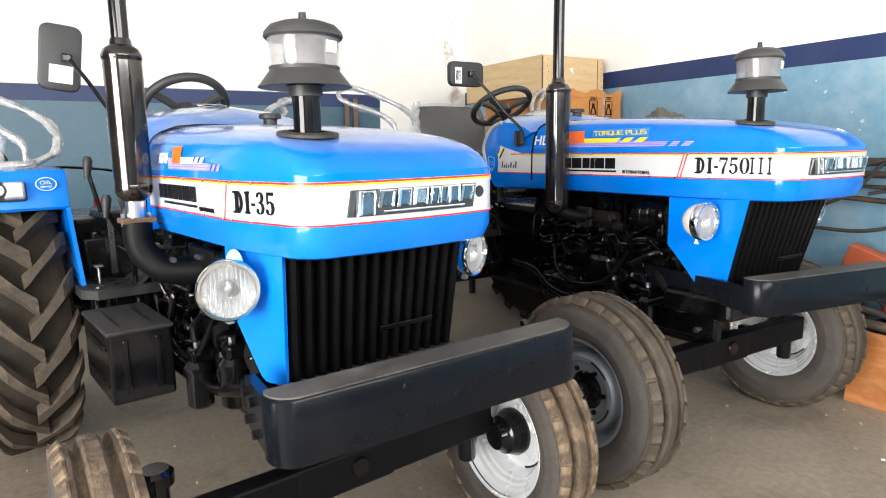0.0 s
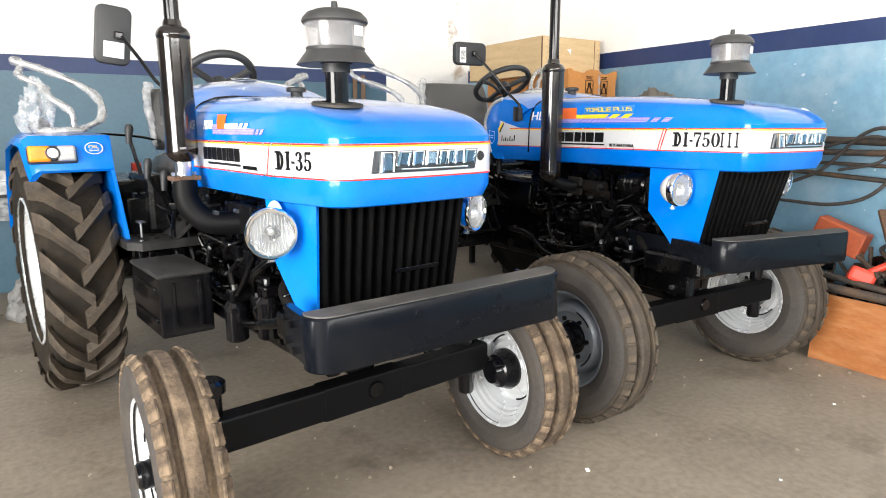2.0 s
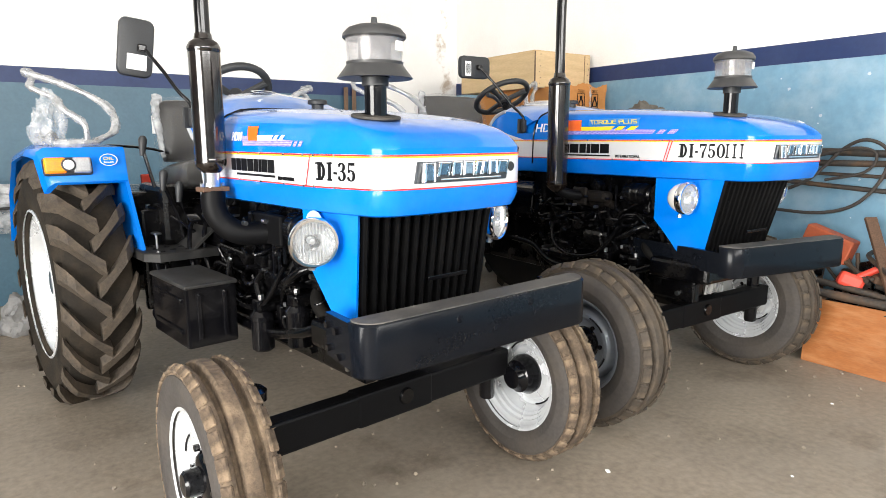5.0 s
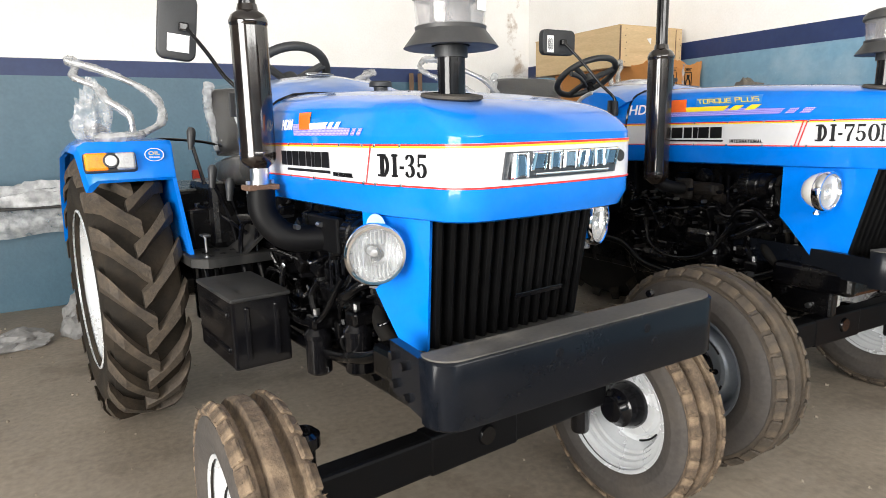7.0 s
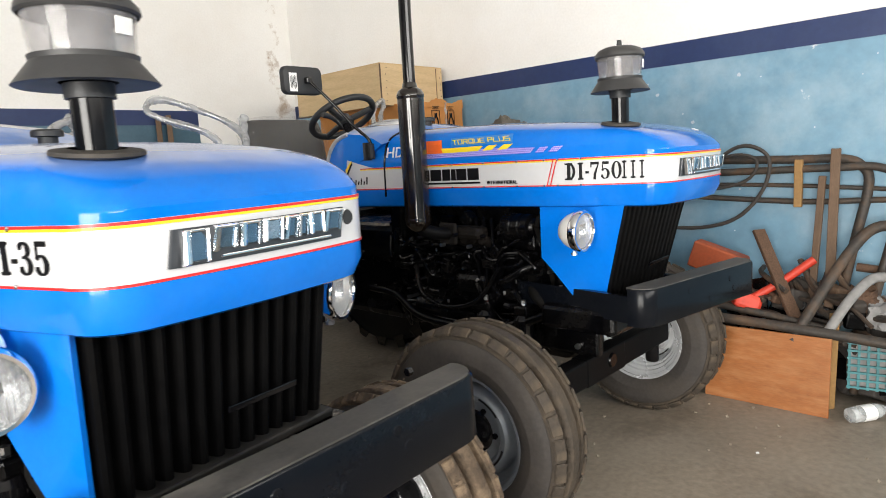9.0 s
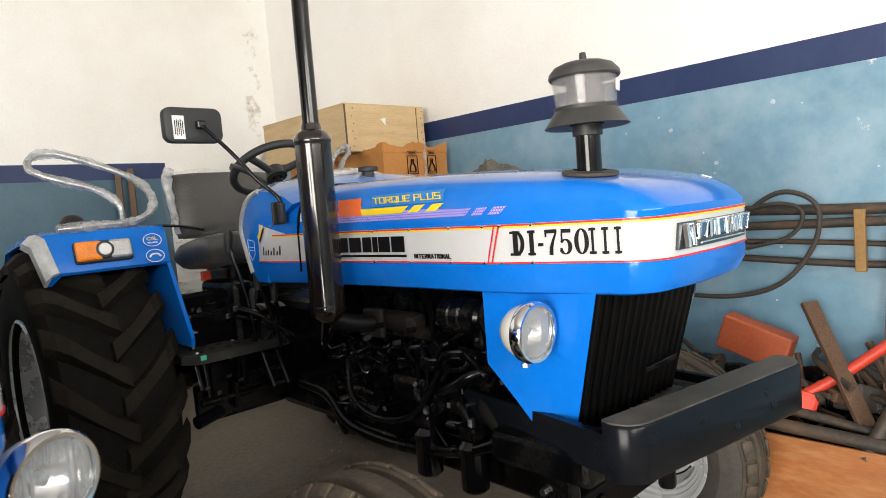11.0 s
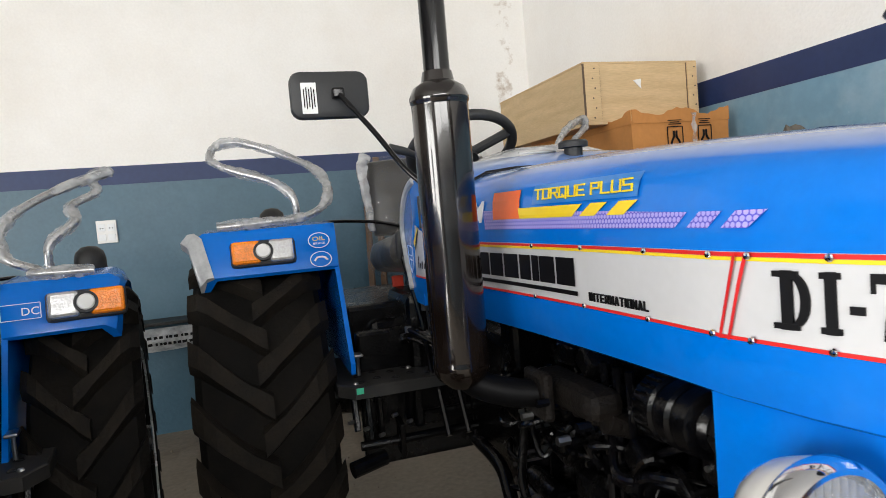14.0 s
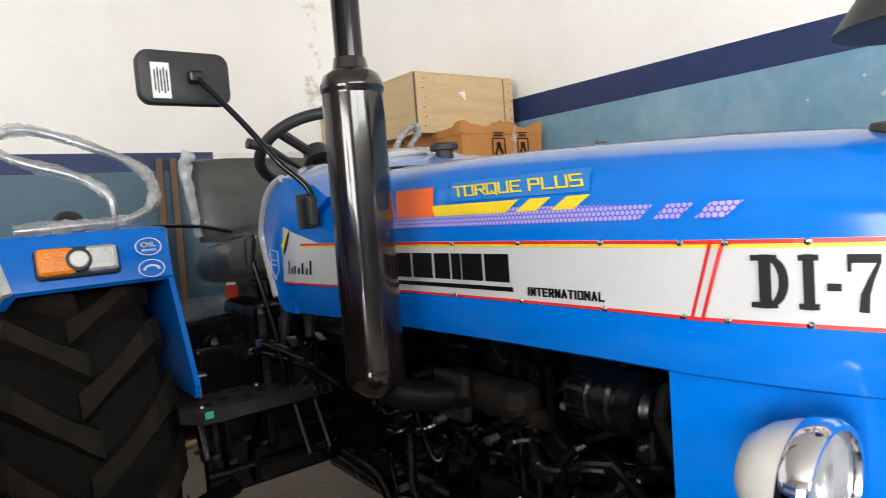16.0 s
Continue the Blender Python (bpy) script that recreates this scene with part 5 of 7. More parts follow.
    rimpts = [st @ Vector((wrad * math.cos(a), wrad * math.sin(a), 0)) for a in (2 * math.pi * i / 40 for i in range(41))]
    sw = part("steering_wheel", tube(B(), rimpts, 0.0185, 10, 1), PLASTIC, T, "black three-spoke steering wheel", smooth=True)
    for a in (90, 210, 330):
        e = st @ Vector(((wrad - 0.004) * math.cos(radians(a)), (wrad - 0.004) * math.sin(radians(a)), 0))
        part("spoke", tube(B(), [st @ Vector((0, 0, -0.03)), (st @ Vector((0, 0, -0.03))).lerp(e, 0.5), e], 0.017, 8, 3), PLASTIC, sw, smooth=True)
    part("steering_boss", cyl(B(), st @ Vector((0, 0, -0.05)), st @ Vector((0, 0, 0.0)), 0.05, 0.04, 20), PLASTIC, sw, smooth=True)
    part("steering_column", cyl(B(), st @ Vector((0, 0, -0.03)), st @ Vector((0, 0, -0.46)), 0.022, seg=14), BLACK, sw)
    if cfg["trim"]:
        part("indicator_stalk", tube(B(), [(-0.30, 1.34, 1.585), (-0.37, 1.29, 1.61), (-0.43, 1.265, 1.635), (-0.485, 1.26, 1.648)], lambda t: 0.007 + 0.008 * t, 10), PLASTIC, cowl, "black indicator stalk", smooth=True)
    mx, my, mz, mw, mh = cfg["mirror"]
    mir = B()
    cr = 0.03
    edge = []
    for cx, cz2, a0 in ((1, 1, 0), (-1, 1, 90), (-1, -1, 180), (1, -1, 270)):
        for k in range(6):
            a = radians(a0 + 18 * k)
            edge.append((cx * (mw / 2 - cr) + cr * math.cos(a), cz2 * (mh / 2 - cr) + cr * math.sin(a)))
    rings(mir, [[(x * f, d, z * f) for x, z in edge] for f, d in ((0.90, -0.018), (0.97, -0.015), (1.0, -0.006), (1.0, 0.014), (0.97, 0.018))])
    mirror = part("mirror", mir, PLASTIC, T, "black plastic rear-view mirror with a white sticker", smooth=True)
    mirror.matrix_basis = Matrix.Translation((mx, my, mz)) @ pose(0, 0, 0, 0, cfg["mirror_roll"], cfg["mirror_turn"])
    part("sticker", box(B(), (-mw * 0.27 if mw > mh else 0.005, -0.019, -0.01 if mw > mh else -mh * 0.25), (0.042 if mw > mh else 0.075, 0.002, 0.085 if mw > mh else 0.062)), PAPER, mirror, "white sticker")
    bars = B()
    if mw > mh:
        for i in range(5):
            box(bars, (-mw * 0.27 - 0.014 + 0.007 * i, -0.0205, -0.01), (0.003, 0.001, 0.06 if i % 2 else 0.05))
        part("sticker_print", bars, INK, mirror)
    else:
        bars.free()
    mb = part("mirror_clamp", box(B(), (0.02, -0.025, 0.0), (0.035, 0.03, 0.03), 0.006), BLACK, mirror)
    foot = Vector(cfg["mirror_foot"])
    head = Vector((mx + 0.02, my - 0.03, mz))
    part("mirror_arm", tube(B(), [head, head.lerp(foot, 0.4) + Vector((0, 0, 0.022)), head.lerp(foot, 0.72) + Vector((0, 0, 0.028)), foot + Vector((0, 0.01, 0.055)), foot], 0.0075, 10, 6), BLACK, T, "thin black mirror arm", smooth=True)
    part("mirror_bracket", box(box(B(), foot, (0.026, 0.03, 0.075), 0.007), foot + Vector((-0.004, 0.025, 0.0)), (0.045, 0.012, 0.085), 0.003), PLASTIC, T, "black plastic mirror clamp")

    # seat in its wrap, on a bracket
    sy, sz, swd, sdx = cfg["seat"]
    base_m = Matrix.Translation((sdx, sy, sz))

    def cushion(w, d, h, bulge, seg=10):
        """A soft pad with rounded sides and shallow cross seams, upright along z."""
        bm = B()
        bmesh.ops.create_cube(bm, size=1)
        bmesh.ops.subdivide_edges(bm, edges=bm.edges[:], cuts=seg, use_grid_fill=True)
        for v in bm.verts:
            x, y, z = v.co * 2
            k = 1 - 0.09 * max(abs(x * z) - 0.5, 0) - 0.05 * (abs(x) ** 6 * abs(y) ** 2 + abs(z) ** 6 * abs(y) ** 2)
            pad = bulge * (1 - x * x) * (1 - z * z)
            seam = -0.006 * math.exp(-((abs(z) - 0.33) / 0.06) ** 2)
            v.co = (x * w / 2 * k, y * (d / 2 * (1 - 0.25 * max(x ** 6, z ** 6)) + pad + seam), z * h / 2 * k)
        return bm

    bm = cushion(swd + 0.04, 0.15, 0.46, 0.015)
    bmesh.ops.transform(bm, matrix=base_m @ pose(0, 0, 0, 84, 0, 0), verts=bm.verts)
    seat = part("seat", bm, SEAT, T, "dark grey padded seat in clear wrap", smooth=True)
    bm = cushion(swd - 0.02, 0.10, 0.36, 0.012)
    bmesh.ops.transform(bm, matrix=base_m @ pose(0, 0.23, 0.245, -11, 0, 0), verts=bm.verts)
    part("backrest", bm, SEAT, seat, "padded grey vinyl backrest", smooth=True)
    wr_bm = B()
    for w, d, h, m2 in ((swd + 0.03, 0.15, 0.40, pose(0, 0.23, 0.245, -11, 0, 0)), (swd + 0.075, 0.19, 0.495, pose(0, 0, 0, 84, 0, 0))):
        q = cushion(w, d, h, 0.015, 22)
        bmesh.ops.transform(q, matrix=base_m @ m2, verts=q.verts)
        for v in q.verts:
            v.co += 0.009 * noise.noise_vector(v.co * 9) + 0.002 * noise.noise_vector(v.co * 18)
        me = bpy.data.meshes.new("wrap")
        q.to_mesh(me)
        q.free()
        wr_bm.from_mesh(me)
        bpy.data.meshes.remove(me)
    part("seat_wrap", wr_bm, THIN_WRAP, seat, "loose clear plastic wrap", smooth=True)
    fx = sdx - swd / 2
    flap = tube(B(), [(fx + 0.01, sy + 0.20, sz + 0.44), (fx - 0.012, sy + 0.18, sz + 0.36), (fx, sy + 0.17, sz + 0.22), (fx + 0.005, sy + 0.15, sz + 0.1)], lambda t: 0.026 - 0.012 * t, 9, 6, 0.5)
    part("wrap_flap", flap, WRAP, seat, "bunched flap of wrap", smooth=True)
    part("seat_bracket", box(B(), (sdx, sy + 0.02, sz - 0.19), (0.36, 0.30, 0.27), 0.03), ENGINE, seat)

    part("seat_platform", box(box(B(), (-cfg["shift_r"] / 2, base - 0.02, 0.98), (2 * cfg["fender_in"] - cfg["shift_r"] - 0.03, 0.66, 0.26), 0.02), (-cfg["shift_r"] / 2, base - 0.34, 0.90), (2 * cfg["fender_in"] - cfg["shift_r"] - 0.2, 0.12, 0.3), 0.03), ENGINE, T, "black steel platform under the seat")

    # added filler plate that keeps the gap behind the footboards black
    part("gap_filler", box(B(), (-cfg["shift_r"] / 2, base - 0.46, 0.78), (2 * cfg["fender_in"] - cfg["shift_r"] - 0.06, 0.05, 0.50), 0.015), ENGINE, T, "added black plate closing the dark gap in front of the rear axle")
    # running gear
    for s in (-1, 1):
        wl = front_wheel(T, rf, wf, cfg["rim"][0 if s < 0 else 1], cfg["rib"])
        wl.matrix_basis = Matrix.Translation((cfg["axle_dx"] + s * cfg["track_f"], cfg["wheel_dy"][0 if s < 0 else 1], rf)) @ pose(0, 0, 0, 0, 0, cfg["steer"]) @ (Matrix.Identity(4) if s < 0 else pose(0, 0, 0, 0, 0, 180))
        inner = cfg["shift_r"] if s > 0 else 0.0
        # right-hand rear wheels take the tyre and lug tones with shade in them
        rear_wheel(T, (s * (cfg["track_r"] - inner), base, rr), rr, wr, s, cfg["lug"] if s < 0 else LUG_SHADED, cfg["carcass"] if s < 0 else DARK_RUBBER, 0.031 if cfg["trim"] else 0.024)
        fender(T, s, base, cfg["fender_in"] - inner, cfg["fender_w"] - 0.4 * inner, cfg["fender_dz"], cfg["decals"], cfg["trim"], cfg["lamp_off"])
    bz = 0.442 + (rf - 0.3675)
    tf = cfg["track_f"]
    axle = part("front_axle", box(B(), (0, -0.05, bz - 0.012), (2 * tf - 0.12, 0.075, 0.118), 0.01), CAST, T, "black front axle beam")
    part("axle_sleeve", box(B(), (0, -0.05, bz - 0.012), (0.34, 0.081, 0.124), 0.008), CAST, axle)
    part("pivot_pin", lathe(B(), [(0.0, 0.0), (0.028, 0.0), (0.034, 0.01), (0.034, 0.1)], (0.04, -0.10, bz - 0.005), (0, 1, 0), 20), ENGINE, axle, smooth=True)
    part("pivot_bracket", box(B(), (0.02, 0.02, bz + 0.11), (0.12, 0.12, 0.13), 0.02), ENGINE, axle)
    for s in (-1, 1):
        kx = s * (tf - 0.135)
        kp = part("kingpin", lathe(B(), [(0.03, -0.17), (0.034, -0.16), (0.034, 0.12), (0.048, 0.125), (0.048, 0.155), (0.036, 0.166), (0.0, 0.166)], (kx, -0.03, bz), (0, 0, 1), 20), BLACK, axle, smooth=True)
        part("stub_axle", box(cyl(B(), (kx, -0.015, rf), (s * tf, 0, rf), 0.04, 0.034, 16), (kx + s * 0.02, 0.03, rf), (0.05, 0.15, 0.11), 0.015), BLACK, axle)
        part("steering_arm", box(B(), (kx - s * 0.03, 0.1, rf + 0.02), (0.05, 0.2, 0.03), 0.008), BLACK, axle)

    axle.location.x = cfg["axle_dx"]
    # bumper
    bt, bb2 = 0.838 + cfg["bump_dz"] - cfg["bump_slim"], 0.672 + cfg["bump_dz"] + cfg["bump_slim"]
    yfr = cfg["bump_y"]
    hw, yrr, rad = cfg["bump_w"], yfr + 0.085, 0.07
    plan = [(-hw + rad * (1 - math.cos(a)), yfr + rad * (1 - math.sin(a))) for a in np.linspace(0, math.pi / 2, 7)]
    plan = [(-hw, yrr)] + plan + [(-x, y) for x, y in plan[::-1]] + [(hw, yrr)]
    bu = B()
    rings(bu, [[(x * 0.993, y + 0.004, z) for x, y in plan] if z in (bb2, bt) else [(x, y, z) for x, y in plan] for z in (bb2, bb2 + 0.006, bt - 0.006, bt)])
    bumper = part("bumper", bu, BUMPER, T, "heavy black steel front bumper with dust on top", smooth=True)
    for s in (-1, 1):
        bp = B()
        pt = bt - (0.03 if cfg["trim"] else 0.006) if s < 0 else bt - 0.10
        ye = yrr + cfg["plate_long"]
        rings(bp, [[(s * (hw - 0.004), yrr - 0.02, pt), (s * (hw - 0.004), yrr - 0.02, bb2 + 0.01), (s * (hw - 0.02), ye, bb2 + 0.005), (s * (hw - 0.02), ye, pt - 0.012)], [(s * (hw - 0.03), yrr - 0.02, pt), (s * (hw - 0.03), yrr - 0.02, bb2 + 0.01), (s * (hw - 0.045), ye, bb2 + 0.005), (s * (hw - 0.045), ye, pt - 0.012)]])
        pl = part("bumper_bracket", bp, BUMPER, bumper, "black side plate")
        for y, z in ((ye - 0.10, bt - 0.055), (ye - 0.03, bt - 0.05), (ye - 0.03, bb2 + 0.04), (ye - 0.11, bb2 + 0.03)):
            xx = hw - 0.008 - (y - yrr) / (ye - yrr) * 0.014
            part("bolt", cyl(B(), (s * xx, y, z), (s * (xx + 0.016), y, z), 0.012, seg=6), BLACK, bumper)
    fl = [(-hw + 0.012, yrr + 0.012)] + [(x * 0.985, y + 0.006) for x, y in plan[1:-1]] + [(hw - 0.012, yrr + 0.012)]
    part("top_flange", prism(B(), fl, 2, bt - 0.004, bt + 0.004), DUSTY_TOP, bumper, "dusty grey top flange")
    for x, z in cfg["bumper_bolts"]:
        part("bolt", lathe(B(), [(0.0, -0.0025), (0.011, -0.002), (0.013, 0.0)], (x, yfr, z), (0, 1, 0), 14), BUMPER, bumper, smooth=True)
    bumper.matrix_basis = Matrix.Translation((cfg["bump_dx"], yfr, cfg["bump_lift"] + bt)) @ pose(0, 0, 0, 0, cfg["bump_roll"], cfg["bump_turn"]) @ Matrix.Translation((0, -yfr, -bt))
    part("front_support", box(B(), (0, -0.10, 0.67 + cfg["bump_dz"]), (0.70, 0.34, 0.10), 0.02), ENGINE, T, "black cast front support")
    part("radiator", box(B(), (0, -0.09, 0.94 + dz), (0.5, 0.06, 0.34), 0.01), ENGINE, T, "black radiator behind the grille")

    engine(T, b, cfg)
    return T


def engine(T, b, cfg):
    """Block, head, pumps, pipes, gearbox, footboards and levers."""
    rng = random.Random(cfg["seed"])
    top = b.bottom - 0.01
    block = part("engine_block", box(B(), (0, 0.48, 0.79), (0.40, 0.86, 0.46), 0.02), ENGINE, T, "black painted diesel engine block")
    part("cylinder_head", box(B(), (0.0, 0.48, top - 0.075), (0.34, 0.82, 0.14), 0.015), ENGINE, block)
    part("sump", box(B(), (0, 0.45, 0.53), (0.30, 0.8, 0.14), 0.04), ENGINE, block)
    for i in range(16):
        part("cast_rib", box(B(), (-0.205, 0.10 + 0.05 * i, 0.74 + 0.12 * (i % 3)), (0.03, 0.012, 0.08 + 0.03 * (i % 2)), 0.004), ENGINE, block)
    for i in range(4):
        y = 0.16 + 0.19 * i
        part("injector", cyl(B(), (-0.19, y, top - 0.10), (-0.235, y, top - 0.10), 0.022, seg=8), ENGINE, block)
        part("fuel_pipe", tube(B(), [(-0.15, y, top - 0.01), (-0.22, y - 0.03, top - 0.05), (-0.25, 0.45 + 0.03 * i, 0.95), (-0.25, 0.45 + 0.03 * i, 0.86)], 0.0045, 6, 5), ENGINE, block, smooth=True)
    pump = part("injection_pump", box(B(), (-0.245, 0.50, 0.80), (0.08, 0.22, 0.10), 0.03), ENGINE, block)
    for i in range(4):
        part("pump_outlet", cyl(B(), (-0.255, 0.42 + 0.05 * i, 0.87), (-0.255, 0.42 + 0.05 * i, 0.91), 0.011, seg=8), BLACK, pump)
    alt = part("alternator", lathe(B(), [(0.0, -0.08), (0.035, -0.08), (0.054, -0.07), (0.057, -0.045), (0.05, -0.04), (0.05, -0.03), (0.057, -0.025), (0.057, 0.0), (0.051, 0.004), (0.051, 0.014), (0.057, 0.018), (0.054, 0.065), (0.03, 0.08), (0.0, 0.08)], (-0.27, 0.22, top - 0.085), (0, 1, 0), 24), ENGINE, block, "black alternator", smooth=True)
    fin = None
    for i in range(22):
        a = 2 * math.pi * i / 22
        t = Matrix.Translation((-0.27 + 0.056 * math.cos(a), 0.26, top - 0.085 + 0.056 * math.sin(a)))
        if fin is None:
            fin = part("fin", box(B(), (0, 0, 0), (0.006, 0.035, 0.006)), ENGINE, alt)
            fin.matrix_basis = t
        else:
            share(fin, "fin", t, alt)
    part("pulley", lathe(B(), [(0.0, 0.0), (0.04, 0.0), (0.032, 0.012), (0.04, 0.024), (0.0, 0.024)], (-0.27, 0.115, top - 0.085), (0, 1, 0), 20), ENGINE, alt, smooth=True)
    belt = [(-0.31, 0.1, top - 0.08), (-0.275, 0.1, top - 0.042), (-0.15, 0.1, top - 0.12), (0.06, 0.1, 0.72), (0.0, 0.1, 0.6), (-0.1, 0.1, 0.6), (-0.24, 0.1, top - 0.22), (-0.31, 0.1, top - 0.08)]
    part("fan_belt", tube(B(), belt, 0.011, 8, 8), DARK_RUBBER, block, "black rubber fan belt", smooth=True)
    part("crank_pulley", lathe(B(), [(0.0, 0.0), (0.09, 0.0), (0.08, 0.015), (0.09, 0.03), (0.0, 0.03)], (-0.02, 0.02, 0.64), (0, 1, 0), 28), ENGINE, block, smooth=True)
    fan = B()
    for i in range(6):
        a = 2 * math.pi * i / 6
        box(fan, (0.15 * math.cos(a), -0.03, 0.94 + 0.15 * math.sin(a)), (0.2, 0.006, 0.07), 0.0, Matrix.Rotation(-a, 4, "Y") @ pose(0, 0, 0, 30, 0, 0))
    part("fan", fan, ENGINE, block)
    part("radiator_hose", tube(B(), [(-0.10, -0.05, top - 0.02), (-0.14, 0.03, top - 0.015), (-0.16, 0.12, top - 0.05)], 0.024, 10, 5), DARK_RUBBER, block, smooth=True)
    part("lower_hose", tube(B(), [(-0.16, -0.06, 0.72), (-0.24, 0.03, 0.70), (-0.27, 0.14, 0.78), (-0.2, 0.2, 0.84)], 0.026, 12, 6), DARK_RUBBER, block, "bent black rubber hose", smooth=True)
    part("coolant_pipe", tube(B(), [(-0.24, 0.12, 0.92), (-0.31, 0.17, 0.90), (-0.33, 0.25, 0.85), (-0.30, 0.32, 0.84), (-0.25, 0.33, 0.9)], 0.017, 10, 6), ENGINE, block, smooth=True)
    # fuel and oil filters
    for y, x, fz in cfg["filters"]:
        f = part("filter", lathe(B(), [(0.0, 0.0), (0.036, 0.0), (0.044, 0.008), (0.044, 0.125), (0.048, 0.128), (0.049, 0.145), (0.044, 0.15), (0.032, 0.165), (0.0, 0.168)], (x, y, fz), (0, 0, 1), 28), BLACK, block, "glossy black canister filter", smooth=True)
        part("filter_head", box(B(), (x + 0.03, y, fz + 0.185), (0.12, 0.07, 0.05), 0.012), ENGINE, f)
        part("filter_bolt", cyl(B(), (x, y, fz + 0.205), (x, y, fz + 0.23), 0.012, seg=6), STEEL, f)
        part("filter_pipe", tube(B(), [(x, y, fz + 0.20), (x + 0.01, y + 0.05, fz + 0.27), (x + 0.08, y + 0.08, fz + 0.30), (x + 0.16, y + 0.04, fz + 0.27)], 0.013, 8, 5), ENGINE, f, smooth=True)
    # starter, side covers, studs and small castings
    part("starter", lathe(B(), [(0.0, 0.0), (0.05, 0.0), (0.055, 0.01), (0.055, 0.17), (0.035, 0.19), (0.0, 0.2)], (-0.26, 0.68, 0.66), (0, 1, 0), 22), ENGINE, block, smooth=True)
    part("solenoid", cyl(B(), (-0.27, 0.70, 0.735), (-0.27, 0.84, 0.735), 0.028, seg=16), ENGINE, block, smooth=True)
    for i in range(26):
        y, z, w, h = rng.uniform(0.06, 0.92), rng.uniform(0.62, top - 0.05), rng.uniform(0.025, 0.08), rng.uniform(0.025, 0.08)
        part("side_cover", box(B(), (-0.215 - rng.uniform(0, 0.05), y, z), (0.06, w, h), 0.01, pose(0, 0, 0, rng.choice((0, 0, 15, -20, 40)), 0, 0)), ENGINE, block)
    for i in range(26):
        y, z = rng.uniform(0.05, 0.9), rng.uniform(0.62, 1.02)
        part("hose", tube(B(), [(-0.22, y, z), (-0.28 - rng.uniform(0, 0.06), y + rng.uniform(-0.08, 0.12), z + rng.uniform(-0.06, 0.06)), (-0.27, y + rng.uniform(0.05, 0.2), z + rng.uniform(-0.12, 0.08)), (-0.2, y + rng.uniform(0.15, 0.3), z + rng.uniform(-0.1, 0.1))], rng.uniform(0.004, 0.011), 8, 6), ENGINE if i % 3 else BLACK, block, smooth=True)
    # bolts added at random, every third bright steel, to imitate the engine's glints
    for i in range(84):
        y, z = rng.uniform(0.03, 0.95), rng.uniform(0.6, 1.06)
        mat = STEEL if i % 3 == 0 else BLACK
        part("glint_stud", cyl(B(), (-0.2, y, z), (-0.25 - rng.uniform(0, 0.05), y, z), rng.uniform(0.005, 0.010), seg=6), mat, block)
    for i in range(3):
        y = 0.36 + 0.045 * i
        part("push_rod", cyl(B(), (-0.275, y, 0.80), (-0.27, y + 0.01, top - 0.05), 0.0085, seg=8), BLACK, block, smooth=True)
    for i in range(8):
        y = rng.uniform(0.05, 0.85)
        z = rng.uniform(0.66, top - 0.06)
        part("cable_clip", box(B(), (-0.27 - rng.uniform(0, 0.04), y, z), (0.005, 0.012, 0.018), 0.002, pose(0, 0, 0, rng.uniform(-50, 50), 0, rng.uniform(-30, 30))), STEEL if i % 2 else GREY_PLASTIC, block)
    spring = [(-0.30 + 0.017 * math.cos(a), 0.60 + 0.004 * a, 0.60 + 0.017 * math.sin(a)) for a in np.linspace(0, 50, 120)]
    part("return_spring", tube(B(), spring, 0.003, 5, 1), GREY_PLASTIC, block, "coiled spring", smooth=True)
    part("heat_pipe", tube(B(), [(-0.29, 0.05, 0.72), (-0.32, 0.2, 0.66), (-0.31, 0.5, 0.60), (-0.33, 0.8, 0.62), (-0.30, 1.0, 0.70), (-0.3, 1.2, 0.72)], 0.02, 12, 6), ENGINE, block, smooth=True)
    part("drain_pipe", tube(B(), [(-0.31, 0.30, 0.90), (-0.34, 0.42, 0.74), (-0.34, 0.62, 0.69), (-0.33, 0.78, 0.74), (-0.28, 0.86, 0.86)], 0.012, 10, 6), ENGINE, block, smooth=True)
    part("frame_rail", box(B(), (-0.24, 0.30, 0.60), (0.05, 0.9, 0.11), 0.012), ENGINE, block, "black side rail")
    for i in range(7):
        part("rail_bolt", cyl(B(), (-0.262, -0.06 + 0.125 * i, 0.585 + 0.03 * (i % 2)), (-0.282, -0.06 + 0.125 * i, 0.585 + 0.03 * (i % 2)), 0.012, seg=6), BLACK if i % 3 else STEEL, block)
    # gearbox, rear axle
    gb = part("gearbox", box(box(B(), (0, 1.25, 0.72), (0.36, 0.75, 0.40), 0.04), (0, 0.96, 0.76), (0.44, 0.1, 0.46), 0.03), ENGINE, T, "black gearbox and clutch housing")
    ra = part("rear_axle", cyl(cyl(box(B(), (0, cfg["base"], 0.70), (0.44, 0.56, 0.44), 0.05), (-0.78, cfg["base"], cfg["rr"]), (-0.2, cfg["base"], cfg["rr"]), 0.075, 0.12, 20), (0.78, cfg["base"], cfg["rr"]), (0.2, cfg["base"], cfg["rr"]), 0.075, 0.12, 20), ENGINE, T, "black rear axle housing")
    part("transmission_cover", box(B(), (0, 1.50, 0.95), (0.46, 0.9, 0.22), 0.04), ENGINE, gb, "black transmission cover")
    part("lever_console", box(B(), (-0.34, cfg["base"] - 0.36, 1.0), (0.12, 0.36, 0.30), 0.03), ENGINE, gb, "black lever console")
    part("lever_console", box(B(), (0.34, cfg["base"] - 0.36, 1.0), (0.12, 0.36, 0.30), 0.03), ENGINE, gb, "black lever console")
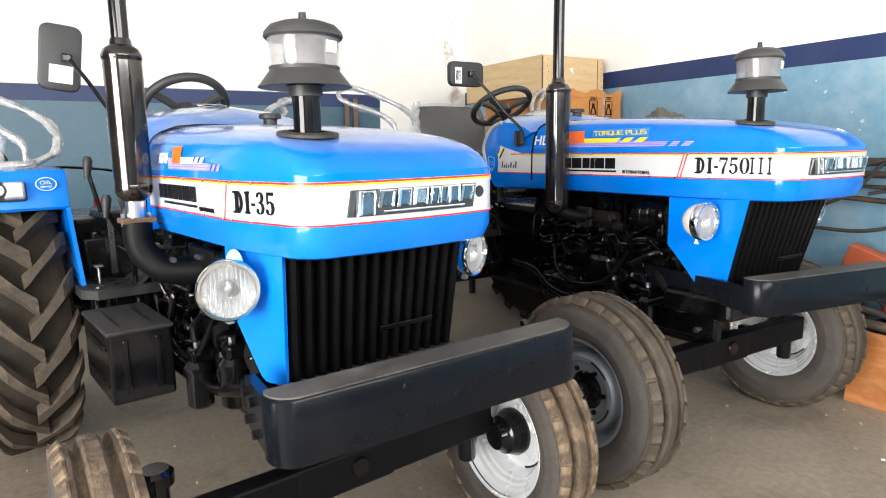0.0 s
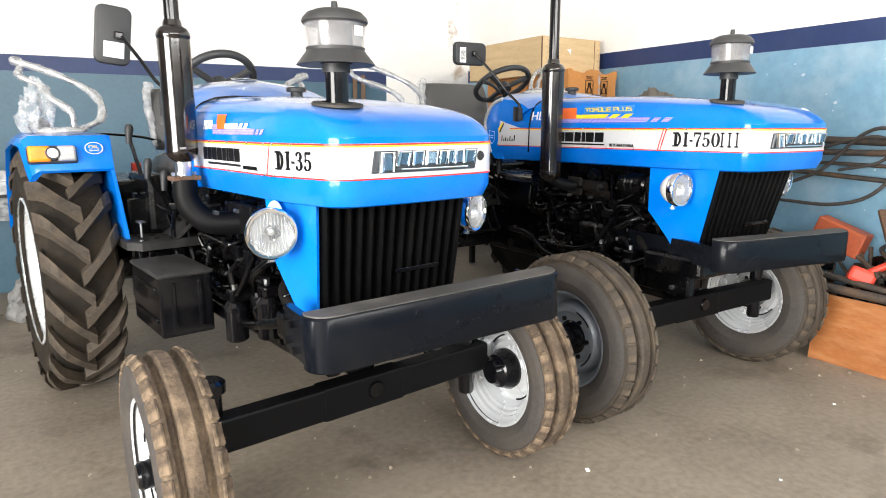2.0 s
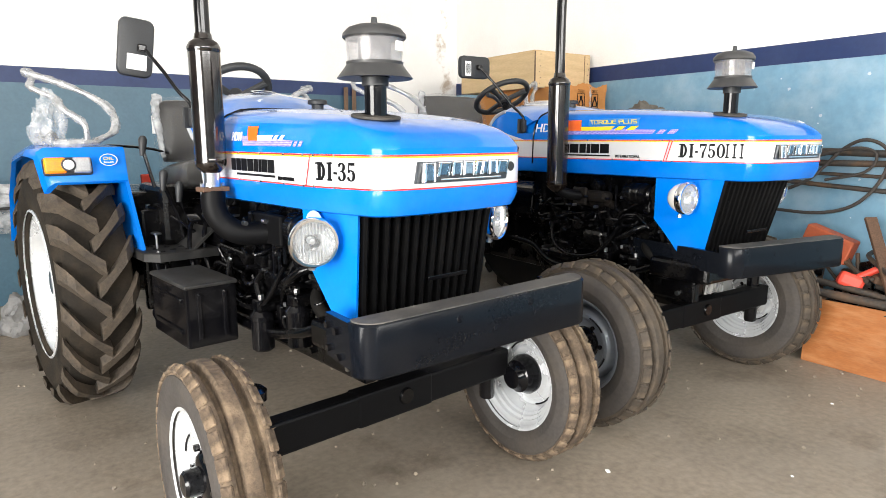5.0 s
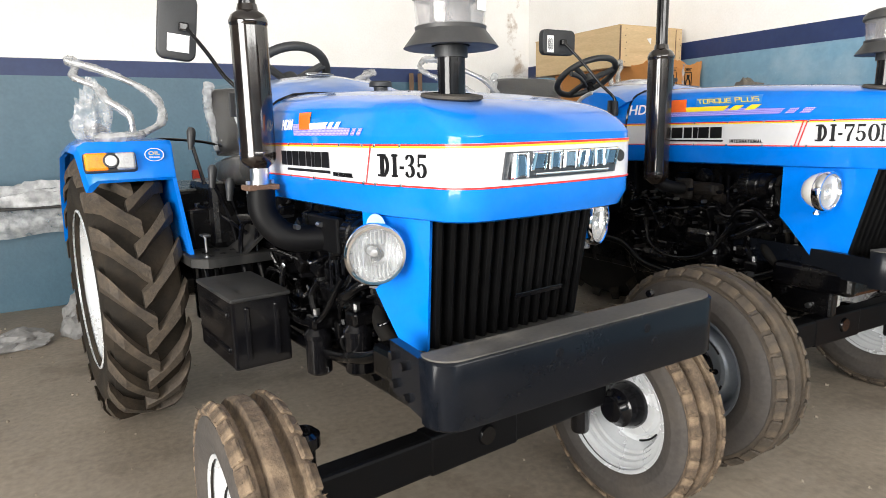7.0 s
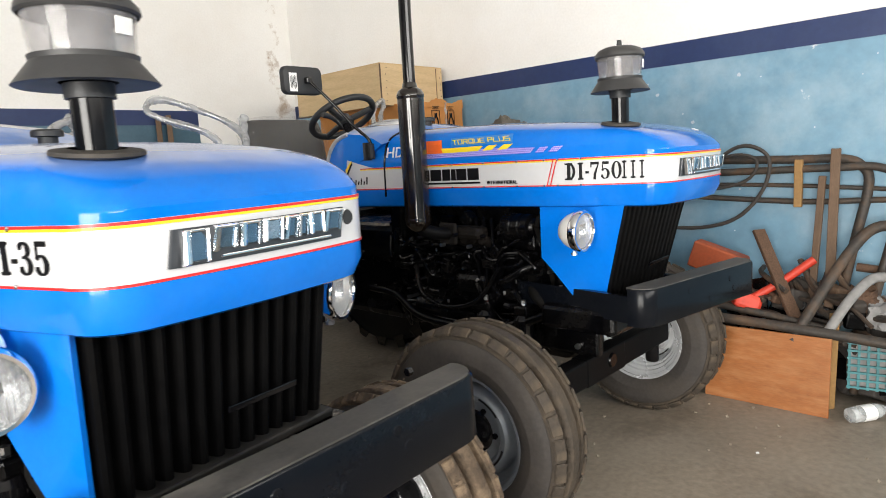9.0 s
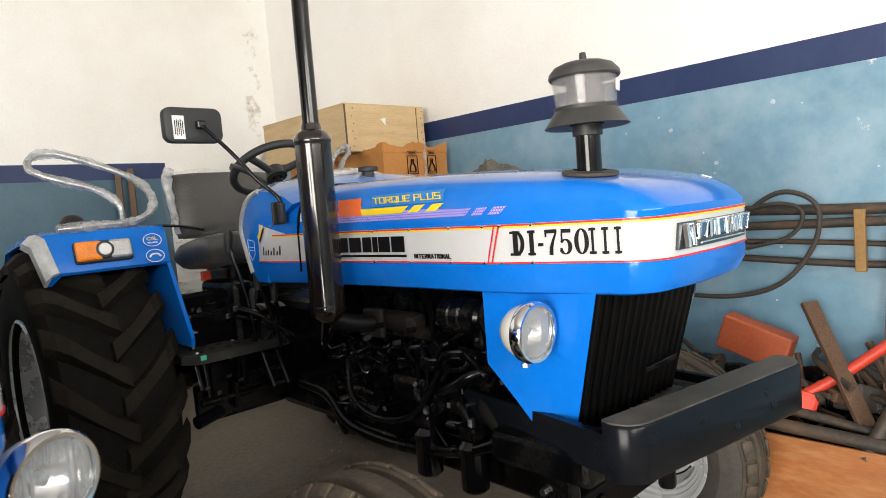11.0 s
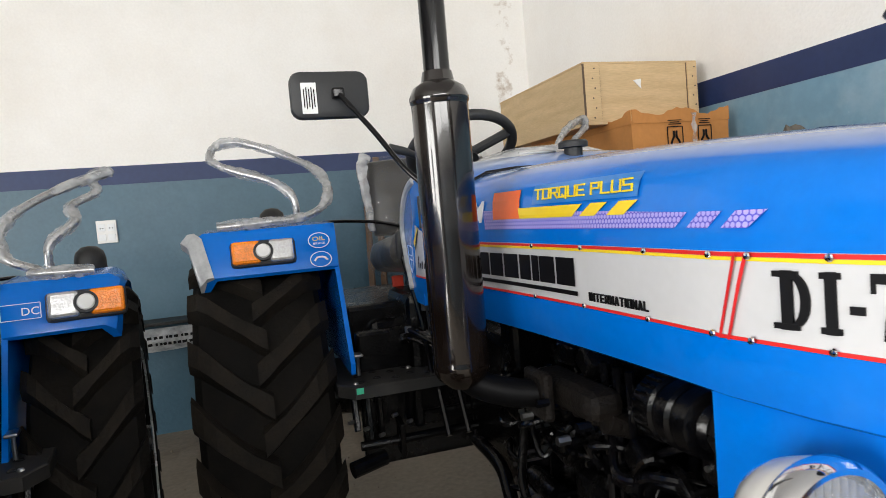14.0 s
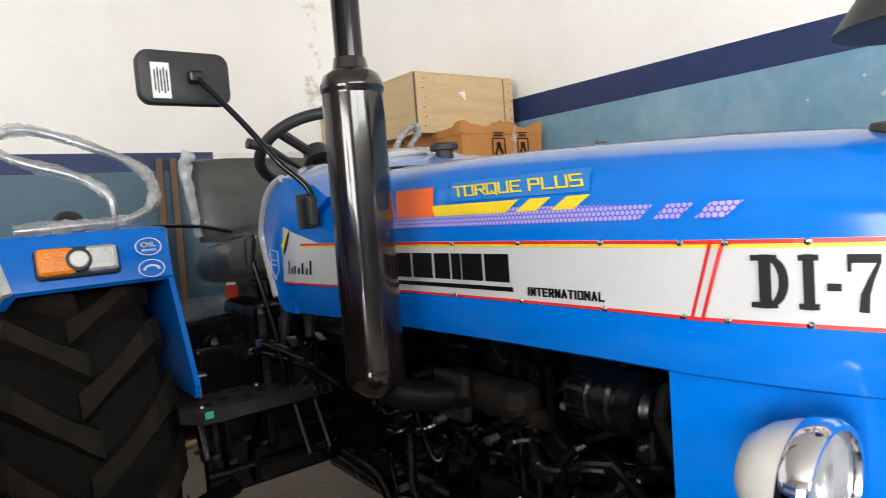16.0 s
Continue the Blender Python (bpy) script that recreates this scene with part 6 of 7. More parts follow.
    for i in range(6):
        part("brake_rod", tube(B(), [(-0.25, 1.3 + 0.06 * i, 0.9), (-0.36 - 0.02 * (i % 3), 1.36 + 0.07 * i, 1.0 + 0.03 * (i % 2)), (-0.42, 1.5 + 0.08 * i, 1.04 - 0.04 * (i % 3))], 0.009, 8, 5), BLACK, gb, smooth=True)
        part("rod_nut", cyl(B(), (-0.42, 1.5 + 0.08 * i, 1.03 - 0.04 * (i % 3)), (-0.42, 1.5 + 0.08 * i, 1.05 - 0.04 * (i % 3)), 0.012, seg=6), STEEL, gb)
    part("hydraulic_lift", box(B(), (0, cfg["base"] + 0.1, 0.98), (0.36, 0.42, 0.16), 0.03), ENGINE, ra)
    part("dash_support", box(B(), (0, 1.02, 1.1), (0.5, 0.10, 0.55), 0.02), ENGINE, T, "black steel dash support")
    # footboards, pedals, levers
    fy, fx, zf = cfg["foot_y"], cfg["foot_x"], cfg["foot_z"]
    for s in (-1, 1):
        fb = B()
        out = [(s * 0.22, fy), (s * (fx - 0.05), fy), (s * fx, fy + 0.07), (s * fx, fy + 0.5), (s * 0.22, fy + 0.52)]
        rings(fb, [[(x, y, zf - 0.04) for x, y in out], [(x, y, zf - 0.004) for x, y in out], [(x * 0.992, y + 0.004, zf) for x, y in out]])
        board = part("footboard", fb, DUSTY_BLACK, T, "dusty black perforated steel footboard")
        # black discs on the solid board paint the shade of its holes
        hole = None
        for i in range(5):
            for j in range(5):
                if fx - 0.32 + 0.06 * i < 0.24:
                    continue
                t = Matrix.Translation((s * (fx - 0.32 + 0.06 * i), fy + 0.06 + 0.09 * j + 0.03 * (i % 2), zf + 0.0006))
                if hole is None:
                    hole = part("tread_hole_shade", lathe(B(), [(0.016, 0.0), (0.013, 0.0022), (0.010, 0.0), (0.0, 0.0)], (0, 0, 0), (0, 0, 1), 12), INK, board)
                    hole.matrix_basis = t
                else:
                    share(hole, "tread_hole_shade", t, board)
        for i in range(4):
            part("board_bolt", lathe(B(), [(0.0, 0.007), (0.007, 0.006), (0.01, 0.0)], (s * (fx - 0.06 - 0.07 * i), fy + 0.05 + 0.11 * ((i * 3) % 4), zf), (0, 0, 1), 10), STEEL, board, smooth=True)
        toe = B()
        rings(toe, [[(s * (0.34 - d), y, zf + h) for d, h in ((0, 0.0), (0.12, 0.10), (0.12, 0.085), (0.0, -0.015))] for y in (fy + 0.02, fy + 0.5)])
        part("toe_plate", toe, DUSTY_BLACK, board, "sloping inner toe plate")
        part("foot_bracket", box(box(B(), (s * 0.40, fy + 0.12, zf - 0.12), (0.03, 0.05, 0.17), 0.006), (s * 0.3, fy + 0.2, zf - 0.2), (0.25, 0.05, 0.05), 0.01), ENGINE, board)
        part("foot_stud", cyl(box(B(), (s * (fx - 0.09), fy + 0.16, zf + 0.075), (0.034, 0.06, 0.01), 0.004), (s * (fx - 0.09), fy + 0.16, zf), (s * (fx - 0.09), fy + 0.16, zf + 0.075), 0.0065, seg=8), STEEL, board, "small steel pedal")
        part("pivot_shaft", cyl(B(), (s * 0.2, fy + 0.06, zf - 0.22), (s * (fx - 0.06), fy + 0.06, zf - 0.22), 0.016, seg=12), ENGINE, board)
        part("shaft_end", cyl(B(), (s * (fx - 0.14), fy + 0.06, zf - 0.27), (s * (fx - 0.02), fy + 0.03, zf - 0.285), 0.028, seg=14), BLACK, board)
        for k in range(5):
            bx = fx - 0.05 - 0.05 * k
            part("linkage", box(B(), (s * bx, fy + 0.05 + 0.05 * (k % 3), zf - 0.1 - 0.035 * (k % 4)), (0.018, 0.05 + 0.02 * (k % 2), 0.12 + 0.03 * (k % 3)), 0.004, pose(0, 0, 0, 10 * k - 20, 0, 0)), ENGINE, board)
            part("linkage_bolt", cyl(B(), (s * (bx + 0.012), fy + 0.03, zf - 0.12 - 0.03 * (k % 3)), (s * (bx + 0.03), fy + 0.02, zf - 0.12 - 0.03 * (k % 3)), 0.007, seg=6), STEEL, board)
        for k, dx in enumerate((0.27, 0.34)):
            part("pedal", box(tube(B(), [(s * dx, fy - 0.05, zf - 0.2), (s * dx, fy + 0.05, zf - 0.02), (s * dx, fy + 0.03, zf + 0.10), (s * dx, fy - 0.02, zf + 0.15)], 0.011, 8, 5), (s * dx, fy - 0.02, zf + 0.155), (0.05, 0.06, 0.012), 0.004, pose(0, 0, 0, 25, 0, 0)), BLACK, board, smooth=True)
    if cfg["green_tag"]:
        part("tag", box(B(), (-fx + 0.065, fy - 0.002, zf - 0.012), (0.024, 0.003, 0.02)), GREEN_TAG, T, "small green tag")
    for x, y, z, dx, dy in cfg["levers"]:
        lv = part("lever", tube(B(), [(x, y, 0.86), (x + dx * 0.3, y + dy * 0.2, 0.86 + (z - 0.86) * 0.45), (x + dx, y + dy, z)], 0.009, 8, 6), BLACK, T, "black control lever", smooth=True)
        part("knob", lathe(B(), [(0.0, 0.05), (0.012, 0.048), (0.021, 0.03), (0.018, 0.0), (0.012, -0.05), (0.0, -0.05)], (x + dx, y + dy, z + 0.02), (0.1, 0, 1), 14), PLASTIC, lv, smooth=True)
    part("red_reflector", box(B(), (-0.33, cfg["base"] - 0.1, 1.16), (0.05, 0.02, 0.05), 0.006), RED_PLASTIC, T)
    if cfg["battery"]:
        x0, x1, y0, y1, z0, z1 = cfg["battery"]
        bx = part("battery_box", box(B(), ((x0 + x1) / 2, (y0 + y1) / 2, (z0 + z1) / 2), (x1 - x0, y1 - y0, z1 - z0), 0.012), BLACK, T, "black pressed-steel battery box")
        for k in (0.25, 0.75):
            part("pressed_rib", box(B(), (x0 + (x1 - x0) * k, y0, (z0 + z1) / 2), (0.02, 0.016, (z1 - z0) * 0.76), 0.006), BLACK, bx)
            part("pressed_rib", box(B(), (x0, (y0 + y1) / 2, z0 + (z1 - z0) * k), (0.016, (y1 - y0) * 0.76, 0.02), 0.006), BLACK, bx)
            part("pressed_rib", box(B(), (x0 + (x1 - x0) * k, (y0 + y1) / 2, z1), (0.012, (y1 - y0) * 0.72, 0.008), 0.003), DUSTY_BLACK, bx)
        part("lid", box(B(), ((x0 + x1) / 2, (y0 + y1) / 2, z1 - 0.004), (x1 - x0 + 0.01, y1 - y0 + 0.01, 0.016), 0.006), DUSTY_BLACK, bx, "dusty lid")
        part("box_bracket", box(B(), ((x1 - 0.2) / 2 , (y0 + y1) / 2 + 0.05, z0 + 0.03), (abs(x1) - 0.1, 0.06, 0.04), 0.008), ENGINE, bx)


def films_for(y, z, long, orange, high):
    """The flank's orange, yellow and mesh films, from y forwards over a length, with their foot at z."""
    w = orange
    bar = (long - w) * 0.42
    t = high * 0.36
    out = [(PURPLE, [(y + 0.02, z - t), (y - w - bar * 1.42, z - t), (y - w - bar * 1.49, z), (y + 0.035, z + t)]),
           (ORANGE, [(y - 0.02, z), (y - w * 1.1, z), (y - w * 0.96, z + high), (y, z + high)]),
           (YELLOW, [(y - w * 1.1, z), (y - w - bar * 0.62, z), (y - w - bar * 0.7, z + t), (y - w, z + t)])]
    for k in (0.69, 0.93):
        out.append((YELLOW, [(y - w - bar * k, z), (y - w - bar * (k + 0.14), z), (y - w - bar * (k + 0.23), z + t), (y - w - bar * (k + 0.09), z + t)]))
    for k in (1.49, 1.68):
        out.append((PURPLE, [(y - w - bar * k, z - t), (y - w - bar * (k + 0.12), z - t), (y - w - bar * (k + 0.19), z), (y - w - bar * (k + 0.07), z)]))
    return out


b1, b2 = Body(0.022, -0.345, end=0.70), Body(0.062, -0.46, 0.095, 0.085)
SMALL = dict(hood_end=0.70, seam=0.697, wheel_x=-0.09, bump_w=0.472, dz=0.022, nose=-0.345, taper=0.068, grow=0.03, grille_w=(0.30, 0.285), rib=WORN, grille_y=(-0.205, -0.155), rf=0.359, wf=0.17, rr=0.64, wr=0.325, base=1.89, track_f=0.67, track_r=0.705, axle_dx=-0.083, shift_r=0.085, fender_in=0.512, fender_w=0.41, fender_dz=0.0, decals=1, trim=False,
             join=-0.02, words=[("DI-35", 0.058, -0.06, b1.lo + 0.024, 0.165, INK), ("INTERNATIONAL", 0.012, 0.185, b1.lo + 0.014, 0.115, INK), ("HDM", 0.034, 0.535, b1.crease + 0.022, 0.075, WHITE_INK)],
             blocks=(0.545, b1.lo + 0.036, 0.046, 0.34), blocks_from=0, films=[(WHITE_INK if fm is YELLOW else fm, fp) for fm, fp in films_for(0.425, b1.crease + 0.022, 0.50, 0.085, 0.052)], panel_drop=0.0, lamp_dy=0.03, round_badge=True,
             intake_size=(1.0, 1.0, 0.90), intake=(-0.19, -0.135), exhaust=(-0.462, 0.56, 1.262, 1.735), neck=True, elbow_top=1.175, wheel_y=1.15, wheel_z=1.583, wheel_tilt=-45, wheel_r=0.17, lamp_x=0.420, lamp_yaw=18, plate_long=0.2, bump_dx=0.008, bump_slim=0.0, bump_roll=-1.5, bump_lift=-0.012, bump_turn=-6.5, mirror_roll=7,
             mirror=(-0.555, 1.04, 1.745, 0.135, 0.235), mirror_turn=-8, mirror_foot=(-0.42, 0.83, 1.46), seat=(1.72, 1.17, 0.46, 0.025), lamp_off=0.248, paper_bit=None, carcass=BROWN_RUBBER, cowl_r=0.02, foot_x=0.545, cap=(0.06, 0.64), cap_dz=0.004, rim=(RIM, RIM), steer=-4, wheel_dy=(-0.045, -0.125), lug=TREAD,
             bump_dz=0.034, bump_y=-0.475, bumper_bolts=((-0.13, 0.834), (0.17, 0.834), (0.02, 0.775), (0.2, 0.79)), filters=((0.475, -0.328, 0.53), (0.262, -0.285, 0.586)), foot_z=0.855, foot_y=1.13, green_tag=False, seed=3,
             levers=((-0.36, 1.45, 1.32, -0.06, 0.05), (-0.30, 1.35, 1.16, -0.1, -0.05), (-0.25, 1.4, 1.1, -0.08, -0.1), (-0.28, 1.6, 1.05, -0.05, -0.1)),
             battery=(-0.572, -0.362, 0.625, 1.03, 0.542, 0.80))
LARGE = dict(SMALL, hood_end=1.16, seam=0.88, dz=0.062, nose=-0.46, taper=0.095, grow=0.085, grille_w=(0.292, 0.272), rib=TREAD, wheel_x=-0.165, bump_w=0.405, grille_y=(-0.30, -0.195), rf=0.397, wf=0.2, rr=0.69, wr=0.465, base=2.10, track_f=0.715, track_r=0.915, axle_dx=-0.082, shift_r=0.18, fender_in=0.62, fender_w=0.535, fender_dz=0.10, decals=2, trim=True,
             join=-0.025, words=[("DI-750", 0.066, -0.083, b2.lo + 0.022, 0.212, INK), ("III", 0.066, -0.297, b2.lo + 0.022, 0.078, INK), ("INTERNATIONAL", 0.0145, 0.29, b2.lo + 0.014, 0.155, INK), ("TORQUE PLUS", 0.021, 0.472, b2.crease + 0.064, 0.30, YELLOW), ("HDM", 0.05, 0.86, b2.crease + 0.025, 0.16, WHITE_INK)],
             blocks=(0.775, b2.lo + 0.034, 0.05, 0.45), blocks_from=1, films=films_for(0.662, b2.crease + 0.03, 0.906, 0.125, 0.058), round_badge=False, panel_drop=0.06, lamp_dy=-0.035,
             intake_size=(0.91, 0.91, 0.91), intake=(-0.205, -0.235), exhaust=(-0.53, 0.575, 1.10, 1.70), neck=False, elbow_top=1.11, wheel_y=1.50, wheel_z=1.655, wheel_tilt=-32, wheel_r=0.186, lamp_x=0.408, lamp_yaw=0, plate_long=0.70, bump_dx=0.007, bump_slim=0.012, bump_roll=0, bump_lift=0.0, bump_turn=-10, mirror_roll=0,
             mirror=(-0.664, 1.165, 1.795, 0.22, 0.13), mirror_turn=0, mirror_foot=(-0.465, 0.93, 1.445), seat=(1.98, 1.28, 0.62, -0.09), lamp_off=0.257, paper_bit=(0.215, -0.36), carcass=DARK_RUBBER, cowl_r=0.07, foot_x=0.685, cap=(-0.008, 0.985), cap_dz=0.036, rim=(GREY_RIM, RIM), steer=3.5, wheel_dy=(0.05, 0.075),
             lug=LUG_SHADED, bump_dz=0.05, bump_y=-0.49, filters=((0.40, -0.3, 0.53), (0.19, -0.30, 0.53)), foot_z=0.885, foot_y=1.415, green_tag=True, seed=8, battery=None)

tractor("tractor", pose(0.843, 1.95, 0, 0, 0, 7.4), "blue tractor with a white DI-35 band, on concrete floor", SMALL)
tractor("tractor", pose(2.727, 1.925, 0, 0, 0, 0.0), "larger blue tractor with a white DI-750 band", LARGE)


# ---- things round the walls ----
def crate():
    t = thing("wooden_crate", pose(3.77, 4.575, 1.80), "large pale plywood crate on top of cartons", "crate")
    sx, sy, sz = 0.66, 1.05, 0.30
    part("body", box(B(), (0, 0, sz / 2), (sx, sy, sz), 0.003), CRATE, t)
    part("bottom_batten", box(B(), (0, -sy / 2 + 0.03, 0.012), (sx + 0.012, 0.08, 0.022), 0.003), CRATE, t)
    nail = None
    for x, w in ((-sx / 2 + 0.044, 0.086), (sx / 2 - 0.03, 0.058)):
        part("corner_strip", box(B(), (x, -sy / 2 - 0.004, sz / 2 + 0.01), (w, 0.012, sz - 0.024), 0.002), CRATE, t)
        part("dark_joint", box(B(), (x - math.copysign(w / 2 + 0.002, x), -sy / 2 - 0.001, sz / 2 + 0.01), (0.004, 0.004, sz - 0.024)), OLD_WOOD, t)
        for k in range(6):
            m = Matrix.Translation((x + 0.012 * (k % 2), -sy / 2 - 0.0105, 0.035 + 0.048 * k))
            if nail is None:
                nail = part("nail_head", cyl(B(), (0, 0, 0), (0, -0.0015, 0), 0.004, seg=8), OLD_STEEL, t)
                nail.matrix_basis = m
            else:
                share(nail, "nail_head", m, t)
    part("edge_joint", box(B(), (-sx / 2 - 0.001, -sy / 2 - 0.004, sz / 2), (0.005, 0.014, sz), 0.001), OLD_WOOD, t)
    part("label", prism(B(), [(-0.05, 0.215), (-0.028, 0.219), (-0.004, 0.222), (-0.008, 0.19), (-0.004, 0.172), (-0.02, 0.186), (-0.03, 0.196)], 1, -sy / 2 - 0.003, -sy / 2 + 0.001), PAPER, t, "torn paper label")
    part("lid", box(B(), (0, 0, sz + 0.004), (sx + 0.006, sy + 0.006, 0.010), 0.002), CRATE, t)
    return t


def carton(x, y, z, sx, sy, sz, rz=0, front=True):
    t = thing("carton", pose(x, y, z, 0, 0, rz), "torn brown cardboard carton with printed handling marks" if front else "brown cardboard carton under a wooden crate", "carton", "stacked cartons")
    bm = box(B(), (0, 0, sz / 2), (sx, sy, sz))
    bmesh.ops.subdivide_edges(bm, edges=bm.edges[:], cuts=7, use_grid_fill=True)
    for v in bm.verts:
        v.co += 0.008 * noise.noise_vector(v.co * 5 + Vector((x, y, 3)))
    part("body", bm, CARTON, t, smooth=True)
    rng = random.Random(17)
    for side in ((-1, 0), (0, -1)) if front else ((-1, 0),):
        # ragged upstanding edge of a torn flap
        long = sx if side[1] else sy
        n = 22
        foot = [(long * (i / n - 0.5), sz - 0.02) for i in range(n + 1)]
        top = [(long * (i / n - 0.5), sz + (0.042 if side[1] else 0.012 + 0.03 * (1 - i / n)) * (0.75 + 0.35 * math.sin(i * 0.55 + 1.9)) + rng.uniform(-0.006, 0.006)) for i in range(n + 1)]
        bm = B()
        at = (lambda p, d: (p[0], -sy / 2 - 0.006 + d, p[1])) if side[1] else (lambda p, d: (-sx / 2 - 0.006 + d, p[0], p[1]))
        rings(bm, [[at(a, 0.0), at(d, 0.0), at(d, 0.005), at(a, 0.005)] for a, d in zip(foot, top)])
        part("torn_flap", bm, CARTON, t, "ragged torn flap")
    if front:
        for k, wide in ((-0.045, 0.085), (0.125, 0.075)):
            pr = B()
            f = -sy / 2 - 0.009
            for d in (-1, 1):
                box(pr, (k * 1.0 + d * wide / 2, f, sz - 0.10), (0.004, 0.003, 0.115))
                box(pr, (k * 1.0, f, sz - 0.10 + d * 0.0575), (wide, 0.003, 0.004))
            tube(pr, [(k - 0.024, f, sz - 0.145), (k - 0.022, f, sz - 0.115), (k - 0.008, f, sz - 0.09), (k - 0.008, f, sz - 0.062)], 0.005, 6, 4)
            tube(pr, [(k + 0.024, f, sz - 0.145), (k + 0.022, f, sz - 0.115), (k + 0.008, f, sz - 0.09), (k + 0.008, f, sz - 0.062)], 0.005, 6, 4)
            box(pr, (k, f, sz - 0.145), (0.05, 0.003, 0.005))
            for r in range(3):
                box(pr, (k, f, sz - 0.012 - 0.009 * r), (wide * (0.9, 0.6, 0.8)[r], 0.003, 0.004))
            part("print", pr, INK, t)
        tape = B()
        loops = []
        for i in range(12):
            zz = sz + 0.02 - 0.2 * i / 11
            loops.append([(0.062 + 0.012 * q + 0.006 * math.sin(i * 1.7 + q), -sy / 2 - 0.011 - 0.004 * abs(math.sin(i * 2.3 + q)), zz) for q in (-1, 0, 1)])
        rings(tape, loops, closed=False)
        part("tape", tape, BOTTLE, t, "crumpled clear packing tape")
    return t


crate()
carton(3.835, 4.10, 1.42, 0.55, 0.50, 0.372)
carton(3.82, 4.67, 1.42, 0.54, 0.56, 0.372, 2, False)
rack = thing("steel_rack", pose(3.81, 4.13, 0), "dark steel rack under the crate and cartons", "rack")
part("shelf", box(B(), (0, 0, 1.40), (0.70, 2.02, 0.04), 0.006), DUSTY_BLACK, rack)
part("shelf", box(B(), (0, 0, 0.35), (0.70, 2.02, 0.03), 0.006), DUSTY_BLACK, rack)
for x in (-0.32, 0.32):
    for y in (-0.98, 0.98):
        part("leg", box(B(), (x, y, 0.69), (0.05, 0.05, 1.38), 0.006), DUSTY_BLACK, rack)


def board():
    t = thing("plywood_board", pose(3.675, 1.49, 0.0, 0, 5, 0), "orange-brown plywood board leaning on scrap", "board")
    part("sheet", box(B(), (0, 0, 0.20), (0.018, 0.60, 0.40), 0.002), PLY, t)
    return t


board()


def pole(name, pts, r, mat, label, category, seg=10):
    bm = tube(B(), pts, r, seg, 6)
    return tagged(part(name, bm, mat, smooth=True), label, category)


def plank(a, c, w, d, mat, label, name="wood_plank"):
    a, c = Vector(a), Vector(c)
    m = (c - a).to_track_quat("Z", "Y").to_matrix().to_4x4()
    o = part(name, box(B(), (0, 0, (c - a).length / 2), (w, d, (c - a).length), 0.004), mat)
    o.matrix_basis = Matrix.Translation(a) @ m
    return tagged(o, label, "plank")


WX = XR - 0.05
pole("bent_pipe_frame", [(WX, 3.0, 1.31), (WX, 2.2, 1.29), (WX, 1.5, 1.27), (WX, 1.25, 1.265), (WX, 1.16, 1.22), (WX - 0.01, 1.13, 1.12), (WX - 0.06, 1.18, 0.8), (WX - 0.14, 1.3, 0.05)], 0.024, OLD_STEEL, "dark bent steel pipe frame leaning on the wall", "pipe frame")
pole("bent_pipe_frame", [(WX - 0.03, 3.0, 1.22), (WX - 0.03, 2.0, 1.21), (WX - 0.03, 1.3, 1.22), (WX - 0.03, 1.1, 1.22), (WX - 0.04, 1.0, 1.16), (WX - 0.06, 0.99, 1.0), (WX - 0.1, 1.06, 0.6), (WX - 0.16, 1.14, 0.04)], 0.021, OLD_STEEL, "dark bent steel pipe frame leaning on the wall", "pipe frame")
pole("steel_rod", [(WX, 2.6, 1.15), (WX, 1.6, 1.13), (WX, 1.0, 1.10)], 0.012, OLD_STEEL, "thin rusty steel rod along the wall", "rod")
pole("steel_rod", [(WX - 0.02, 2.4, 1.09), (WX - 0.02, 1.5, 1.04), (WX - 0.02, 1.05, 1.05)], 0.016, OLD_STEEL, "rusty steel rod along the wall", "rod")
pole("hose_loop", [(WX - 0.05, 2.3, 0.98), (WX - 0.05, 2.05, 1.1), (WX - 0.05, 1.86, 1.30), (WX - 0.06, 1.72, 1.36), (WX - 0.06, 1.60, 1.29), (WX - 0.06, 1.62, 1.12), (WX - 0.05, 1.76, 0.95), (WX - 0.05, 1.98, 0.88), (WX - 0.05, 2.3, 0.88)], 0.011, RUBBER, "loop of thin black hose on the wall", "hose", 8)
pole("hose_loop", [(WX - 0.05, 2.4, 1.12), (WX - 0.05, 2.05, 1.24), (WX - 0.06, 1.78, 1.31), (WX - 0.06, 1.66, 1.27), (WX - 0.05, 1.72, 1.16), (WX - 0.05, 1.95, 1.10)], 0.009, RUBBER, "loop of thin black hose on the wall", "hose", 8)
plank((WX - 0.2, 1.26, 0.3), (WX - 0.04, 1.275, 1.32), 0.045, 0.03, OLD_WOOD, "narrow rough wooden batten standing upright")
plank((WX - 0.2, 1.35, 0.3), (WX - 0.06, 1.33, 1.18), 0.035, 0.02, OLD_WOOD, "thin grey wooden slat standing upright")
tagged(part("strap", box(B(), (WX - 0.04, 1.45, 1.14), (0.03, 0.04, 0.26), 0.004), STRAP), "short ochre strap hanging from the pipes", "strap")


def crumple(name, at, size, mat, label, category, seed, rough=0.5):
    rng = random.Random(seed)
    bm = B()
    bmesh.ops.create_icosphere(bm, subdivisions=4, radius=1)
    off = Vector((rng.uniform(0, 50), rng.uniform(0, 50), rng.uniform(0, 50)))
    for v in bm.verts:
        d = v.co.normalized()
        k = 1 + rough * (noise.noise(d * 2.2 + off) * 0.7 + abs(noise.noise(d * 6 + off)) * 0.5)
        v.co = Vector((d.x * size[0] * k, d.y * size[1] * k, max(0.0, (d.z + 0.35) * size[2] * k)))
    o = part(name, bm, mat, smooth=True)
    o.location = at
    return tagged(o, label, category)


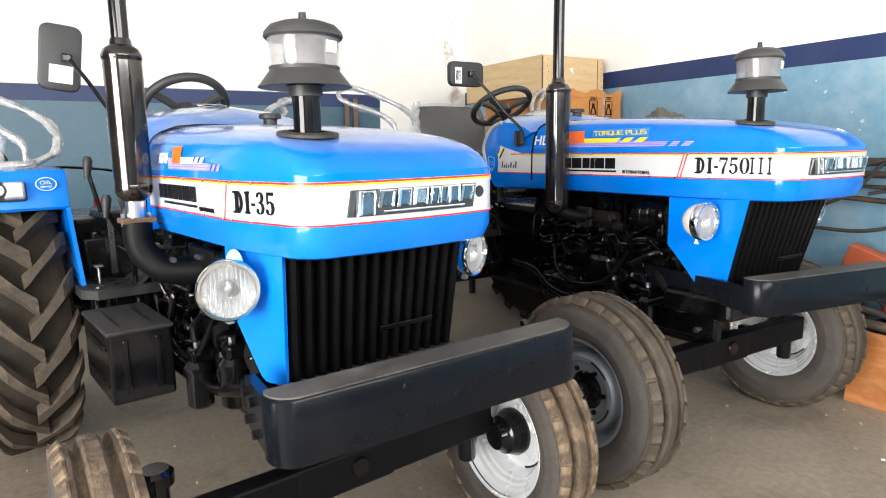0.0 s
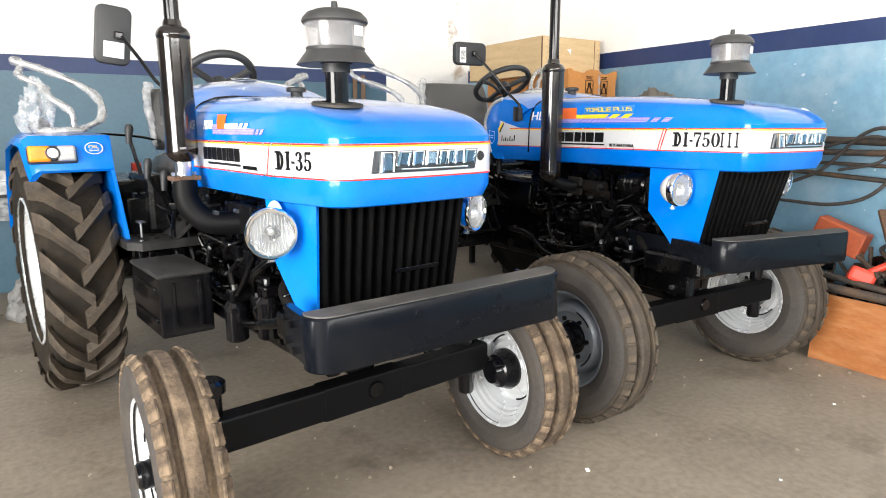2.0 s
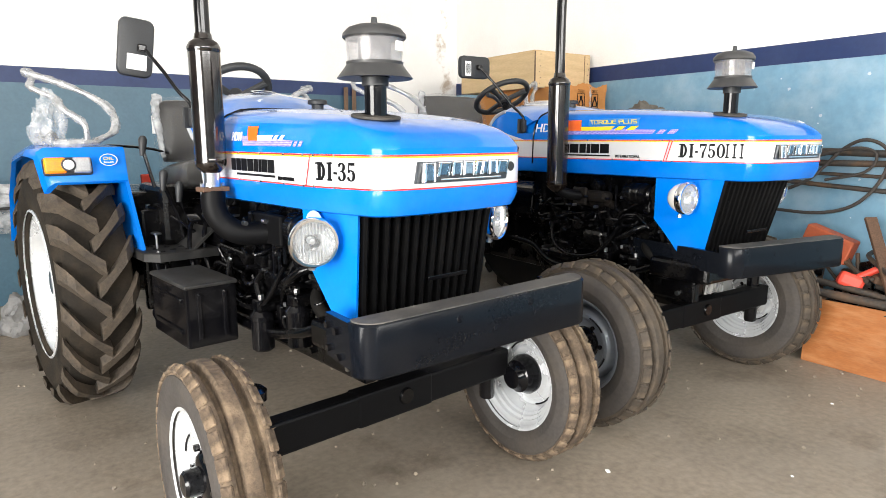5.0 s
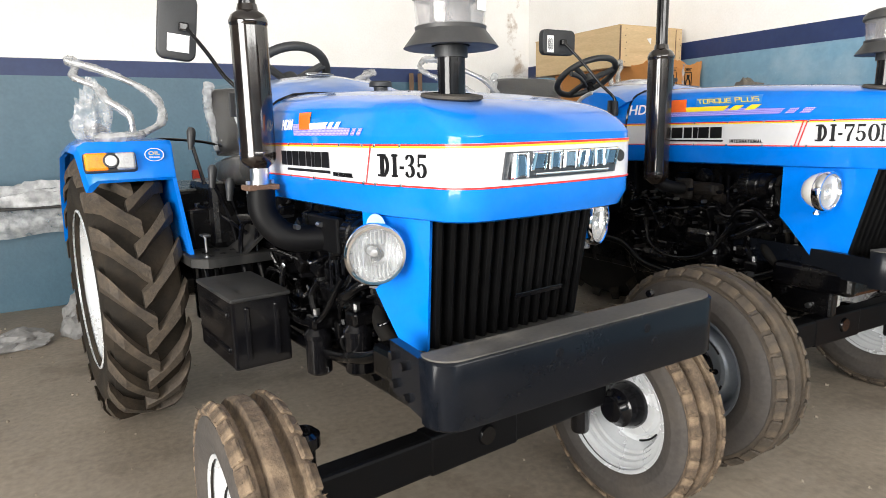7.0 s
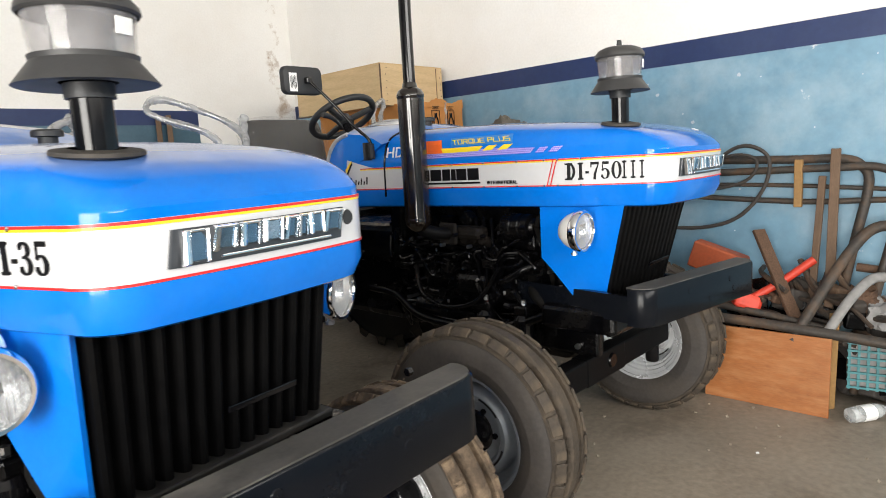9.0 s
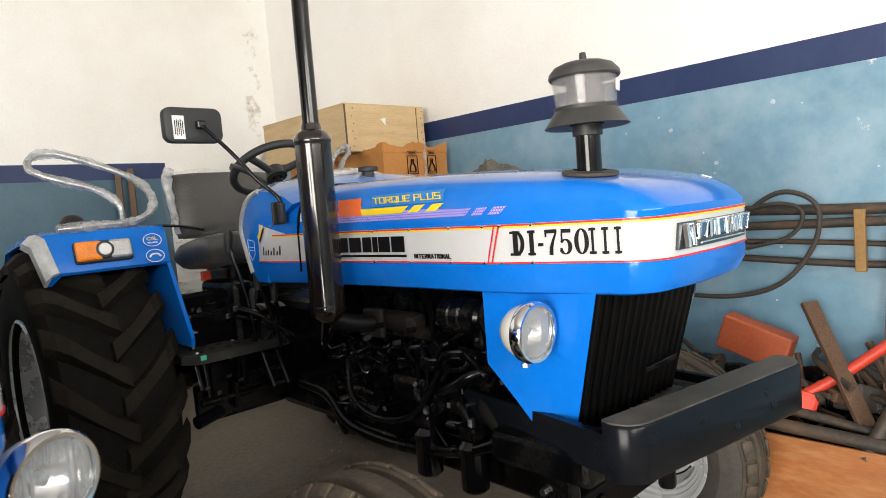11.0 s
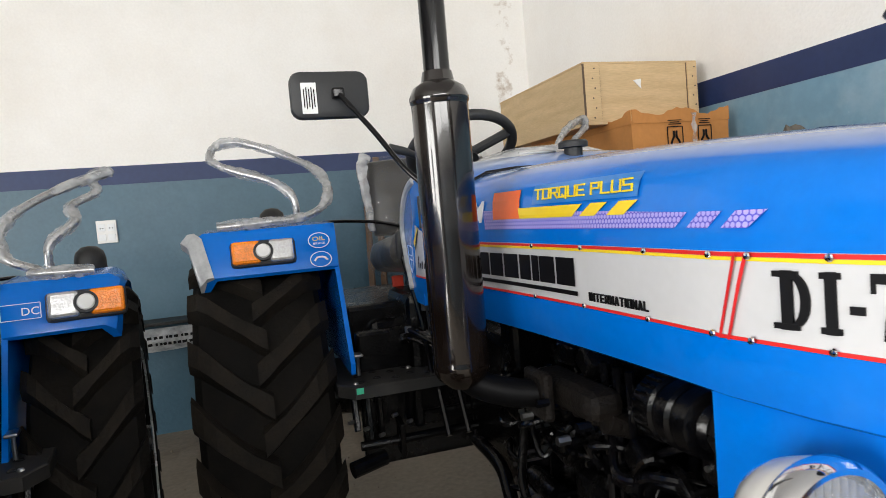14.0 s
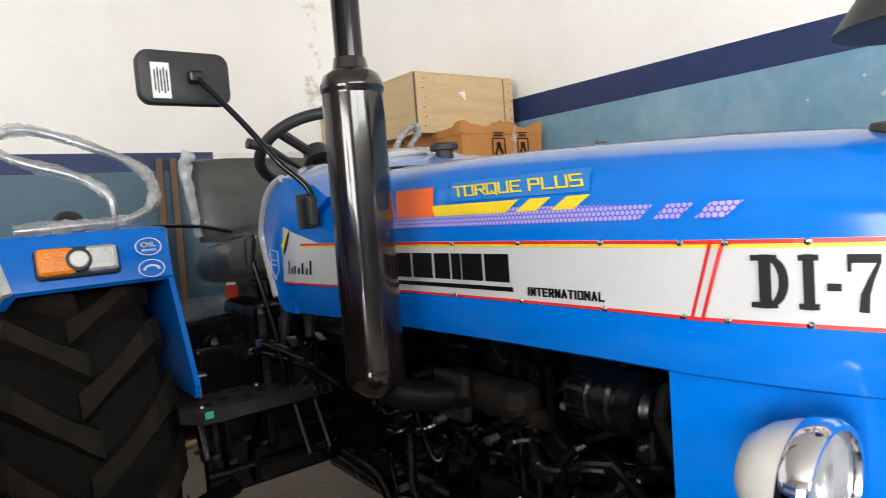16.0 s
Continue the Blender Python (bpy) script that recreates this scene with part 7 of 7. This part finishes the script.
def scrap():
    rng = random.Random(21)
    plank((3.82, 1.38, 0.45), (4.0, 1.62, 0.89), 0.07, 0.022, RUST, "rusty slotted steel angle leaning on scrap", "steel_angle")
    pole("jack_handle", [(3.85, 1.62, 0.52), (3.92, 1.48, 0.62), (4.0, 1.34, 0.74)], 0.022, RED_PLASTIC, "red painted tool handle", "handle")
    tagged(part("tool_head", box(B(), (3.85, 1.63, 0.51), (0.1, 0.14, 0.09), 0.02, pose(0, 0, 0, 20, 10, 30)), RED_PLASTIC), "red painted tool head", "tool")
    tagged(part("steel_bracket", box(B(), (4.0, 1.84, 0.70), (0.10, 0.30, 0.16), 0.01, pose(0, 0, 0, 18, 0, 0)), ORANGE_METAL), "orange painted steel bracket", "bracket")
    pole("steel_tube", [(3.72, 1.9, 0.44), (3.72, 1.45, 0.43), (3.74, 0.95, 0.40), (3.76, 0.6, 0.37)], 0.026, OLD_STEEL, "long grey steel tube lying on scrap", "tube")
    pole("steel_tube", [(3.82, 1.95, 0.50), (3.8, 1.5, 0.46), (3.78, 1.2, 0.42)], 0.02, OLD_STEEL, "grey steel tube lying on scrap", "tube")
    pole("hooked_bar", [(3.72, 1.37, 0.36), (3.78, 1.30, 0.52), (3.90, 1.20, 0.74), (3.98, 1.10, 0.90), (4.0, 1.0, 0.93), (4.02, 0.95, 0.86)], 0.027, OLD_STEEL, "thick bent steel bar", "bar")
    pole("hooked_bar", [(3.76, 1.22, 0.42), (3.82, 1.14, 0.58), (3.9, 1.06, 0.68), (3.95, 0.98, 0.66), (3.97, 0.95, 0.52)], 0.024, CLOTH, "pale grey bent plastic tube", "tube")
    for i in range(74):
        y, x, z = rng.uniform(0.8, 2.2), rng.uniform(3.95, 4.1), rng.uniform(0.05, 0.58)
        tagged(part("scrap_block", box(B(), (x, y, z), (rng.uniform(0.05, 0.14), rng.uniform(0.08, 0.24), rng.uniform(0.05, 0.12)), 0.012, pose(0, 0, 0, rng.uniform(-25, 25), rng.uniform(-25, 25), rng.uniform(0, 180))), rng.choice((OLD_STEEL, RUBBER, ENGINE, RUST, OLD_WOOD, ENGINE))), "dark rusty piece of machine scrap", "scrap", "scrap heap")
    for i in range(30):
        y, z = rng.uniform(0.85, 1.9), rng.uniform(0.2, 0.6)
        pole("scrap_rod", [(3.84, y, z), (3.95, y + 0.15, z + rng.uniform(-0.05, 0.1)), (4.05, y + rng.uniform(0.1, 0.4), z + rng.uniform(0, 0.2))], rng.uniform(0.01, 0.02), OLD_STEEL, "rusty steel rod in the scrap heap", "rod", 8)
    plank((3.82, 1.215, 0.0), (3.83, 1.205, 0.5), 0.035, 0.035, STRAP, "short brown wooden post on the floor", "wooden_post")
    crumple("tarpaulin", (4.02, 3.34, 1.42), (0.15, 0.17, 0.15), GREY_CANVAS, "crumpled grey-brown tarpaulin heap on the rack", "tarpaulin", 77)
    bott = thing("bottle", pose(3.66, 1.10, 0.042, 0, 0, -125), "clear plastic bottle with a white label, lying on the floor", "bottle")
    part("body", lathe(B(), [(0.0, 0.0), (0.036, 0.004), (0.04, 0.02), (0.04, 0.15), (0.03, 0.19), (0.014, 0.22), (0.014, 0.235)], (0, 0, 0), (0, 1, 0), 20), BOTTLE, bott, smooth=True)
    part("label", lathe(B(), [(0.0405, 0.06), (0.0405, 0.13)], (0, 0, 0), (0, 1, 0), 20), PAPER, bott, "white label", smooth=True)
    part("cap", cyl(B(), (0, 0.232, 0), (0, 0.25, 0), 0.016, seg=14), PAPER, bott)
    bas = thing("basket", pose(3.96, 1.0, 0.12, 0, 0, 12), "teal plastic lattice basket on the scrap heap", "basket")
    for i in range(9):
        part("slat", box(B(), (-0.10, -0.16 + 0.04 * i, 0.12), (0.012, 0.012, 0.24)), TEAL_PLASTIC, bas)
        if i < 7:
            part("slat", box(B(), (-0.104, 0, 0.01 + 0.038 * i), (0.010, 0.34, 0.010)), TEAL_PLASTIC, bas)
    part("basket_body", box(B(), (0.0, 0, 0.12), (0.18, 0.33, 0.22), 0.01), CLOTH, bas)


scrap()
crumple("sack", (4.0, 1.02, 0.42), (0.1, 0.1, 0.1), CLOTH, "dusty grey sack on the scrap heap", "sack", 41)
crumple("rusty_casting", (4.02, 1.12, 0.5), (0.08, 0.09, 0.08), RUST, "red-brown rusty casting on the scrap heap", "casting", 43)
pole("steel_rod", [(4.08, 1.16, 0.70), (4.09, 1.0, 0.685)], 0.022, RUST, "short rusty steel rod", "rod")

# long wall shelf with crinkled plastic on it and hanging below it
bench = thing("shelf", pose(-0.24, 6.1, 0), "long dark shelf along the back wall, draped with plastic", "shelf")
part("top", box(B(), (0, 0, 0.835), (3.96, 0.25, 0.022), 0.004), DUSTY_BLACK, bench)
for x in (-1.8, -0.9, 0.0, 0.9, 1.8):
    part("bracket", box(B(), (x, 0.06, 0.78), (0.03, 0.12, 0.09), 0.006), DUSTY_BLACK, bench)


def hanging(x0, x1, y, z0, z1, mat, label, seed):
    """A crinkled sheet that hangs between two heights."""
    bm = B()
    n, m = int((x1 - x0) / 0.02), 12
    grid = []
    for i in range(n + 1):
        x = x0 + (x1 - x0) * i / n
        low = z0 + 0.03 * noise.noise((x * 3.1, seed, 0))
        col = []
        for j in range(m + 1):
            z = z1 + (low - z1) * j / m
            d = 0.05 * math.sin(math.pi * j / m) + 0.022 * noise.noise((x * 9, z * 14, seed)) + 0.014 * noise.noise((x * 26, z * 30, seed))
            col.append(bm.verts.new((x, y - d, z)))
        grid.append(col)
    for p, q in zip(grid, grid[1:]):
        for j in range(m):
            bm.faces.new((p[j], q[j], q[j + 1], p[j + 1]))
    o = part("hanging_sheet", bm, mat, smooth=True)
    tagged(o, label, "plastic sheet")
    return o


hanging(-2.2, 0.2, 6.03, 0.62, 0.82, WRAP, "crinkled clear plastic sheet hanging from the shelf", 3)
roll = hanging(0.2, 1.72, 6.05, 0.64, 0.80, SHEET, "milky plastic sheet with dark print hanging from the shelf", 7)
mark_rng = random.Random(9)
for r in range(2):
    x = 1.02
    while x < 1.42:
        w = mark_rng.uniform(0.012, 0.03)
        part("print_bar", box(B(), (x, 5.965, 0.745 - 0.045 * r), (w, 0.003, 0.018), 0, pose(0, 0, 0, 0, mark_rng.uniform(-8, 8), 0)), INK, roll)
        x += w + mark_rng.uniform(0.008, 0.016)
crumple("plastic_sheet", (-1.1, 6.08, 0.845), (0.6, 0.1, 0.13), WRAP, "heap of crinkled clear plastic sheet on the shelf", "plastic sheet", 4)
crumple("plastic_sheet", (-0.5, 6.06, 0.845), (0.35, 0.1, 0.12), SHEET, "milky crumpled plastic sheet on the shelf", "plastic sheet", 9)
crumple("plastic_sheet", (-1.7, 6.06, 0.845), (0.35, 0.1, 0.12), SHEET, "milky crumpled plastic sheet on the shelf", "plastic sheet", 19)
crumple("plastic_sheet", (1.64, 6.0, 0.54), (0.12, 0.08, 0.32), SHEET, "bunched end of a plastic sheet hanging from the shelf", "plastic sheet", 61, rough=0.9)
crumple("rag", (-0.75, 5.2, 0), (0.2, 0.14, 0.07), CLOTH, "grey rag heap on the floor", "rag", 5)
crumple("sack", (-0.35, 5.3, 0), (0.12, 0.15, 0.16), CLOTH, "grey sack on the floor beside the tyre", "sack", 6)
crumple("brick_piece", (2.6, 6.0, 0), (0.07, 0.05, 0.06), RUST, "broken red brick on the floor by the wall", "brick", 51)
for k in range(4):
    plank((2.5 + 0.05 * k, 5.62 + 0.05 * k, 0.012), (2.78 + 0.04 * k, 5.75 + 0.03 * k, 0.015), 0.022, 0.02, CRATE, "short pale stick on the floor")
switch = thing("switch_board", pose(0.86, YB - 0.012, 1.50), "white electric switch board on the back wall", "switch board")
part("plate", box(B(), (0, 0, 0), (0.13, 0.02, 0.16), 0.004), PAPER, switch)
for x in (-0.03, 0.03):
    part("socket", box(B(), (x, -0.012, 0.03), (0.045, 0.006, 0.05), 0.002), WHITE_INK, switch)
    part("rocker", box(B(), (x, -0.012, -0.04), (0.045, 0.008, 0.045), 0.002), WHITE_INK, switch)
    part("pins", box(box(B(), (x - 0.008, -0.0155, 0.025), (0.006, 0.002, 0.008)), (x + 0.008, -0.0155, 0.025), (0.006, 0.002, 0.008)), INK, switch)
for x in (2.72, 2.815):
    plank((x - 0.06, 6.08, 0.0), (x, 6.19, 1.91), 0.045, 0.03, OLD_WOOD, "wooden batten leaning on the back wall")


# flaked spots: faint on the back wall near the corner, pale on the side wall's blue paint
flake_rng = random.Random(12)


def spot(cx, cz, w, h):
    pts = []
    for i in range(26):
        a = 2 * math.pi * i / 26
        k = 0.7 + 0.45 * noise.noise((cx * 7 + 1.3 * math.cos(a), cz * 7 + 1.3 * math.sin(a), 0)) + 0.12 * flake_rng.random()
        pts.append((cx + w * k * math.cos(a), cz + h * k * math.sin(a)))
    return pts


side_spots = []
for i in range(18):
    y, z, r = flake_rng.uniform(0.4, 2.5), flake_rng.uniform(0.75, 1.8), flake_rng.choice((0.004, 0.005, 0.006, 0.008, 0.013))
    if all((y - a) ** 2 + (z - b) ** 2 > (2 * (r + c)) ** 2 for a, b, c in side_spots):
        side_spots.append((y, z, r))
        part("flaked_patch", prism(B(), spot(y, z, r, r * flake_rng.uniform(0.7, 1.5)), 0, XR - 0.0065, XR + 0.004), FLAKE_PALE, right, "pale spot of flaked paint")

bag_at = pose(0.843, 1.95, 0, 0, 0, 7.4) @ Vector((-0.76, 1.75, 1.345))
crumple("plastic_bag", bag_at, (0.06, 0.055, 0.14), BAG, "crumpled clear plastic bag on the tractor mudguard", "plastic bag", 31, rough=0.9)

# paper scraps and grit on the floor
for x, y, sz in ((1.61, 1.56, 0.022), (0.35, 0.95, 0.014), (2.2, 1.1, 0.012), (2.9, 0.95, 0.016), (1.9, 0.8, 0.01), (3.1, 1.35, 0.014)):
    o = part("paper_scrap", box(B(), (0, 0, 0.004), (sz, sz * 0.7, 0.006), 0.002), PAPER)
    o.matrix_basis = pose(x, y, 0, 0, 0, 40 * x)
    tagged(o, "small torn white paper scrap on the floor", "paper scrap", "floor litter")
grit = B()
grit_rng = random.Random(5)
for i in range(420):
    x, y, r = grit_rng.uniform(-1.6, 4.0), grit_rng.uniform(0.2, 6.0), grit_rng.uniform(0.002, 0.006)
    bmesh.ops.create_cube(grit, size=r * 2, matrix=pose(x, y, r * 0.6, grit_rng.uniform(0, 90), grit_rng.uniform(0, 90), grit_rng.uniform(0, 90)))
tagged(part("floor_grit", grit, GRIT), "scattered pale grit on the floor", "grit", kind="stuff")
